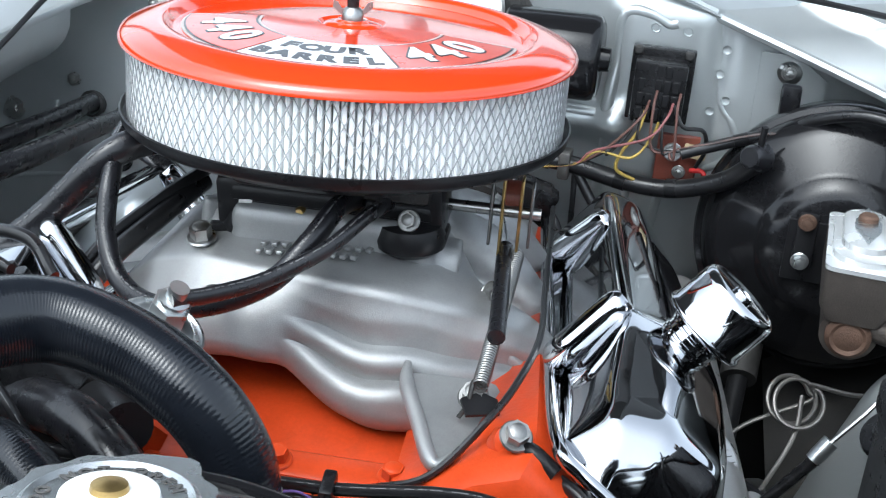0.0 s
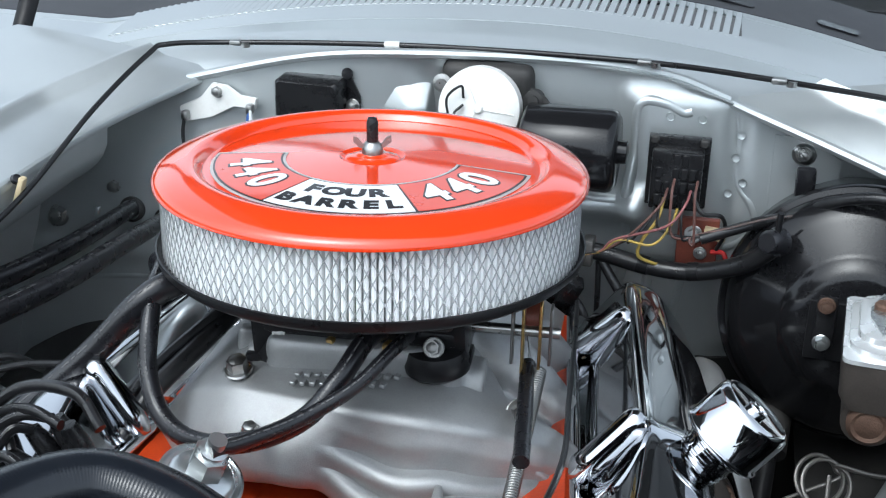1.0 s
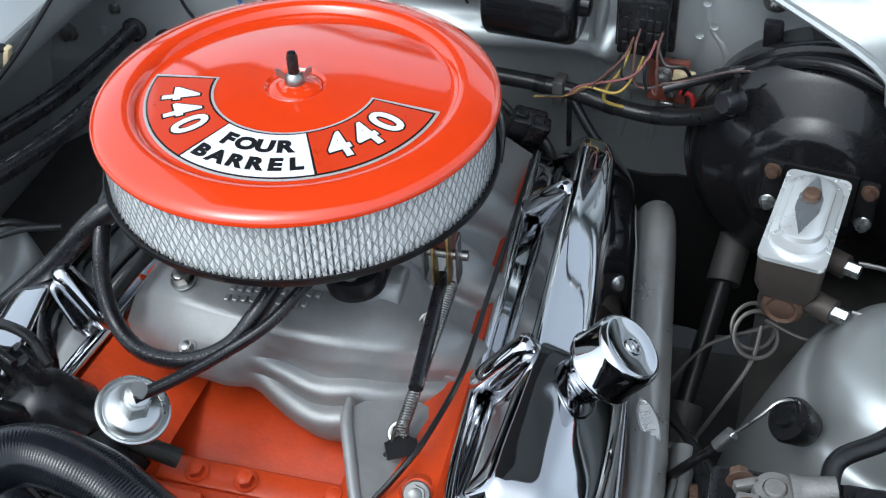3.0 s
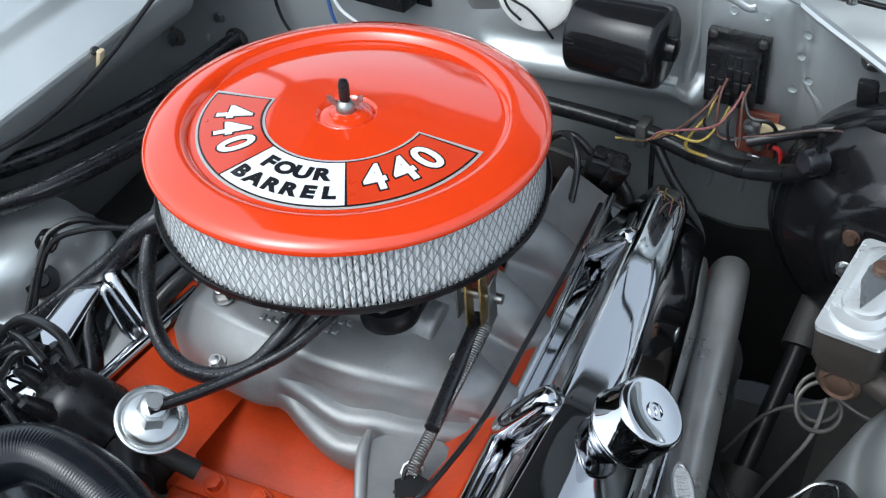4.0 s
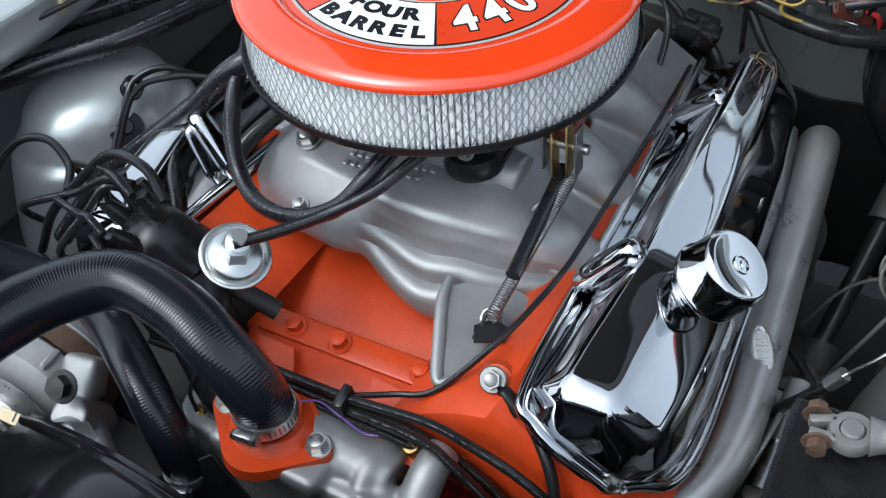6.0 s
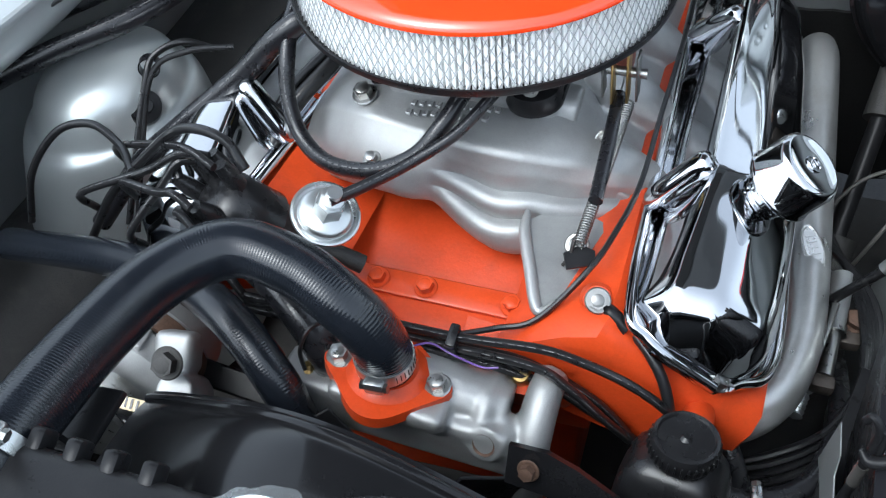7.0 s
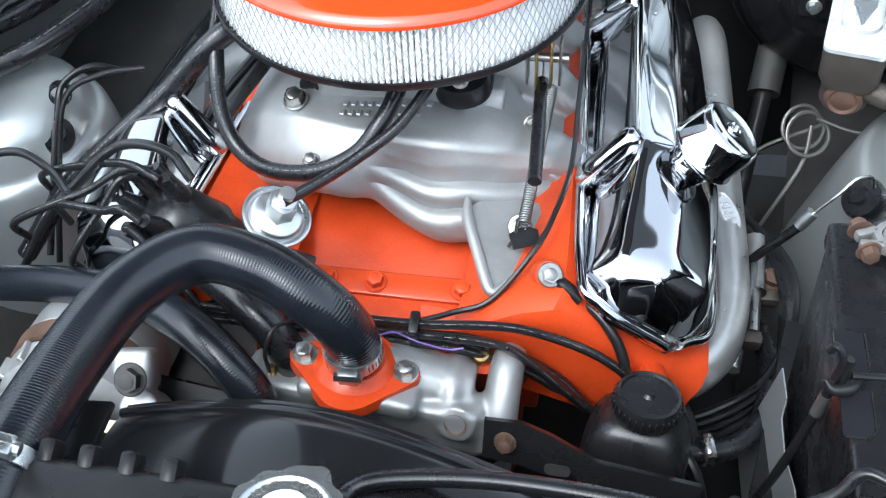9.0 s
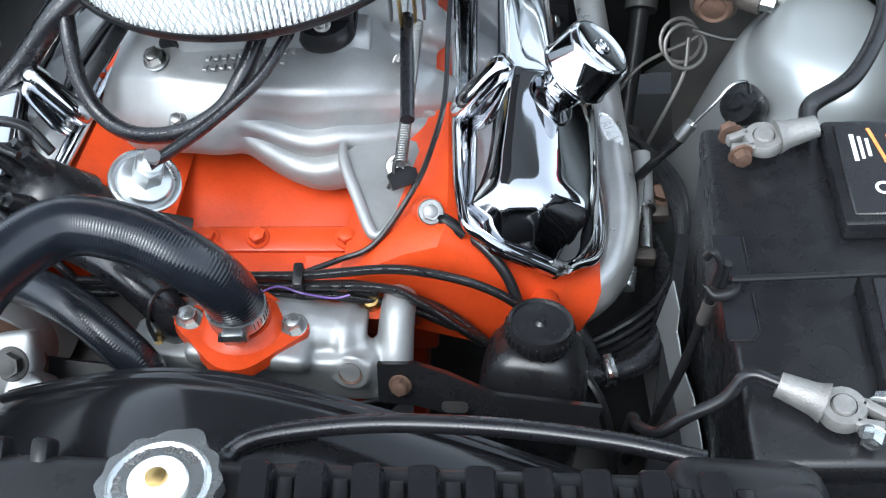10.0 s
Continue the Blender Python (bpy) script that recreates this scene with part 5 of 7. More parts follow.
for word, mid in (("DO NOT", 150), ("OPEN", 60)):
    for i, ch in enumerate(word):
        if ch != " ":
            a = radians(mid - (i - (len(word) - 1) / 2) * 15)
            m = CM @ Matrix.Translation((0.0222 * math.cos(a), 0.0222 * math.sin(a), 0.0094)) @ Matrix.Rotation(a - math.pi / 2, 4, "Z")
            letter(ch, 0.0062, 0.0002, m, M_WIREGREY, capd)
shroud = thing("fan_shroud", "gloss black curved fan shroud behind the radiator", "fan shroud", (0.08, -0.45, 0.45))


def shroud_top(u, v):
    x = -0.105 + 0.44 * u
    zr = sum(along(x + d, (-0.16, 0.775), (-0.104, 0.818), (-0.003, 0.874), (0.05, 0.896), (0.09, 0.902), (0.126, 0.899), (0.163, 0.886), (0.231, 0.860), (0.33, 0.80), (0.42, 0.75)) for d in (-0.03, -0.015, 0, 0.015, 0.03)) / 5
    yb = -0.448 + 0.012 * u
    yf = -0.540 + 0.045 * u
    return (x - 0.008 * (1 - v) * (0.5 - u), yf + (yb - yf) * v, zr - 0.010 * (1 - v) ** 2 - 0.006 * v ** 8)


part("top_sheet", grid_surface(shroud_top, 60, 14, 0.003), M_GLOSSBLACK, shroud)
rim_pts = [V(shroud_top(k / 16, 1.0)) for k in range(17)]
part("rear_rim", tube(rim_pts, 0.0042, 10, 4), M_GLOSSBLACK, shroud)
part("rear_skirt", grid_surface(lambda u, v: V(shroud_top(u, 1.0)) + V((0, 0.004 - 0.004 * v, -0.16 * v)), 50, 4, 0.003), M_GLOSSBLACK, shroud)
part("end_wall", grid_surface(lambda u, v: V(shroud_top(0.0, u)) + V((-0.012 * v, 0, -0.2 * v)), 6, 4, 0.003), M_GLOSSBLACK, shroud)
part("side_bracket", box((0.10, 0.05, 0.006), pose(-0.115, -0.500, 0.868, 0, -12, 8), 0.002, 2), M_SATIN, shroud)
part("bracket_gusset", plate([(0, 0), (0.06, 0.005), (0.055, 0.03), (0, 0.045)], 0.004, pose(-0.14, -0.52, 0.858, 90, 0, 8), 0.001, 1), M_SATIN, shroud)
fan = thing("cooling_fan", "black steel cooling fan inside the shroud", "fan", (0.085, -0.42, 0.62))
FM = pose(0.085, -0.425, 0.62, 90, 0, 8)
part("hub", lathe([(0, 0.02), (0.05, 0.02), (0.055, -0.02), (0, -0.02)], 32, FM), M_DARKMETAL, fan)
for k in range(6):
    part("blade", box((0.070, 0.12, 0.003), FM @ pose(0, 0, 0, 0, 0, 60 * k + 30) @ pose(0, 0.105, 0, 0, 28, 0), 0.001, 1), M_SATIN, fan)
hose_thing("overflow_hose", "thin black overflow hose from the radiator neck", "hose", [(0.108, -0.505, 0.915), (0.110, -0.491, 0.897), (0.125, -0.476, 0.897), (0.160, -0.463, 0.897), (0.206, -0.452, 0.897), (0.272, -0.444, 0.897), (0.336, -0.442, 0.897), (0.383, -0.445, 0.897)], 0.0058, M_RUBBER)

# ---------------------------------------------------------------- battery
BAT = pose(0.391, -0.174, 0.872, 0, 0, 8)
bat = thing("battery", "black car battery with two labelled cell covers and cable clamps", "battery", (0.49, -0.30, 0.66), hub=(0.46, -0.29, 0.872))
part("case", box((0.178, 0.262, 0.175), BAT @ Matrix.Translation((0.092, -0.132, -0.105)), 0.005, 2), M_PLASTIC, bat)
part("top_cover", box((0.182, 0.268, 0.022), BAT @ Matrix.Translation((0.092, -0.132, -0.0112)), 0.005, 3), M_PLASTIC, bat)
for yc in (-0.058, -0.188):
    cv = part("cell_cover", box((0.100, 0.094, 0.016), BAT @ Matrix.Translation((0.127, yc, 0.008)), 0.004, 2), M_PLASTIC, bat, "raised cell cover with a printed label")
    part("cover_panel", box((0.088, 0.080, 0.003), BAT @ Matrix.Translation((0.128, yc, 0.0165)), 0.001, 1), M_PLASTIC, cv)
    lm = BAT @ Matrix.Translation((0.108, yc + 0.018, 0.0182))
    for k in range(3):
        part("label_bar", box((0.0022 + 0.0006 * (k == 0), 0.024 - 0.004 * k, 0.0003), lm @ Matrix.Translation((-0.014 + 0.0046 * k, 0.0, 0))), M_WHITE, cv)
    part("label_bar", box((0.0024, 0.040, 0.0003), lm @ pose(0.002, -0.002, 0, 0, 0, 12)), M_LABELOR, cv)
    for k in range(4):
        part("label_mark", plate([(0, 0), (0.007, 0.002), (0.008, 0.011), (0.005, 0.012), (0.004, 0.004), (0.001, 0.003)], 0.0003, lm @ pose(0.008 + 0.001 * k, 0.008 - 0.0135 * k, 0.0001, 0, 0, 10)), M_LABELOR if k == 0 else M_WHITE, cv)
    part("label_mark", lathe([(0.0055, 0), (0.0055, 0.0003), (0.0035, 0.0003), (0.0035, 0)], 18, lm @ Matrix.Translation((-0.002, -0.036, 0))), M_WHITE, cv)
for x, y in ((0.040, -0.108), (0.055, -0.195)):
    part("moulded_ring", lathe([(0.0125, 0), (0.0125, 0.0006), (0.0118, 0.0006), (0.0118, 0)], 28, BAT @ Matrix.Translation((x, y, -0.0002))), M_PLASTIC, bat)
for y in (-0.116, -0.162):
    part("hold_pocket", plate([(-0.009, -0.018), (0.006, -0.018), (0.010, -0.013), (0.009, 0.016), (-0.009, 0.018)], 0.0015, BAT @ pose(0.006, y, 0.0, 0, 0, 0), 0.0004, 1), M_INK, bat)
    part("pocket_edge", tube([BAT @ V((0.0165, y + 0.016, 0.001)), BAT @ V((0.0168, y - 0.013, 0.001)), BAT @ V((0.0128, y - 0.0185, 0.001)), BAT @ V((-0.002, y - 0.0185, 0.001))], 0.0006, 6, 1, None, True, False), M_PLASTIC, bat)


def terminal(p, yaw, mat, boltmat, label):
    t = thing("battery_terminal", label, "battery terminal", p, "battery terminals")
    m = Matrix.Translation(p) @ pose(0, 0, 0, 0, 0, yaw) @ Matrix.Diagonal((0.80, 0.80, 0.80, 1))
    part("post", lathe([(0.0098, -0.012), (0.0085, 0.006), (0.0075, 0.0072), (0, 0.0072)], 24, m), M_LEAD, t, "lead battery post")
    ring_ = bmesh.new()
    lathe([(0.0095, -0.006), (0.0165, -0.006), (0.0170, -0.003), (0.0165, 0.003), (0.0155, 0.005), (0.0095, 0.005), (0.0095, -0.006)], 32, m, ring_)
    box((0.020, 0.0075, 0.010), m @ pose(0.020, 0.007, 0, 0, 0, -12), 0.0018, 2, ring_)
    box((0.020, 0.0075, 0.010), m @ pose(0.020, -0.007, 0, 0, 0, 12), 0.0018, 2, ring_)
    tube([m @ V((-0.012, 0, 0)), m @ V((-0.022, 0, 0.001)), m @ V((-0.046, 0, 0.004))], [0.012, 0.0095, 0.0075], 16, 5, ring_)
    part("clamp", ring_, mat, t)
    bolt(m @ V((0.024, -0.0115, 0)), m.to_3x3() @ V((0, -1, 0)), 0.0055, boltmat, t)
    bolt(m @ V((0.024, 0.0115, 0)), m.to_3x3() @ V((0, 1, 0)), 0.0055, boltmat, t)
    return m


tm1 = terminal(BAT @ V((0.044, -0.228, 0.006)), -16, M_LEAD, M_ZINC, "grey lead battery clamp with a bright bolt")
tm2 = terminal(BAT @ V((0.045, -0.026, 0.018)), 200, M_LEAD, M_RUST, "corroded grey battery clamp with rusty bolt")
hose_thing("battery_cable", "black battery cable to the front post", "cable", [tm1 @ V((-0.044, 0, 0.004)), tm1 @ V((-0.068, -0.002, 0.003)), (0.400, -0.392, 0.866), (0.378, -0.402, 0.852), (0.362, -0.408, 0.835), (0.352, -0.395, 0.81), (0.352, -0.370, 0.76), (0.36, -0.34, 0.60)], 0.0040, M_WIRE)
hose_thing("battery_cable", "taped black cable from the rear battery post to the fender", "cable", [tm2 @ V((-0.044, 0, 0.004)), (0.480, -0.150, 0.885), (0.515, -0.120, 0.89), (0.545, -0.06, 0.90), (0.552, 0.0, 0.90), (0.545, 0.08, 0.905), (0.56, 0.16, 0.91)], 0.0068, M_WIRE)
hd = thing("hold_down_rod", "black steel battery hold-down rod with a hook", "battery hold-down", (0.398, -0.29, 0.60))
part("rod", tube([(0.372, -0.345, 0.60), (0.384, -0.335, 0.75), (0.397, -0.318, 0.868)], 0.0035, 10), M_SATIN, hd)
part("collar", tube([(0.3935, -0.323, 0.838), (0.3965, -0.319, 0.860)], 0.0042, 12), M_WIREGREY, hd)
part("bracket", tube([(0.392, -0.318, 0.878), (0.398, -0.322, 0.874), (0.410, -0.318, 0.876), (0.414, -0.308, 0.880)], [0.002, 0.0042, 0.0042, 0.002], 12, 5), M_SATIN, hd)
part("hook", tube([(0.398, -0.316, 0.878), (0.400, -0.312, 0.897), (0.395, -0.308, 0.905), (0.391, -0.308, 0.898)], 0.0030, 10), M_SATIN, hd)
part("thread", tube([(0.402, -0.316, 0.872), (0.404, -0.312, 0.900)], 0.0030, 10, 4), M_SATIN, hd)
part("cross_rod", tube([(0.408, -0.314, 0.884), (0.60, -0.282, 0.890)], 0.0026, 10), M_SATIN, hd)
tray = thing("battery_tray", "silver and black sheet battery tray beside the engine", "battery tray", (0.40, -0.30, 0.60))
part("side_sheet", plate([(0.0, 0.0), (0.028, 0.0), (0.036, 0.022), (0.066, 0.026), (0.10, 0.012), (0.16, 0.020), (0.16, 0.16), (0.0, 0.16)], 0.0012, Matrix(((0.14, 0.0, 1, 0.388), (-1, 0, 0, -0.235), (0, -1, 0, 0.745), (0, 0, 0, 1))), 0.0005, 1), M_BODY, tray)
part("floor_sheet", box((0.21, 0.30, 0.006), pose(0.49, -0.30, 0.672, 0, 0, -7.5), 0.001, 1), M_SATIN, tray)
part("leg", box((0.03, 0.04, 0.14), pose(0.52, -0.30, 0.60, 0, 0, -7.5), 0.003, 1), M_SATIN, tray)

# ---------------------------------------------------------------- power steering reservoir and bracket
ps = thing("steering_reservoir", "black power steering reservoir with a ribbed screw cap", "fluid reservoir", (0.275, -0.318, 0.66), hub=(0.277, -0.32, 0.775))
PM = pose(0.276, -0.318, 0.712, -8, 4, 0) @ Matrix.Diagonal((0.86, 0.86, 0.95, 1))
part("tank", smoothed(loft([[PM @ V((x * k, y * k, z)) for x, y in rounded(0.088, 0.072, 0.02, 3)] for k, z in ((1.0, -0.10), (1.04, -0.08), (1.04, -0.02), (1.08, 0.004), (1.02, 0.028), (0.84, 0.046), (0.5, 0.054))]), 1), M_PLASTIC, ps)
PC = PM @ Matrix.Translation((0, 0, -0.003)) @ Matrix.Diagonal((0.90, 0.90, 0.9, 1))
capb = bmesh.new()
lathe([(0.024, 0.060), (0.0305, 0.066), (0.0315, 0.070), (0.0315, 0.082), (0.030, 0.085), (0.027, 0.0855), (0.0255, 0.0835), (0.006, 0.0835), (0.003, 0.086), (0, 0.086)], 48, PC, capb)
pc = part("cap", capb, M_PLASTIC, ps, "black screw cap")
for k in range(32):
    a = 2 * math.pi * k / 32
    part("cap_rib", box((0.0016, 0.0034, 0.010), PC @ pose(0, 0, 0, 0, 0, 360 * k / 32) @ Matrix.Translation((0, 0.0316, 0.0745)), 0.0004, 1), M_PLASTIC, pc)
part("pump_body", lathe([(0, 0.05), (0.05, 0.045), (0.055, -0.04), (0, -0.05)], 32, pose(0.29, -0.335, 0.60, 90, 0, 0)), M_DARKMETAL, ps)
brk = thing("pump_bracket", "black steel bracket bolted to the water pump housing", "bracket", (0.20, -0.375, 0.75))
part("arm", plate([(-0.018, -0.016), (0.012, -0.018), (0.06, -0.030), (0.145, -0.030), (0.15, -0.014), (0.07, -0.006), (0.035, 0.010), (0.012, 0.017), (-0.018, 0.016)], 0.006, pose(0.180, -0.368, 0.771, 52, 0, 6), 0.0015, 2), M_GLOSSBLACK, brk)
bolt((0.180, -0.3735, 0.775), (0, -0.8, 0.6), 0.0056, M_RUST, brk, "bolt", "rusty bolt")
part("slot", plate(rounded(0.020, 0.009, 0.004), 0.001, pose(0.222, -0.378, 0.766, 52, 0, 6) @ Matrix.Translation((0, 0, 0.0062))), M_DARKMETAL, brk)

# ---------------------------------------------------------------- plug wires, earth strap, control wire at the front
wires = [[(-0.10, -0.330, 0.795), (-0.06, -0.322, 0.792), (0.0, -0.308, 0.790), (0.085, -0.297, 0.792), (0.153, -0.287, 0.800), (0.190, -0.286, 0.801), (0.228, -0.285, 0.790), (0.257, -0.284, 0.768), (0.272, -0.28, 0.735)],
         [(-0.10, -0.332, 0.790), (0.0, -0.312, 0.783), (0.085, -0.303, 0.785), (0.155, -0.297, 0.788), (0.184, -0.297, 0.772), (0.214, -0.297, 0.738), (0.235, -0.29, 0.70)],
         [(-0.10, -0.336, 0.786), (0.0, -0.316, 0.777), (0.085, -0.307, 0.778), (0.125, -0.300, 0.772), (0.170, -0.292, 0.752), (0.21, -0.292, 0.728)],
         [(-0.10, -0.328, 0.784), (0.0, -0.306, 0.780), (0.085, -0.298, 0.780), (0.14, -0.286, 0.770), (0.20, -0.285, 0.742), (0.24, -0.29, 0.70)]]
for w in wires:
    hose_thing("spark_plug_wire", "black spark plug wire across the front of the block", "wire", w, 0.0040, M_WIRE, 10, "spark plug wires", True)
clipm = thing("wire_separator", "black plastic clip bundling the plug wires", "wire clip", (0.086, -0.30, 0.785))
part("clip_body", box((0.008, 0.020, 0.032), pose(0.086, -0.300, 0.785, 10, 0, 8), 0.002, 2), M_PLASTIC, clipm)
es = hose_thing("earth_strap", "black earth cable bolted to the cylinder head", "cable", [(0.196, -0.234, 0.801), (0.206, -0.236, 0.796), (0.232, -0.252, 0.795), (0.252, -0.268, 0.780), (0.264, -0.284, 0.755), (0.270, -0.29, 0.72)], 0.0048, M_WIRE)
part("lug", tube([(0.1868, -0.2345, 0.8125), (0.200, -0.240, 0.809), (0.216, -0.246, 0.802)], [0.004, 0.0066, 0.0062], 12, 5), M_SATIN, es)
hose_thing("control_wire", "thin braided control wire along the manifold edge", "wire", [(0.075, -0.300, 0.790), (0.11, -0.273, 0.783), (0.141, -0.256, 0.790), (0.170, -0.215, 0.816), (0.180, -0.175, 0.822), (0.184, -0.115, 0.822), (0.174, -0.02, 0.812), (0.162, 0.10, 0.80), (0.15, 0.2, 0.79)], 0.0026, M_WIRE, 8)
hose_thing("sensor_wire", "thin purple sensor wire", "wire", [(0.060, -0.322, 0.800), (0.072, -0.312, 0.796), (0.090, -0.312, 0.790), (0.118, -0.316, 0.795), (0.132, -0.313, 0.798)], 0.0009, M_PURPLE, 6)
hose_thing("sensor_wire", "thin black sender wire", "wire", [(-0.026, -0.362, 0.770), (-0.028, -0.356, 0.792), (-0.022, -0.338, 0.805), (-0.008, -0.312, 0.785)], 0.0018, M_WIRE, 6)

# ---------------------------------------------------------------- distributor and passenger-side wires
ds = thing("distributor", "black distributor cap with plug wire boots", "distributor", (-0.135, -0.262, 0.80), hub=(-0.15, -0.268, 0.83))
DM = frame_on((-0.140, -0.262, 0.806), (-0.45, -0.30, 0.85))
part("cap", lathe([(0.0, 0.044), (0.012, 0.044), (0.024, 0.038), (0.031, 0.026), (0.034, 0.0), (0.036, -0.012), (0, -0.012)], 36, DM), M_PLASTIC, ds)
part("body", lathe([(0.032, -0.012), (0.032, -0.05), (0.022, -0.06), (0.020, -0.10), (0, -0.10)], 28, DM), M_DARKMETAL, ds)
part("vacuum_can", tube([DM @ V((0.03, 0.02, -0.03)), DM @ V((0.075, 0.035, -0.03))], 0.017, 20, 4), M_SATIN, ds)
part("cap_clip", box((0.008, 0.004, 0.036), DM @ pose(0, -0.036, 0.004, 6, 0, 0), 0.001, 1), M_STEEL, ds)
ends = [(-0.262, -0.285, 0.83), (-0.30, -0.26, 0.82), (-0.33, -0.23, 0.80), (-0.31, -0.30, 0.81), (-0.24, -0.315, 0.80), (-0.26, -0.20, 0.80), (-0.20, -0.17, 0.80), (-0.10, -0.330, 0.79)]
for k in (0, 2, 3, 4, 5, 7):
    a = 2 * math.pi * k / 8
    o = DM @ V((0.022 * math.cos(a), 0.022 * math.sin(a), 0.034))
    t1 = DM @ V((0.028 * math.cos(a), 0.028 * math.sin(a), 0.062))
    part("tower_boot", tube([o, o.lerp(t1, 0.5), t1], [0.0085, 0.008, 0.0058], 12, 4), M_PLASTIC, ds)
    e = V(ends[k])
    mid = t1.lerp(e, 0.45) + V((0, 0, 0.004 + 0.006 * (k % 3)))
    hose_thing("spark_plug_wire", "black printed spark plug wire from the distributor", "wire", [t1, t1.lerp(mid, 0.4) + V((0, 0, 0.010)), mid, e, e + V((-0.02, 0.02, -0.05))], 0.0038, M_WIRE, 10, "spark plug wires", True)
coilw = hose_thing("coil_wire", "black coil wire arching to the inner fender", "wire", [(-0.125, -0.255, 0.868), (-0.150, -0.245, 0.886), (-0.20, -0.245, 0.880), (-0.245, -0.26, 0.845), (-0.29, -0.285, 0.80), (-0.33, -0.30, 0.74)], 0.0046, M_WIRE, 10)
hose_thing("fender_wire", "black wire pair over the shock tower", "wire", [(-0.36, -0.03, 0.765), (-0.385, -0.055, 0.788), (-0.405, -0.085, 0.785), (-0.402, -0.110, 0.770), (-0.392, -0.16, 0.72), (-0.38, -0.22, 0.65)], 0.0042, M_WIRE, 10)
hose_thing("fender_wire", "black taped wire beside the shock tower", "wire", [(-0.33, -0.03, 0.775), (-0.372, -0.060, 0.782), (-0.398, -0.100, 0.775), (-0.386, -0.16, 0.715), (-0.37, -0.22, 0.64)], 0.0038, M_WIRE, 10)
loopc = thing("wire_clip", "black looped wire clip on the shock tower", "wire clip", (-0.405, -0.092, 0.765))
part("loop", lathe([(0.011, -0.007), (0.0125, -0.007), (0.0125, 0.007), (0.011, 0.007), (0.011, -0.007)], 24, frame_on((-0.408, -0.092, 0.776), (0.5, -0.8, 0.2))), M_RUBBER, loopc)
hose_thing("plug_lead", "black lead dropping beside the inner fender", "wire", [(-0.255, -0.275, 0.835), (-0.30, -0.245, 0.825), (-0.345, -0.235, 0.83), (-0.385, -0.25, 0.82), (-0.415, -0.28, 0.78), (-0.43, -0.30, 0.72)], 0.0042, M_WIRE, 10)
hose_thing("fuel_hose", "black rubber fuel hose with crimped end behind the valve cover", "hose", [(-0.235, 0.12, 0.79), (-0.25, 0.09, 0.825), (-0.275, 0.085, 0.838), (-0.30, 0.10, 0.83), (-0.31, 0.125, 0.80)], 0.0105, M_RUBBER, 14)
hose_thing("wire_bundle", "taped black wire bundle beside the carburettor", "wire", [(-0.13, -0.03, 0.86), (-0.145, -0.08, 0.845), (-0.165, -0.13, 0.825), (-0.175, -0.17, 0.80), (-0.185, -0.21, 0.78)], 0.0085, M_WIRE, 12)
hose_thing("wire_bundle", "black wire beside the taped bundle", "wire", [(-0.12, -0.02, 0.875), (-0.150, -0.07, 0.855), (-0.178, -0.125, 0.83), (-0.19, -0.17, 0.80), (-0.20, -0.22, 0.77)], 0.0055, M_WIRE, 10)

# ---------------------------------------------------------------- alternator
alt = thing("alternator", "aluminium alternator with a cast bracket beside the radiator", "alternator", (-0.20, -0.39, 0.62), hub=(-0.14, -0.4, 0.76))
AM = frame_on((-0.205, -0.375, 0.715), (0.12, -1, 0.1))
part("rear_shell", lathe([(0, -0.05), (0.045, -0.05), (0.060, -0.035), (0.062, -0.008), (0.058, -0.004)], 40, AM), M_CAST, alt)
part("stator", lathe([(0.060, -0.004), (0.064, -0.004), (0.064, 0.014), (0.060, 0.014)], 40, AM), M_RUST, alt)
part("front_shell", lathe([(0.058, 0.014), (0.062, 0.018), (0.060, 0.040), (0.040, 0.052), (0, 0.052)], 40, AM), M_CAST, alt)
for k in range(12):
    part("fin", box((0.005, 0.012, 0.020), AM @ pose(0, 0, 0, 0, 0, 30 * k) @ Matrix.Translation((0, 0.060, 0.028)), 0.001, 1), M_CAST, alt)
part("pulley", lathe([(0, 0.085), (0.034, 0.085), (0.036, 0.082), (0.028, 0.076), (0.036, 0.068), (0.034, 0.064), (0, 0.064)], 36, AM), M_STEEL, alt)
for k in range(5):
    part("fan_rim", lathe([(0.038, 0.056 - 0.001 * k), (0.048 - 0.003 * k, 0.058 + 0.0015 * k), (0.044 - 0.003 * k, 0.060 + 0.0015 * k)], 30, AM), M_STEEL, alt)
bm = bmesh.new()
AB = pose(-0.140, -0.398, 0.752, 30, 8, 4)
box((0.036, 0.034, 0.024), AB @ pose(-0.006, 0.014, -0.002, 12, -14, 12), 0.006, 2, bm)
lathe([(0, 0.020), (0.015, 0.020), (0.017, 0.0), (0.018, -0.03), (0, -0.03)], 24, AB @ Matrix.Translation((0.010, -0.016, 0)), bm)
tube([AB @ V((0.012, -0.014, -0.004)), AB @ V((0.035, -0.030, -0.012)), AB @ V((0.050, -0.052, -0.02))], [0.012, 0.010, 0.013], 14, 5, bm)
tube([AB @ V((-0.02, 0.0, -0.004)), AB @ V((-0.04, -0.02, -0.010)), AB @ V((-0.055, -0.05, -0.02))], 0.009, 12, 5, bm)
part("bracket", blend(bm, 0.002, 4), M_CAST, alt, "rough cast-aluminium bracket")
bolt((-0.132, -0.412, 0.783), (0.1, -0.7, 0.7), 0.0085, M_DARKMETAL, alt)
part("support_arm", box((0.10, 0.022, 0.006), pose(-0.105, -0.365, 0.705, 30, 10, 6), 0.002, 1), M_SATIN, alt)
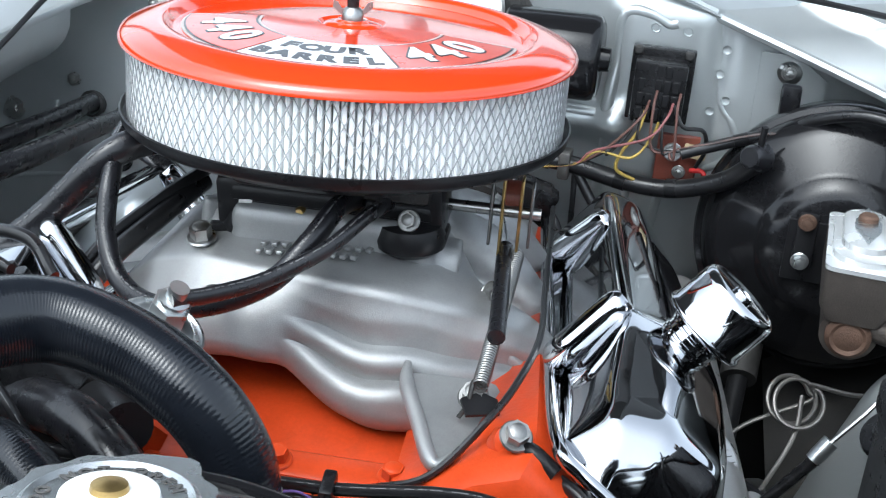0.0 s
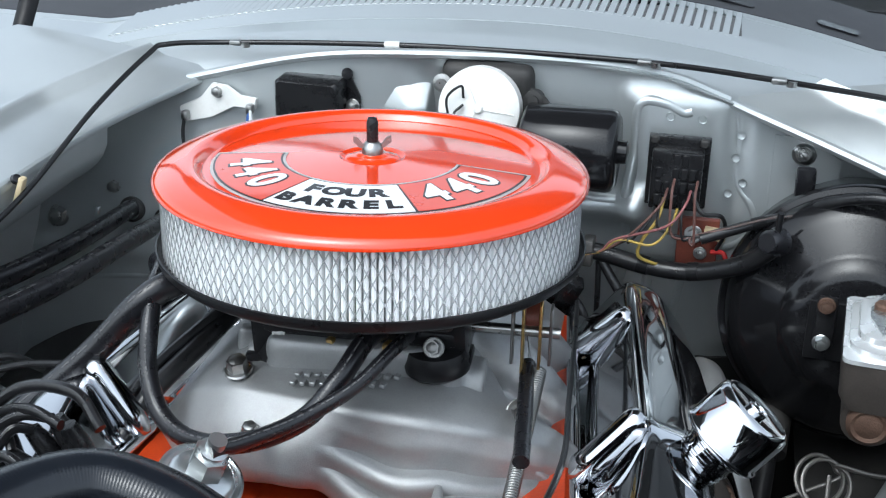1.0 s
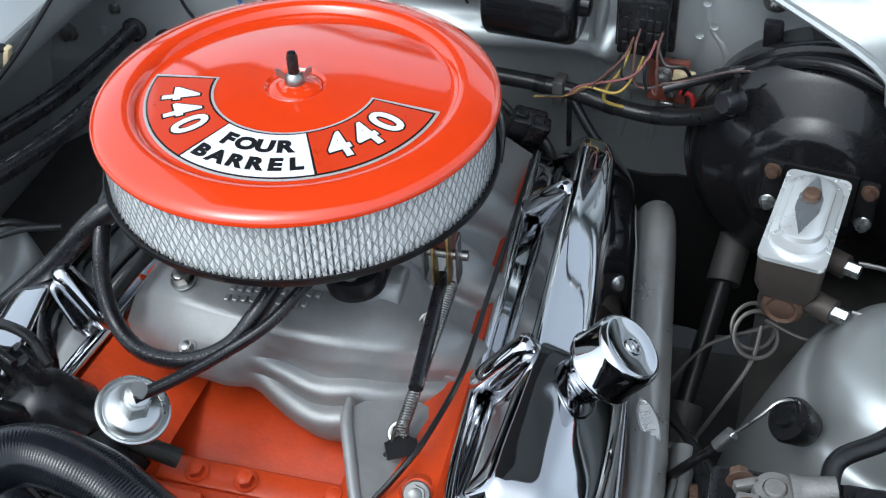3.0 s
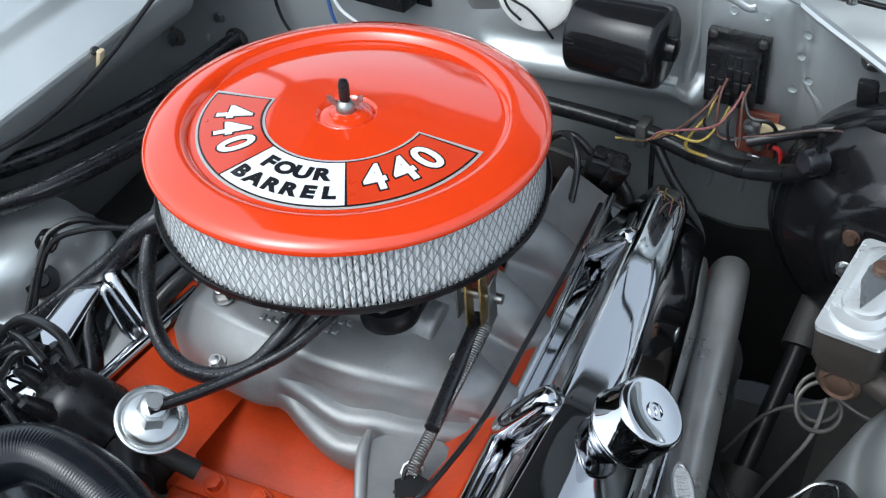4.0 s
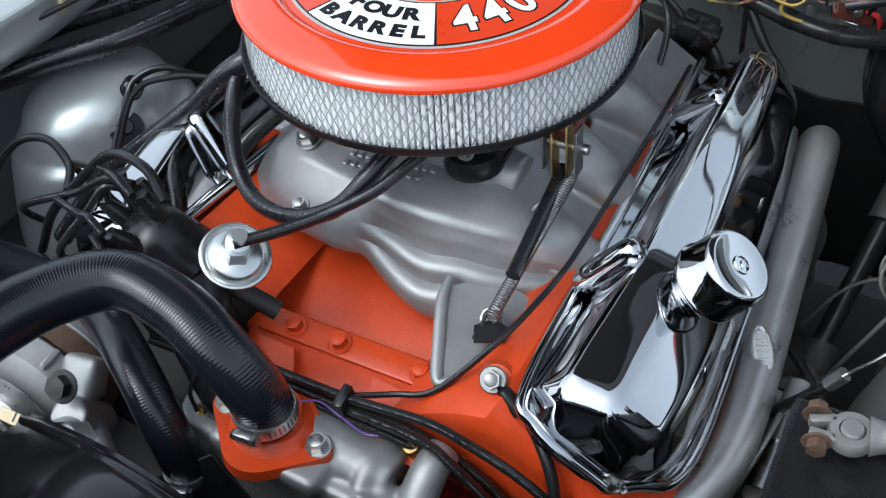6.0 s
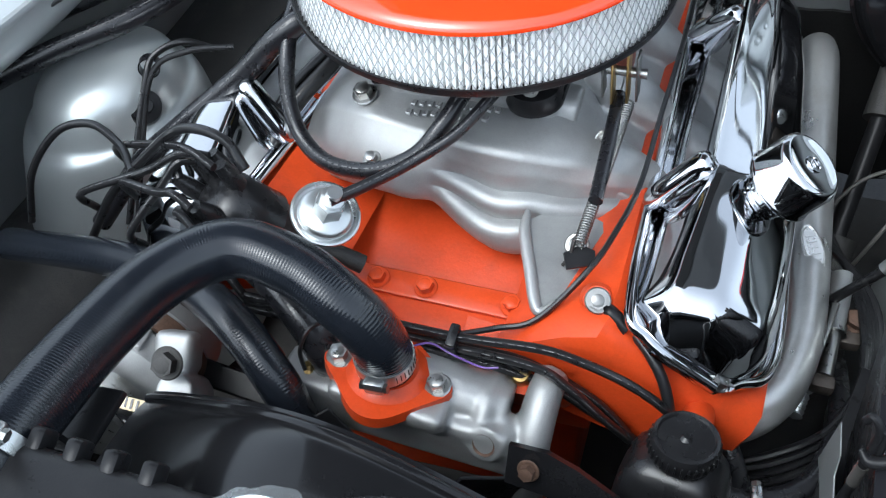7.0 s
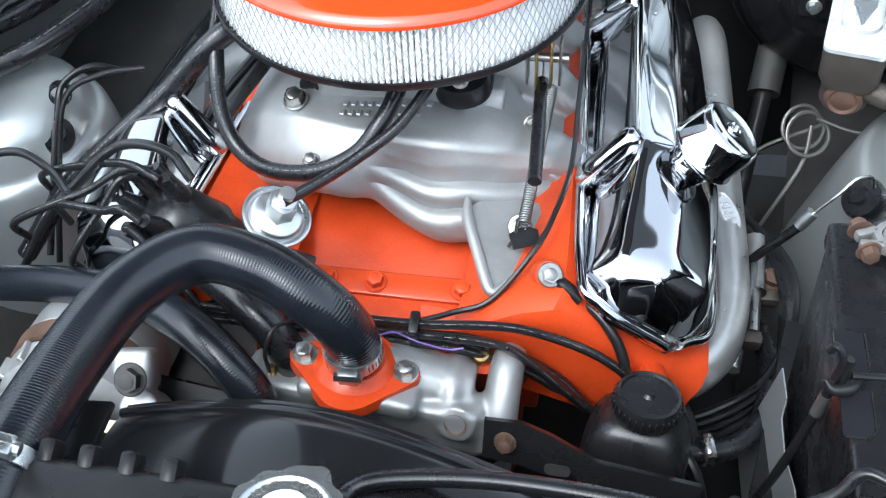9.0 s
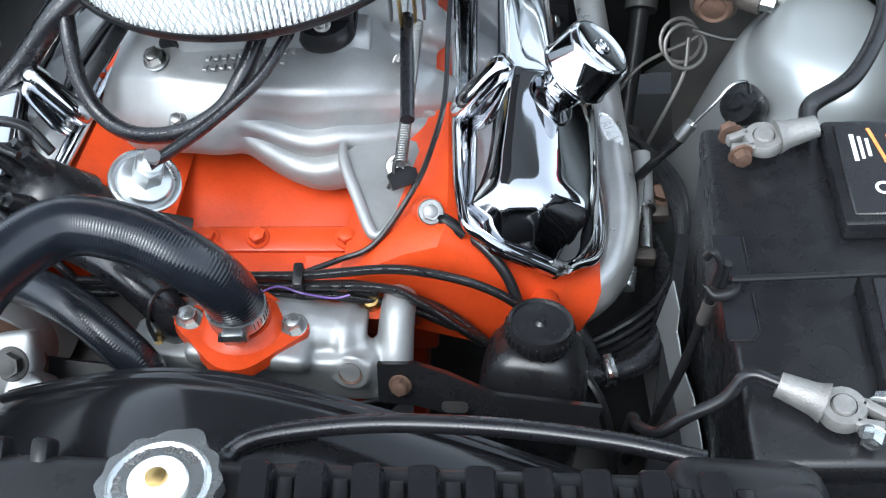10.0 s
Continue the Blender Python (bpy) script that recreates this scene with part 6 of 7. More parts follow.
for k in range(3):
    part("spring_coil", lathe([(0.020 - 0.0015 * k, 0.006 * k), (0.023 - 0.0015 * k, 0.003 + 0.006 * k), (0.020 - 0.0015 * k, 0.006 + 0.006 * k)], 28, frame_on((-0.118, -0.432, 0.742), (0.1, -0.6, 0.8))), M_STEEL, alt)
belt = thing("drive_belt", "black rubber drive belt from the alternator pulley", "belt", (-0.1, -0.46, 0.66))
part("belt_strand", tube([(-0.175, -0.455, 0.735), (-0.02, -0.445, 0.70), (0.08, -0.44, 0.66)], 0.006, 8, 4), M_RUBBER, belt)
tagp = thing("paper_tag", "small yellowed printed tag on the bracket", "tag", (-0.155, -0.452, 0.755))
part("tag", box((0.040, 0.010, 0.002), pose(-0.155, -0.448, 0.762, 30, 0, 6), 0.0004, 1), M_TAN, tagp)
for k in range(5):
    part("printed_bar", box((0.0018, 0.008, 0.0004), pose(-0.165 + 0.005 * k, -0.448, 0.7634, 30, 0, 6)), M_INK, tagp)

# ---------------------------------------------------------------- heater hoses, washer hose
hose_thing("heater_hose", "black rubber heater hose from the firewall", "hose", [(-0.513, 0.392, 0.765), (-0.505, 0.34, 0.775), (-0.490, 0.26, 0.788), (-0.482, 0.15, 0.80), (-0.515, 0.03, 0.800), (-0.585, -0.07, 0.792), (-0.635, -0.16, 0.77), (-0.64, -0.35, 0.75)], 0.0135, M_RUBBER, 18, "heater hoses", True)
hose_thing("heater_hose", "black rubber heater hose below its pair", "hose", [(-0.455, 0.392, 0.752), (-0.447, 0.33, 0.765), (-0.430, 0.22, 0.787), (-0.422, 0.09, 0.80), (-0.455, -0.045, 0.803), (-0.53, -0.135, 0.793), (-0.60, -0.22, 0.77), (-0.62, -0.40, 0.75)], 0.0135, M_RUBBER, 18, "heater hoses", True)
for x, z in ((-0.513, 0.765), (-0.455, 0.752)):
    g = thing("hose_grommet", "dark hose stub and collar on the firewall", "grommet", (x, 0.385, z), "hose grommets")
    part("collar", lathe([(0.0142, -0.004), (0.018, -0.002), (0.018, 0.006), (0.0142, 0.009)], 28, frame_on((x, 0.378, z), (0.02, -1, 0.12))), M_DARKMETAL, g)
wh = hose_thing("washer_hose", "thin black washer hose along cowl and fender", "hose", [(0.62, 0.36, 0.985), (0.345, 0.352, 1.008), (0.195, 0.386, 1.008), (-0.085, 0.380, 1.010), (-0.341, 0.378, 1.004), (-0.425, 0.345, 1.006), (-0.440, 0.320, 0.998), (-0.455, 0.22, 0.955), (-0.462, 0.092, 0.896), (-0.472, 0.0, 0.868), (-0.486, -0.09, 0.862), (-0.55, -0.2, 0.84)], 0.0034, M_WIRE, 10)
part("joint_sleeve", tube([(-0.128, 0.3795, 1.0092), (-0.108, 0.3797, 1.0098)], 0.0044, 12, 2), M_WHITEPAINT, wh, "pale joint sleeve")
for p in ((0.345, 0.352, 1.008), (0.195, 0.386, 1.008), (-0.341, 0.378, 1.004)):
    c = thing("hose_clip", "small steel clip on the cowl edge", "hose clip", p, "cowl hose clips")
    part("band", box((0.016, 0.012, 0.007), pose(*p), 0.002, 2), M_STEEL, c)
    part("ear", lathe([(0, 0.003), (0.006, 0.003), (0.006, -0.003), (0, -0.003)], 16, pose(p[0] + 0.013, p[1], p[2] - 0.002)), M_STEEL, c)
for p in ((-0.468, 0.090, 0.898), (-0.492, -0.091, 0.864)):
    c = thing("hose_clip", "tan plastic hose clip pushed into the fender lip", "hose clip", p, "fender hose clips")
    part("strap", box((0.007, 0.010, 0.034), pose(p[0], p[1], p[2], 0, 20, 0), 0.002, 2), M_TAN, c)
    part("push_pin", lathe([(0, 0.004), (0.005, 0.003), (0.006, -0.002), (0, -0.002)], 16, frame_on((p[0] - 0.002, p[1] - 0.002, p[2] + 0.014), (0.8, -0.3, 0.5))), M_INK, c)

# ---------------------------------------------------------------- firewall equipment
wm = thing("wiper_motor", "black wiper motor with a white round gear cover", "wiper motor", (0.06, 0.38, 0.92), hub=(0.08, 0.335, 0.93))
WL, WR = V((0.058, 0.340, 0.912)), V((0.168, 0.342, 0.913))
wmm = frame_on(WL, WR - WL)
wlen = (WR - WL).length
part("motor_can", lathe([(0, 0), (0.040, 0), (0.0465, 0.003), (0.0480, 0.006), (0.0480, wlen - 0.010), (0.046, wlen - 0.004), (0.040, wlen), (0.014, wlen), (0.013, wlen + 0.010), (0.0, wlen + 0.012)], 48, wmm), M_GLOSSBLACK, wm)
gm = frame_on((0.004, 0.352, 0.946), (0.03, -1, 0.16))
gc = part("gear_cover", lathe([(0, 0.0185), (0.044, 0.0185), (0.048, 0.016), (0.049, 0.0), (0, 0.0)], 48, gm), M_WHITEPAINT, wm, "white painted round gear cover")
for a in (25, 145, 265):
    part("pressed_line", box((0.002, 0.036, 0.0012), gm @ pose(0, 0, 0.019, 0, 0, a) @ Matrix.Translation((0, 0.024, 0)), 0.0004, 1), M_WHITEPAINT, gc)
part("centre_boss", lathe([(0, 0.024), (0.004, 0.023), (0.006, 0.019)], 16, gm), M_WHITEPAINT, gc)
part("lead", tube([gm @ V((-0.018, 0.012, 0.021)), gm @ V((-0.020, 0.026, 0.028)), gm @ V((-0.036, 0.010, 0.028)), gm @ V((-0.028, -0.02, 0.026)), gm @ V((-0.01, -0.035, 0.024))], 0.0016, 8), M_WIRE, gc)
part("lead", tube([gm @ V((-0.018, 0.004, 0.021)), gm @ V((-0.026, -0.008, 0.027)), gm @ V((0.0, -0.018, 0.028)), gm @ V((0.02, -0.035, 0.026)), gm @ V((0.03, -0.05, 0.02))], 0.0016, 8), M_WIRE, gc)
part("gear_case", box((0.11, 0.03, 0.095), pose(0.006, 0.378, 0.948, 8, 0, 0), 0.012, 3), M_DARKMETAL, wm)
part("mount_arm", plate([(-0.01, -0.012), (0.055, -0.020), (0.060, 0.0), (0.012, 0.014), (-0.008, 0.012)], 0.004, pose(0.060, 0.362, 0.958, 82, 0, 0) @ pose(0, 0, 0, 0, 0, -35), 0.001, 1), M_DARKMETAL, wm)
for x, z in ((-0.046, 0.968), (0.064, 0.958)):
    part("mount_bushing", lathe([(0, 0.016), (0.006, 0.016), (0.006, 0.012), (0.011, 0.011), (0.012, 0.0), (0, 0.0)], 20, frame_on((x, 0.368, z), (0, -1, 0.1))), M_DARKMETAL if x > 0 else M_STEEL, wm)
rl = thing("voltage_regulator", "black sheet-metal regulator box screwed to the firewall", "relay box", (-0.225, 0.372, 0.90), hub=(-0.225, 0.36, 0.93))
RM = Matrix(((1, 0, 0, -0.228), (0, 0, 1, 0.378), (0, 1, 0, 0.925), (0, 0, 0, 1)))
bm = loft([[RM @ V((x * k, y * k, z)) for x, y in rounded(0.088, 0.090, 0.006, 3)] for k, z in ((1.0, 0.0), (0.97, -0.034), (0.90, -0.038))])
part("cover", bm, M_PLASTIC, rl)
part("mount_ear", plate([(0.030, -0.045), (0.062, -0.045), (0.062, 0.020), (0.050, 0.045), (0.030, 0.045)], 0.003, RM @ Matrix.Translation((0, 0, -0.003)), 0.001, 1), M_PLASTIC, rl)
bolt(RM @ V((0.052, 0.008, -0.004)), (0, -1, 0.1), 0.006, M_STEEL, rl)
part("firewall_plug", lathe([(0, 0.004), (0.007, 0.003), (0.008, 0.0)], 20, frame_on((-0.183, 0.374, 0.975), (0, -1, 0.05))), M_INK, rl)
rs = thing("ballast_resistor", "white ceramic ballast resistor on the firewall", "resistor", (-0.36, 0.372, 0.93), hub=(-0.366, 0.36, 0.93))
part("bracket", plate([(-0.055, -0.026), (-0.048, -0.032), (-0.010, -0.022), (0.022, -0.004), (0.052, -0.006), (0.054, 0.008), (0.030, 0.010), (0.012, 0.022), (-0.008, 0.024), (-0.024, 0.004), (-0.056, -0.012)], 0.008, Matrix(((1, 0, 0, -0.366), (0, 0, 1, 0.368), (0, 1, 0, 0.930), (0, 0, 0, 1))) @ Matrix.Translation((0, 0, -0.006)), 0.002, 1), M_WHITEPAINT, rs)
bolt((-0.366, 0.364, 0.944), (0, -1, 0.1), 0.0062, M_STEEL, rs)
for x, z, mt in ((-0.412, 0.908, M_WIRE), (-0.318, 0.926, M_BLUE)):
    part("spade_terminal", box((0.010, 0.012, 0.014), pose(x, 0.357, z), 0.003, 2), M_STEEL, rs)
    part("lead", tube([(x, 0.354, z), (x - 0.002, 0.350, z - 0.03), (x + 0.006, 0.350, z - 0.08), (x + 0.03, 0.352, z - 0.12)], 0.0026, 8), mt, rs)
part("lead", tube([(-0.316, 0.353, 0.926), (-0.313, 0.350, 0.90), (-0.300, 0.348, 0.87), (-0.27, 0.35, 0.85)], 0.0024, 8), M_WHITE, rs)
bolt((-0.640, 0.381, 0.750), (0.1, -1, 0.05), 0.012, M_STEEL, firewall, "bolt", "large washer-headed firewall bolt")
part("stud_tab", box((0.008, 0.006, 0.014), pose(-0.570, 0.374, 0.760, 0, 0, 0), 0.001, 1), M_BODY, firewall)

def firewall_y(x, z):
    """The firewall's face at a height."""
    v = (z - 0.30) / (arc_z(x) - 0.30)
    return firewall_point((x + 1.1) / 2.0, v)[1]


def pressed_bead(path, r):
    """A bead stamped out of the firewall, along points (x, z)."""
    part("pressed_bead", tube([(x, firewall_y(x, z) + 0.35 * r, z) for x, z in path], r, 10, 6), M_BODY, firewall, "", 60)


pressed_bead([(0.180, 0.700), (0.182, 0.78), (0.178, 0.84), (0.184, 0.90), (0.186, 0.945), (0.196, 0.960), (0.222, 0.958), (0.240, 0.950), (0.250, 0.952)], 0.0075)
pressed_bead([(0.300, 0.958), (0.306, 0.93), (0.303, 0.89), (0.310, 0.86), (0.322, 0.845), (0.330, 0.82), (0.318, 0.79), (0.300, 0.775)], 0.0065)
pressed_bead([(0.345, 0.952), (0.343, 0.90), (0.342, 0.84), (0.341, 0.78), (0.340, 0.70)], 0.0050)
bm = bmesh.new()
fold = [bm.verts.new((x, firewall_y(x, z) + dy, z)) for x, z, dy in ((-0.162, 0.932, 0.004), (-0.128, 0.972, 0.004), (-0.070, 0.972, 0.004), (-0.066, 0.872, 0.004), (-0.112, 0.868, 0.004), (-0.096, 0.930, -0.020), (-0.074, 0.935, -0.022))]
for tri in ((0, 5, 1), (1, 5, 6), (1, 6, 2), (2, 6, 3), (3, 6, 5), (3, 5, 4), (4, 5, 0)):
    bm.faces.new([fold[k] for k in tri])
bmesh.ops.recalc_face_normals(bm, faces=bm.faces)
part("pressed_fold", smoothed(bevelled(bm, 0.004, 3, 5), 1), M_BODY, firewall, "", 60)
for x, z in ((-0.635, 0.75), (-0.545, 0.80)):
    bolt((x, firewall_y(x, z) - 0.001, z), (0, -1, 0.05), 0.0075, M_STEEL, firewall, "bolt", "steel bolt with a washer")
pressed_bead([(0.215, 0.66), (0.215, 0.75)], 0.0070)
pressed_bead([(0.255, 0.66), (0.255, 0.745)], 0.0070)
pressed_bead([(0.030, 0.838), (0.10, 0.836), (0.165, 0.834)], 0.0075)
pressed_bead([(-0.66, 0.64), (-0.55, 0.655), (-0.45, 0.66), (-0.36, 0.655)], 0.0070)

# dark fittings behind the engine
rear = thing("rear_wiring_plug", "black moulded wiring plug behind the engine", "connector", (0.115, 0.30, 0.755))
part("shell", box((0.044, 0.030, 0.034), pose(0.115, 0.300, 0.755, 10, 20, 15), 0.005, 2), M_PLASTIC, rear)
part("collar", box((0.026, 0.022, 0.040), pose(0.128, 0.296, 0.748, 10, 20, 15), 0.004, 2), M_PLASTIC, rear)
part("latch", box((0.016, 0.010, 0.010), pose(0.110, 0.292, 0.775, 10, 20, 15), 0.002, 1), M_SATIN, rear)
for pts, r_ in (([(0.13, 0.300, 0.745), (0.150, 0.290, 0.725), (0.165, 0.275, 0.69), (0.17, 0.26, 0.64)], 0.0055), ([(0.098, 0.302, 0.765), (0.070, 0.305, 0.785), (0.040, 0.310, 0.770), (0.02, 0.31, 0.72)], 0.0045),
                ([(0.155, 0.345, 0.775), (0.190, 0.325, 0.735), (0.225, 0.310, 0.70), (0.25, 0.29, 0.64)], 0.0060), ([(0.060, 0.300, 0.790), (0.085, 0.275, 0.800), (0.100, 0.250, 0.785), (0.105, 0.22, 0.75)], 0.0040)):
    hose_thing("rear_wire", "black wire behind the air cleaner", "wire", pts, r_, M_WIRE, 10, "rear wires")
bell = thing("transmission_bell", "dirty dark transmission housing behind the engine", "transmission", (0.0, 0.40, 0.45))
BELL = frame_on((0.02, 0.268, 0.58), (-0.1, 1, -0.15))
part("housing", lathe([(0.0, 0.010), (0.165, 0.010), (0.160, 0.05), (0.13, 0.12), (0, 0.12)], 40, BELL), M_DARKMETAL, bell)
part("mating_flange", lathe([(0.15, 0.0), (0.185, 0.0), (0.188, 0.004), (0.185, 0.012), (0.15, 0.012)], 40, BELL), M_DARKMETAL, bell)
for a in (35, 65, 115, 145):
    bolt(BELL @ V((0.176 * math.cos(radians(a)), 0.176 * math.sin(radians(a)), 0.0)), (0.1, -1, 0.15), 0.008, M_DARKMETAL, bell)

# bulkhead connector with its loom
bc = thing("bulkhead_connector", "black plastic bulkhead connector with a fan of wires", "connector", (0.237, 0.382, 0.89), hub=(0.237, 0.36, 0.88))
part("frame", box((0.070, 0.012, 0.086), pose(0.236, 0.372, 0.884, 4, 0, 3), 0.002, 2), M_PLASTIC, bc)
part("core", box((0.058, 0.026, 0.072), pose(0.236, 0.360, 0.880, 4, 0, 3), 0.003, 2), M_PLASTIC, bc)
for r_ in range(4):
    for c_ in range(5):
        if (r_ + c_) % 4 != 3:
            part("cavity", box((0.0080, 0.006, 0.014), pose(0.217 + 0.0095 * c_, 0.3475, 0.856 + 0.0165 * r_, 4, 0, 3), 0.001, 1), M_SATIN, bc)
for x in (0.208, 0.264):
    part("latch", box((0.010, 0.008, 0.010), pose(x, 0.364, 0.922), 0.002, 1), M_DARKMETAL, bc)
wire_cols = (M_WIRE, M_WIRE, M_BROWNWIRE, M_BROWNWIRE, M_YELLOW, M_WIRE, M_PINKWIRE, M_BROWNWIRE)
for k in range(8):
    x = 0.216 + 0.0065 * k
    z = 0.848 + 0.012 * (k % 4)
    if k % 2 == 0:
        pts = [(x, 0.342, z), (x - 0.004, 0.322, z - 0.012), (x - 0.022, 0.312, z - 0.035), (0.190 - 0.002 * k, 0.310, 0.815), (0.160, 0.312, 0.796), (0.120, 0.312, 0.786)]
    else:
        pts = [(x, 0.342, z), (x, 0.322, z - 0.014), (x + 0.004, 0.318, 0.832 - 0.002 * k), (0.262, 0.322, 0.824), (0.300, 0.330, 0.836), (0.350, 0.340, 0.852), (0.40, 0.335, 0.862)]
    part("wire", tube(pts, 0.0016, 8), wire_cols[k], bc)
part("wire", tube([(0.226, 0.342, 0.86), (0.222, 0.322, 0.84), (0.208, 0.318, 0.815), (0.205, 0.318, 0.795), (0.225, 0.330, 0.782), (0.232, 0.345, 0.775)], 0.0021, 8), M_YELLOW, bc, "yellow wire")
part("wire", tube([(0.256, 0.342, 0.87), (0.270, 0.328, 0.852), (0.292, 0.330, 0.850), (0.298, 0.345, 0.825), (0.290, 0.352, 0.80)], 0.0024, 8), M_WIRE, bc)
harness = hose_thing("engine_harness", "thick taped black wiring harness across the firewall", "wiring harness", [(0.01, 0.345, 0.79), (0.085, 0.348, 0.784), (0.152, 0.345, 0.780), (0.210, 0.335, 0.774), (0.268, 0.322, 0.779), (0.320, 0.300, 0.808), (0.348, 0.280, 0.842)], 0.0105, M_WIRE, 14)
branch = hose_thing("engine_harness", "black wiring harness branch towards the booster", "wiring harness", [(0.27, 0.318, 0.824), (0.33, 0.332, 0.845), (0.375, 0.335, 0.862), (0.42, 0.31, 0.895), (0.47, 0.29, 0.905), (0.54, 0.27, 0.88), (0.60, 0.26, 0.84)], 0.0065, M_WIRE, 12)
for pts, r_ in (([(0.110, 0.3470, 0.7825), (0.125, 0.3462, 0.7815)], 0.0113), ([(0.203, 0.3365, 0.7748), (0.216, 0.3338, 0.7738)], 0.0113), ([(0.262, 0.3235, 0.7780), (0.274, 0.3205, 0.7815)], 0.0113)):
    part("tape_wrap", tube(pts, r_, 14, 2), M_SATIN, harness, "black tape wrap")
part("tape_wrap", tube([(0.325, 0.331, 0.8435), (0.340, 0.333, 0.849)], 0.0072, 12, 2), M_SATIN, branch, "black tape wrap")
hc = thing("harness_clip", "grey metal strap clip holding the harness", "clip", (0.142, 0.3455, 0.78))
part("strap", box((0.014, 0.026, 0.034), pose(0.142, 0.3455, 0.780, 0, 0, 0), 0.003, 2), M_WIREGREY, hc)
part("tail", tube([(0.155, 0.345, 0.768), (0.157, 0.340, 0.735), (0.158, 0.34, 0.70)], 0.0035, 8), M_WIRE, hc)
br = thing("wiper_relay", "brown phenolic terminal block with brass and tan pieces", "terminal block", (0.27, 0.38, 0.79), hub=(0.267, 0.365, 0.795))
part("base", box((0.048, 0.008, 0.062), pose(0.267, 0.372, 0.795, 4, 0, 3), 0.001, 1), M_BROWNRED, br)
bolt((0.262, 0.366, 0.806), (0, -1, 0.1), 0.007, M_STEEL, br)
bolt((0.272, 0.366, 0.783), (0, -1, 0.1), 0.005, M_STEEL, br)
part("tan_block", box((0.026, 0.012, 0.014), pose(0.287, 0.362, 0.811, 0, 5, 0), 0.002, 2), M_TAN, br)
part("red_lead", tube([(0.285, 0.362, 0.788), (0.300, 0.355, 0.79), (0.305, 0.352, 0.77)], 0.003, 8), M_RED, br)
part("steel_clip", box((0.016, 0.006, 0.010), pose(0.270, 0.362, 0.766), 0.001, 1), M_STEEL, br)
for x, z in ((0.225, 0.945), (0.262, 0.945), (0.307, 0.930), (0.302, 0.901), (0.312, 0.870), (0.296, 0.855)):
    part("dimple", lathe([(0.0052, 0.002), (0.0045, 0.0005), (0.0, -0.001)], 16, frame_on((x, 0.3875 if x < 0.29 else 0.389, z), (0, -1, 0.05))), M_BODY, firewall)
part("washer_plate", lathe([(0, 0.004), (0.010, 0.004), (0.0125, 0.002), (0.014, 0.0)], 24, frame_on((0.378, 0.386, 0.915), (0, -1, 0.1))), M_STEEL, firewall)
bolt((0.378, 0.382, 0.9155), (0, -1, 0.1), 0.0052, M_STEEL, firewall)
part("hose_strap", box((0.022, 0.010, 0.040), pose(0.380, 0.360, 0.890, 8, 0, 0), 0.004, 2), M_RUBBER, firewall)
part("stiffener", plate([(-0.03, -0.10), (0.04, -0.10), (0.045, 0.03), (0.010, 0.055), (-0.03, 0.055)], 0.004, Matrix(((1, 0, 0, 0.375), (0, 0, 1, 0.396), (0, 1, 0, 0.880), (0, 0, 0, 1))) @ Matrix.Translation((0, 0, -0.010)), 0.001, 1), M_BODY, firewall)

# brake booster and master cylinder
bo = thing("brake_booster", "gloss black round brake booster on the firewall", "brake booster", (0.45, 0.38, 0.70), hub=(0.45, 0.28, 0.8))
BM_ = frame_on((0.446, 0.385, 0.752), (-0.02, -1, 0.10))
part("shell", lathe([(0.0, 0.135), (0.058, 0.135), (0.070, 0.131), (0.078, 0.122), (0.083, 0.118), (0.115, 0.108), (0.130, 0.094), (0.137, 0.084), (0.1375, 0.080), (0.143, 0.078), (0.145, 0.074), (0.145, 0.068), (0.142, 0.066), (0.140, 0.02), (0.10, 0.0), (0, 0)], 72, BM_), M_GLOSSBLACK, bo)
part("vacuum_check_valve", lathe([(0, 0.022), (0.010, 0.022), (0.013, 0.018), (0.013, 0.006), (0.016, 0.0), (0, 0)], 24, frame_on((0.354, 0.275, 0.848), (-0.5, -0.8, 0.2))), M_RUBBER, bo)
part("valve_nipple", tube([(0.352, 0.272, 0.855), (0.353, 0.270, 0.882)], 0.0035, 10), M_SATIN, bo)
part("mounting_plate", plate([(-0.050, -0.030), (0.050, -0.030), (0.050, 0.032), (-0.050, 0.032)], 0.006, BM_ @ pose(0, 0.0, 0.134, 0, 0, 90) @ pose(0, 0, 0, 0, 0, -90), 0.006, 2), M_SATIN, bo)
mc = thing("master_cylinder", "iron brake master cylinder with a bright zinc lid", "master cylinder", (0.437, 0.14, 0.76), hub=(0.441, 0.14, 0.82))
MM = pose(0.441, 0.140, 0.835, 0, 0, -3)
lidp = plate(rounded(0.061, 0.134, 0.008, 4), 0.004, MM @ Matrix.Translation((0, 0, -0.006)), 0.0012, 2)
part("lid", lidp, M_LIDZINC, mc, "bright zinc-plated lid")
part("lid_dome", loft([[MM @ V((x, y, z)) for x, y in rounded(w, l, w / 2 - 0.001, 8)] for w, l, z in ((0.054, 0.118, -0.002), (0.052, 0.116, 0.003), (0.040, 0.096, 0.006), (0.038, 0.094, 0.011), (0.030, 0.084, 0.0135))]), M_LIDZINC, mc)
part("bail_diamond", plate([(0, -0.045), (0.011, -0.010), (0.011, 0.010), (0, 0.045), (-0.011, 0.010), (-0.011, -0.010)], 0.0015, MM @ Matrix.Translation((0, 0.0, 0.0132)), 0.0005, 1), M_ZINC, mc)
part("lid_bolt", lathe([(0.0085, 0.014), (0.0085, 0.018), (0.0065, 0.020), (0, 0.020)], 20, MM @ Matrix.Translation((0, 0.012, 0))), M_RUST, mc)
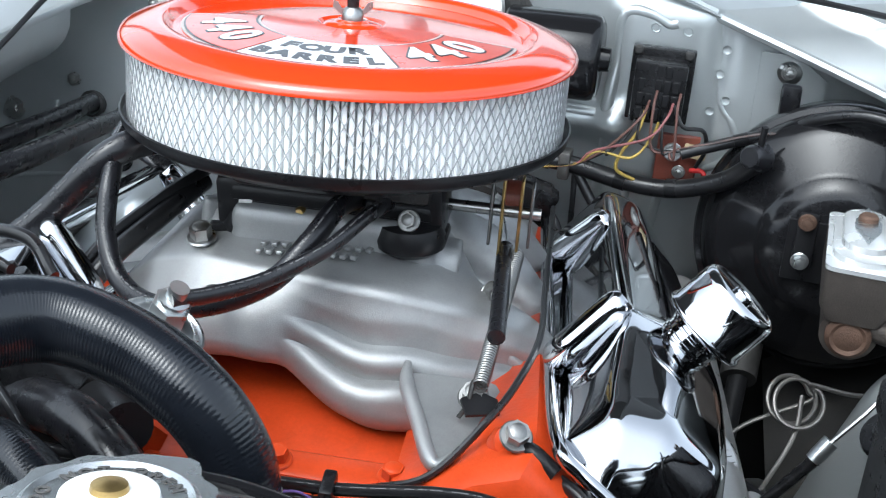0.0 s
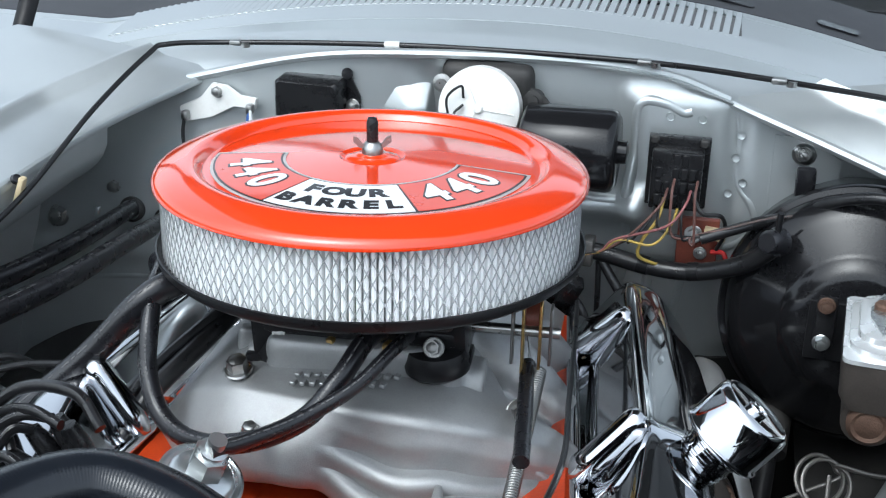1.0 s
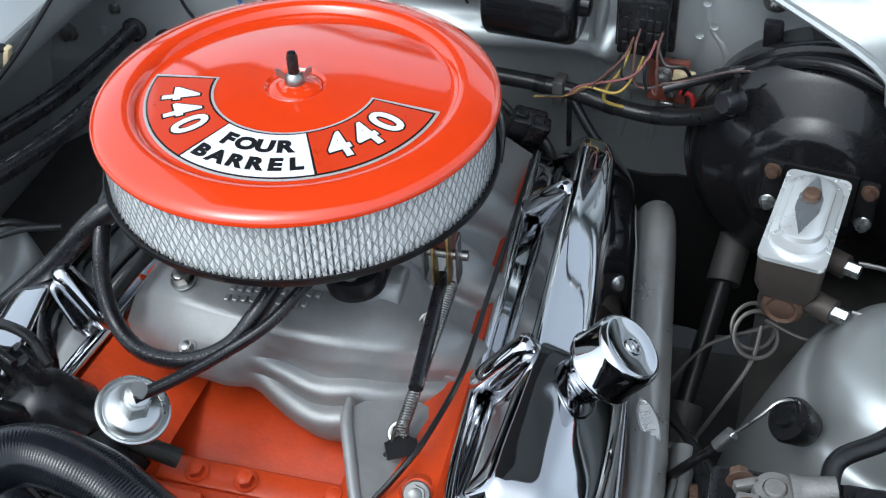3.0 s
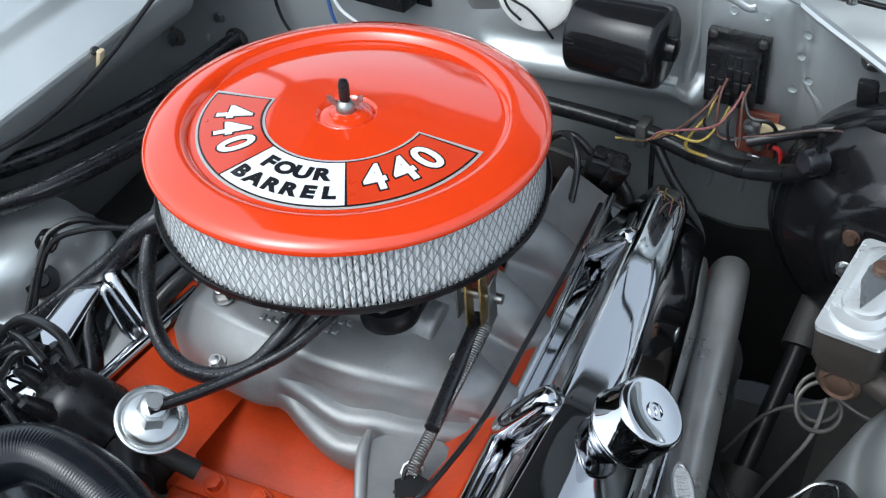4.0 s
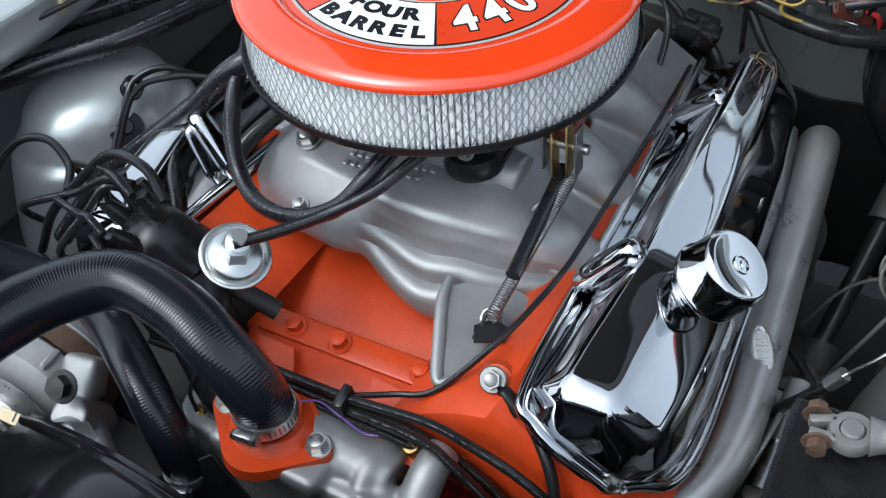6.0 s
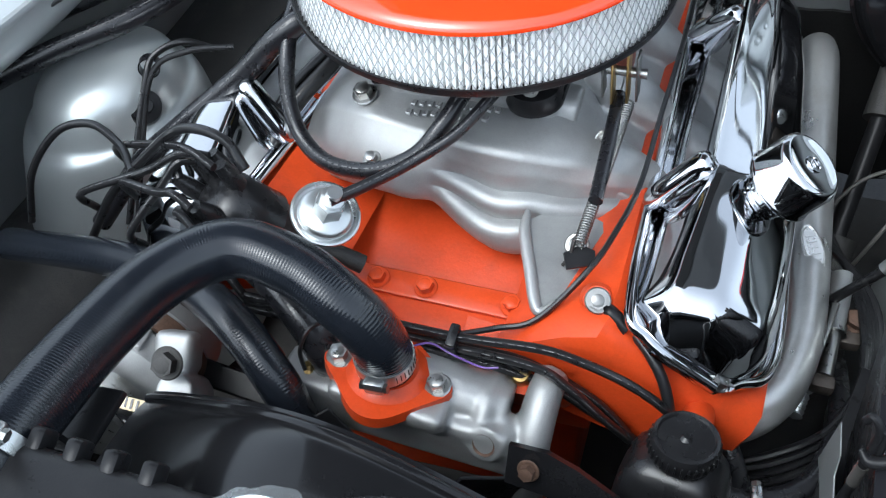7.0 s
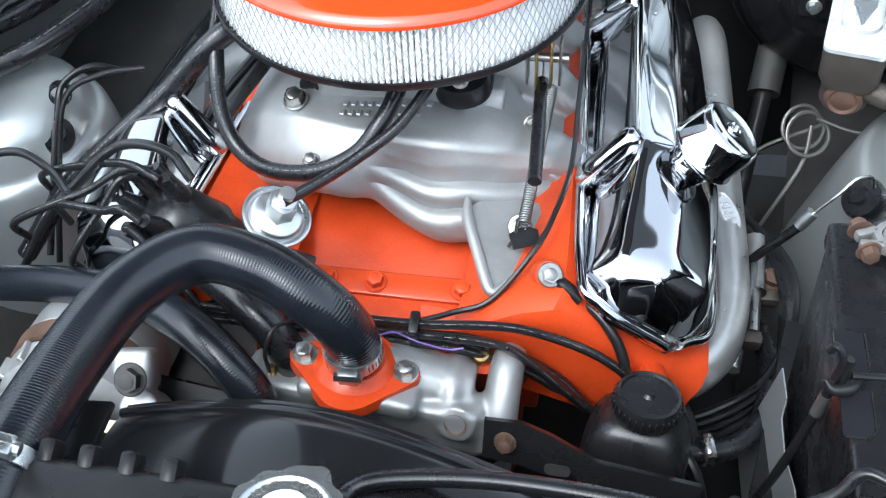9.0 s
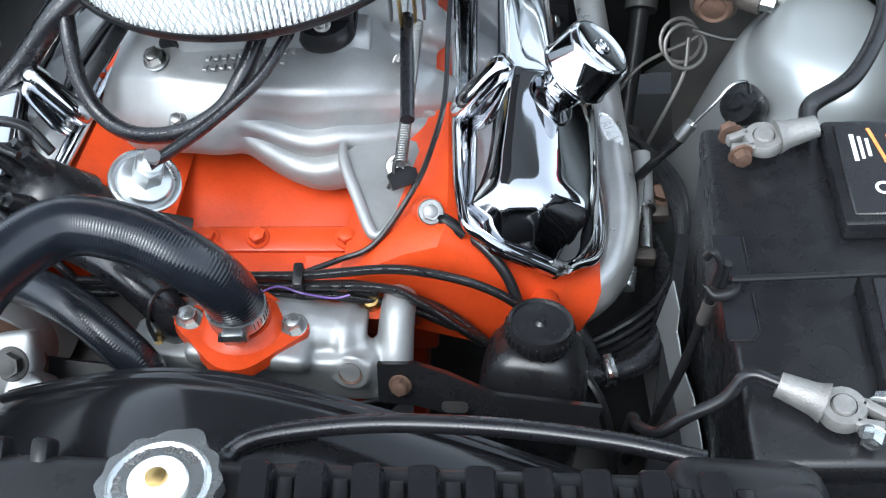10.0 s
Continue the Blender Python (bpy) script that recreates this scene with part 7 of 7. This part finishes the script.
part("reservoir", loft([[MM @ V((x, y, z)) for x, y in rounded(w, l, 0.008, 3)] for w, l, z in ((0.060, 0.132, -0.007), (0.058, 0.130, -0.040), (0.046, 0.126, -0.052))]), M_IRON, mc, "brown cast-iron reservoir")
part("bore", tube([MM @ V((0.0, 0.105, -0.062)), MM @ V((0.0, -0.052, -0.066))], 0.024, 24, 6), M_IRON, mc)
part("end_plug", lathe([(0.019, -0.01), (0.019, 0.006), (0.015, 0.010), (0.012, 0.008), (0.007, 0.010), (0, 0.010)], 28, frame_on(MM @ V((0, -0.052, -0.066)), MM.to_3x3() @ V((0, -1, 0)))), M_RUST, mc, "rusty end plug")
for y in (-0.045, 0.02):
    part("outlet_boss", tube([MM @ V((0.018, y, -0.058)), MM @ V((0.045, y - 0.01, -0.058))], 0.012, 16, 3), M_IRON, mc)
    part("line_nut", plate(hexagon(0.0075), 0.014, frame_on(MM @ V((0.044, y - 0.01, -0.058)), MM.to_3x3() @ V((1, -0.2, 0))), 0.001, 1), M_ZINC, mc)
for sx in (-1, 1):
    part("flange", box((0.020, 0.008, 0.056), MM @ pose(sx * 0.046, 0.092, -0.045), 0.005, 2), M_SATIN, mc)
    for dz in (-0.020, 0.020):
        bolt(MM @ V((sx * 0.047, 0.087, -0.045 + dz)), MM.to_3x3() @ V((0, -1, 0)), 0.0055, M_ZINC if dz < 0 else M_RUST, mc)
for k, (y, r_) in enumerate(((-0.055, 0.0), (0.01, 0.006))):
    s0 = MM @ V((0.058, y, -0.058))
    hose_thing("brake_line", "bright steel brake line from the master cylinder", "brake line", [s0, s0 + V((0.025, -0.005, 0.004)), s0 + V((0.06, -0.02, 0.01)), s0 + V((0.10, -0.04, 0.0))], 0.0026, M_STEEL, 8, "brake lines")
lp = []
for k in range(34):
    a = 2 * math.pi * k / 15
    lp.append((0.418 + 0.021 * math.cos(a) + 0.002 * k / 10, 0.150 + 0.017 * math.sin(a) - 0.0012 * k, 0.650 + 0.016 * math.sin(a) + 0.0006 * k))
lp = [(0.35, 0.10, 0.56), (0.38, 0.135, 0.61)] + lp + [(0.47, 0.10, 0.70), (0.52, 0.09, 0.73)]
hose_thing("brake_line", "coiled steel brake line below the master cylinder", "brake line", lp, 0.0024, M_WIREGREY, 8, "brake lines")
hose_thing("brake_line", "steel brake line dropping from the coil", "brake line", [(0.428, 0.135, 0.665), (0.425, 0.10, 0.64), (0.405, 0.06, 0.60), (0.385, 0.03, 0.54)], 0.0024, M_WIREGREY, 8, "brake lines")

# steering column, steering box, low clutter on the driver's side
sc = thing("steering_shaft", "dark steering shaft with a coupling", "steering shaft", (0.39, 0.2, 0.55))
part("column", tube([(0.395, 0.42, 0.68), (0.385, 0.24, 0.60)], 0.020, 18, 4), M_DARKMETAL, sc)
part("shaft", tube([(0.385, 0.24, 0.60), (0.375, 0.06, 0.52)], 0.011, 14, 4), M_SATIN, sc)
part("coupling", tube([(0.378, 0.10, 0.535), (0.372, 0.02, 0.505)], 0.024, 20, 4), M_DARKMETAL, sc)
cpl = thing("steering_coupling", "bare metal steering coupling beside the exhaust header", "steering coupling", (0.376, -0.10, 0.62))
part("sleeve", tube([(0.375, -0.035, 0.660), (0.377, -0.100, 0.660)], [0.0115, 0.0105], 20, 3), M_CAST, cpl)
part("shaft", tube([(0.377, -0.098, 0.660), (0.378, -0.150, 0.658)], 0.0080, 16, 3), M_STEEL, cpl)
part("collar", lathe([(0.0, -0.004), (0.0125, -0.004), (0.0125, 0.004), (0.0, 0.004)], 20, frame_on((0.377, -0.099, 0.660), (0.03, -1, 0))), M_STEEL, cpl)
part("clamp_lug", box((0.020, 0.034, 0.016), pose(0.394, -0.088, 0.646, 0, 0, 6), 0.004, 2), M_IRON, cpl)
bolt((0.395, -0.080, 0.655), (0.05, -0.2, 1), 0.0080, M_RUST, cpl)
part("knuckle", box((0.022, 0.016, 0.018), pose(0.378, -0.157, 0.656, 0, 0, 4), 0.005, 2), M_IRON, cpl)
adj = thing("adjuster_rod", "thin steel adjuster rod with a threaded end", "rod", (0.36, -0.20, 0.66))
part("rod", tube([(0.371, -0.085, 0.684), (0.368, -0.130, 0.683), (0.361, -0.186, 0.680)], [0.0042, 0.0030, 0.0026], 10, 4), M_STEEL, adj)
part("threaded_end", lathe([(0.0, 0.0)] + [q for k in range(5) for q in ((0.0062, 0.001 + 0.005 * k), (0.0072, 0.003 + 0.005 * k))] + [(0.0, 0.027)], 16, frame_on((0.361, -0.185, 0.680), (-0.1, -1, -0.05))), M_ZINC, adj)
sb = thing("steering_box", "grey cast steering gear box low beside the engine", "steering box", (0.37, -0.06, 0.50))
part("housing", lathe([(0, 0.05), (0.030, 0.048), (0.036, 0.04), (0.038, -0.06), (0.030, -0.08), (0, -0.08)], 32, frame_on((0.372, -0.05, 0.58), (0.0, 0.45, 0.9))), M_CAST, sb)
part("top_ring", lathe([(0.030, 0.0), (0.034, 0.004), (0.034, 0.010), (0.028, 0.013), (0.022, 0.012), (0.0, 0.012)], 32, frame_on((0.372, -0.028, 0.625), (0.0, 0.45, 0.9))), M_ZINC, sb)
part("fluid_pipe", tube([(0.372, -0.10, 0.64), (0.368, -0.13, 0.655), (0.362, -0.17, 0.655), (0.352, -0.205, 0.648)], 0.0042, 10), M_STEEL, sb)
part("pipe_nut", tube([(0.354, -0.198, 0.650), (0.347, -0.222, 0.643)], 0.0085, 6, 2), M_ZINC, sb)
part("adjuster", box((0.022, 0.030, 0.05), pose(0.382, -0.12, 0.62, 10, 0, 10), 0.004, 2), M_RUST, sb)
hose_thing("dipstick_cable", "dark cable with a bright crimp beside the battery", "cable", [(0.355, -0.085, 0.66), (0.376, -0.080, 0.700), (0.402, -0.074, 0.744)], 0.0048, M_SATIN, 10)
dk = thing("cable_end", "bright crimped cable end with a wire hook", "cable end", (0.40, -0.066, 0.738))
part("crimp", tube([(0.400, -0.075, 0.741), (0.410, -0.070, 0.756)], 0.0062, 12, 2), M_ZINC, dk)
part("hook", tube([(0.409, -0.071, 0.754), (0.428, -0.064, 0.778), (0.440, -0.055, 0.790), (0.453, -0.048, 0.788), (0.457, -0.046, 0.775)], 0.0018, 8), M_STEEL, dk)
for k in range(6):
    y0 = -0.10 - 0.022 * k
    hose_thing("loom_wire", "black wire in the loom beside the exhaust header", "wire", [(0.350 - 0.004 * k, 0.02, 0.66), (0.392 + 0.003 * k, -0.06, 0.665), (0.408 + 0.002 * k, -0.14, 0.668 - 0.004 * k), (0.392, -0.20 - 0.006 * k, 0.660 - 0.008 * k), (0.350, -0.240 - 0.006 * k, 0.655 - 0.008 * k), (0.305, -0.265, 0.650 - 0.006 * k)], 0.0036 + 0.0006 * (k % 2), M_WIRE, 8, "loom wires")
ph = hose_thing("steering_hose", "thick black power steering hose with a clamp", "hose", [(0.320, -0.300, 0.675), (0.345, -0.292, 0.672), (0.372, -0.275, 0.668), (0.392, -0.24, 0.660), (0.40, -0.18, 0.645), (0.395, -0.10, 0.60)], 0.0100, M_RUBBER, 14)
clamp((0.344, -0.293, 0.672), (1, 0.3, 0), 0.0102, ph, 0.008, 180)
hose_thing("loom_wire", "black cable dropping behind the reservoir", "wire", [(0.318, -0.315, 0.715), (0.335, -0.335, 0.700), (0.350, -0.365, 0.66), (0.36, -0.39, 0.60)], 0.0050, M_WIRE, 10)
sp = thing("spark_plug", "spark plug boot beside the header tube", "spark plug", (0.315, -0.245, 0.69))
part("boot", tube([(0.300, -0.255, 0.705), (0.318, -0.270, 0.690), (0.330, -0.282, 0.672)], 0.0095, 14, 4), M_RUBBER, sp)
part("hex", plate(hexagon(0.0095), 0.012, frame_on((0.296, -0.258, 0.722), (0.3, -0.6, 0.5)), 0.001, 1), M_STEEL, sp)
rg = thing("red_lead", "short red lead on the fender ledge", "wire", (0.60, 0.08, 0.92))
part("lead", tube([(0.575, 0.075, 0.922), (0.60, 0.082, 0.928), (0.64, 0.075, 0.93)], 0.006, 10), M_RED, rg)
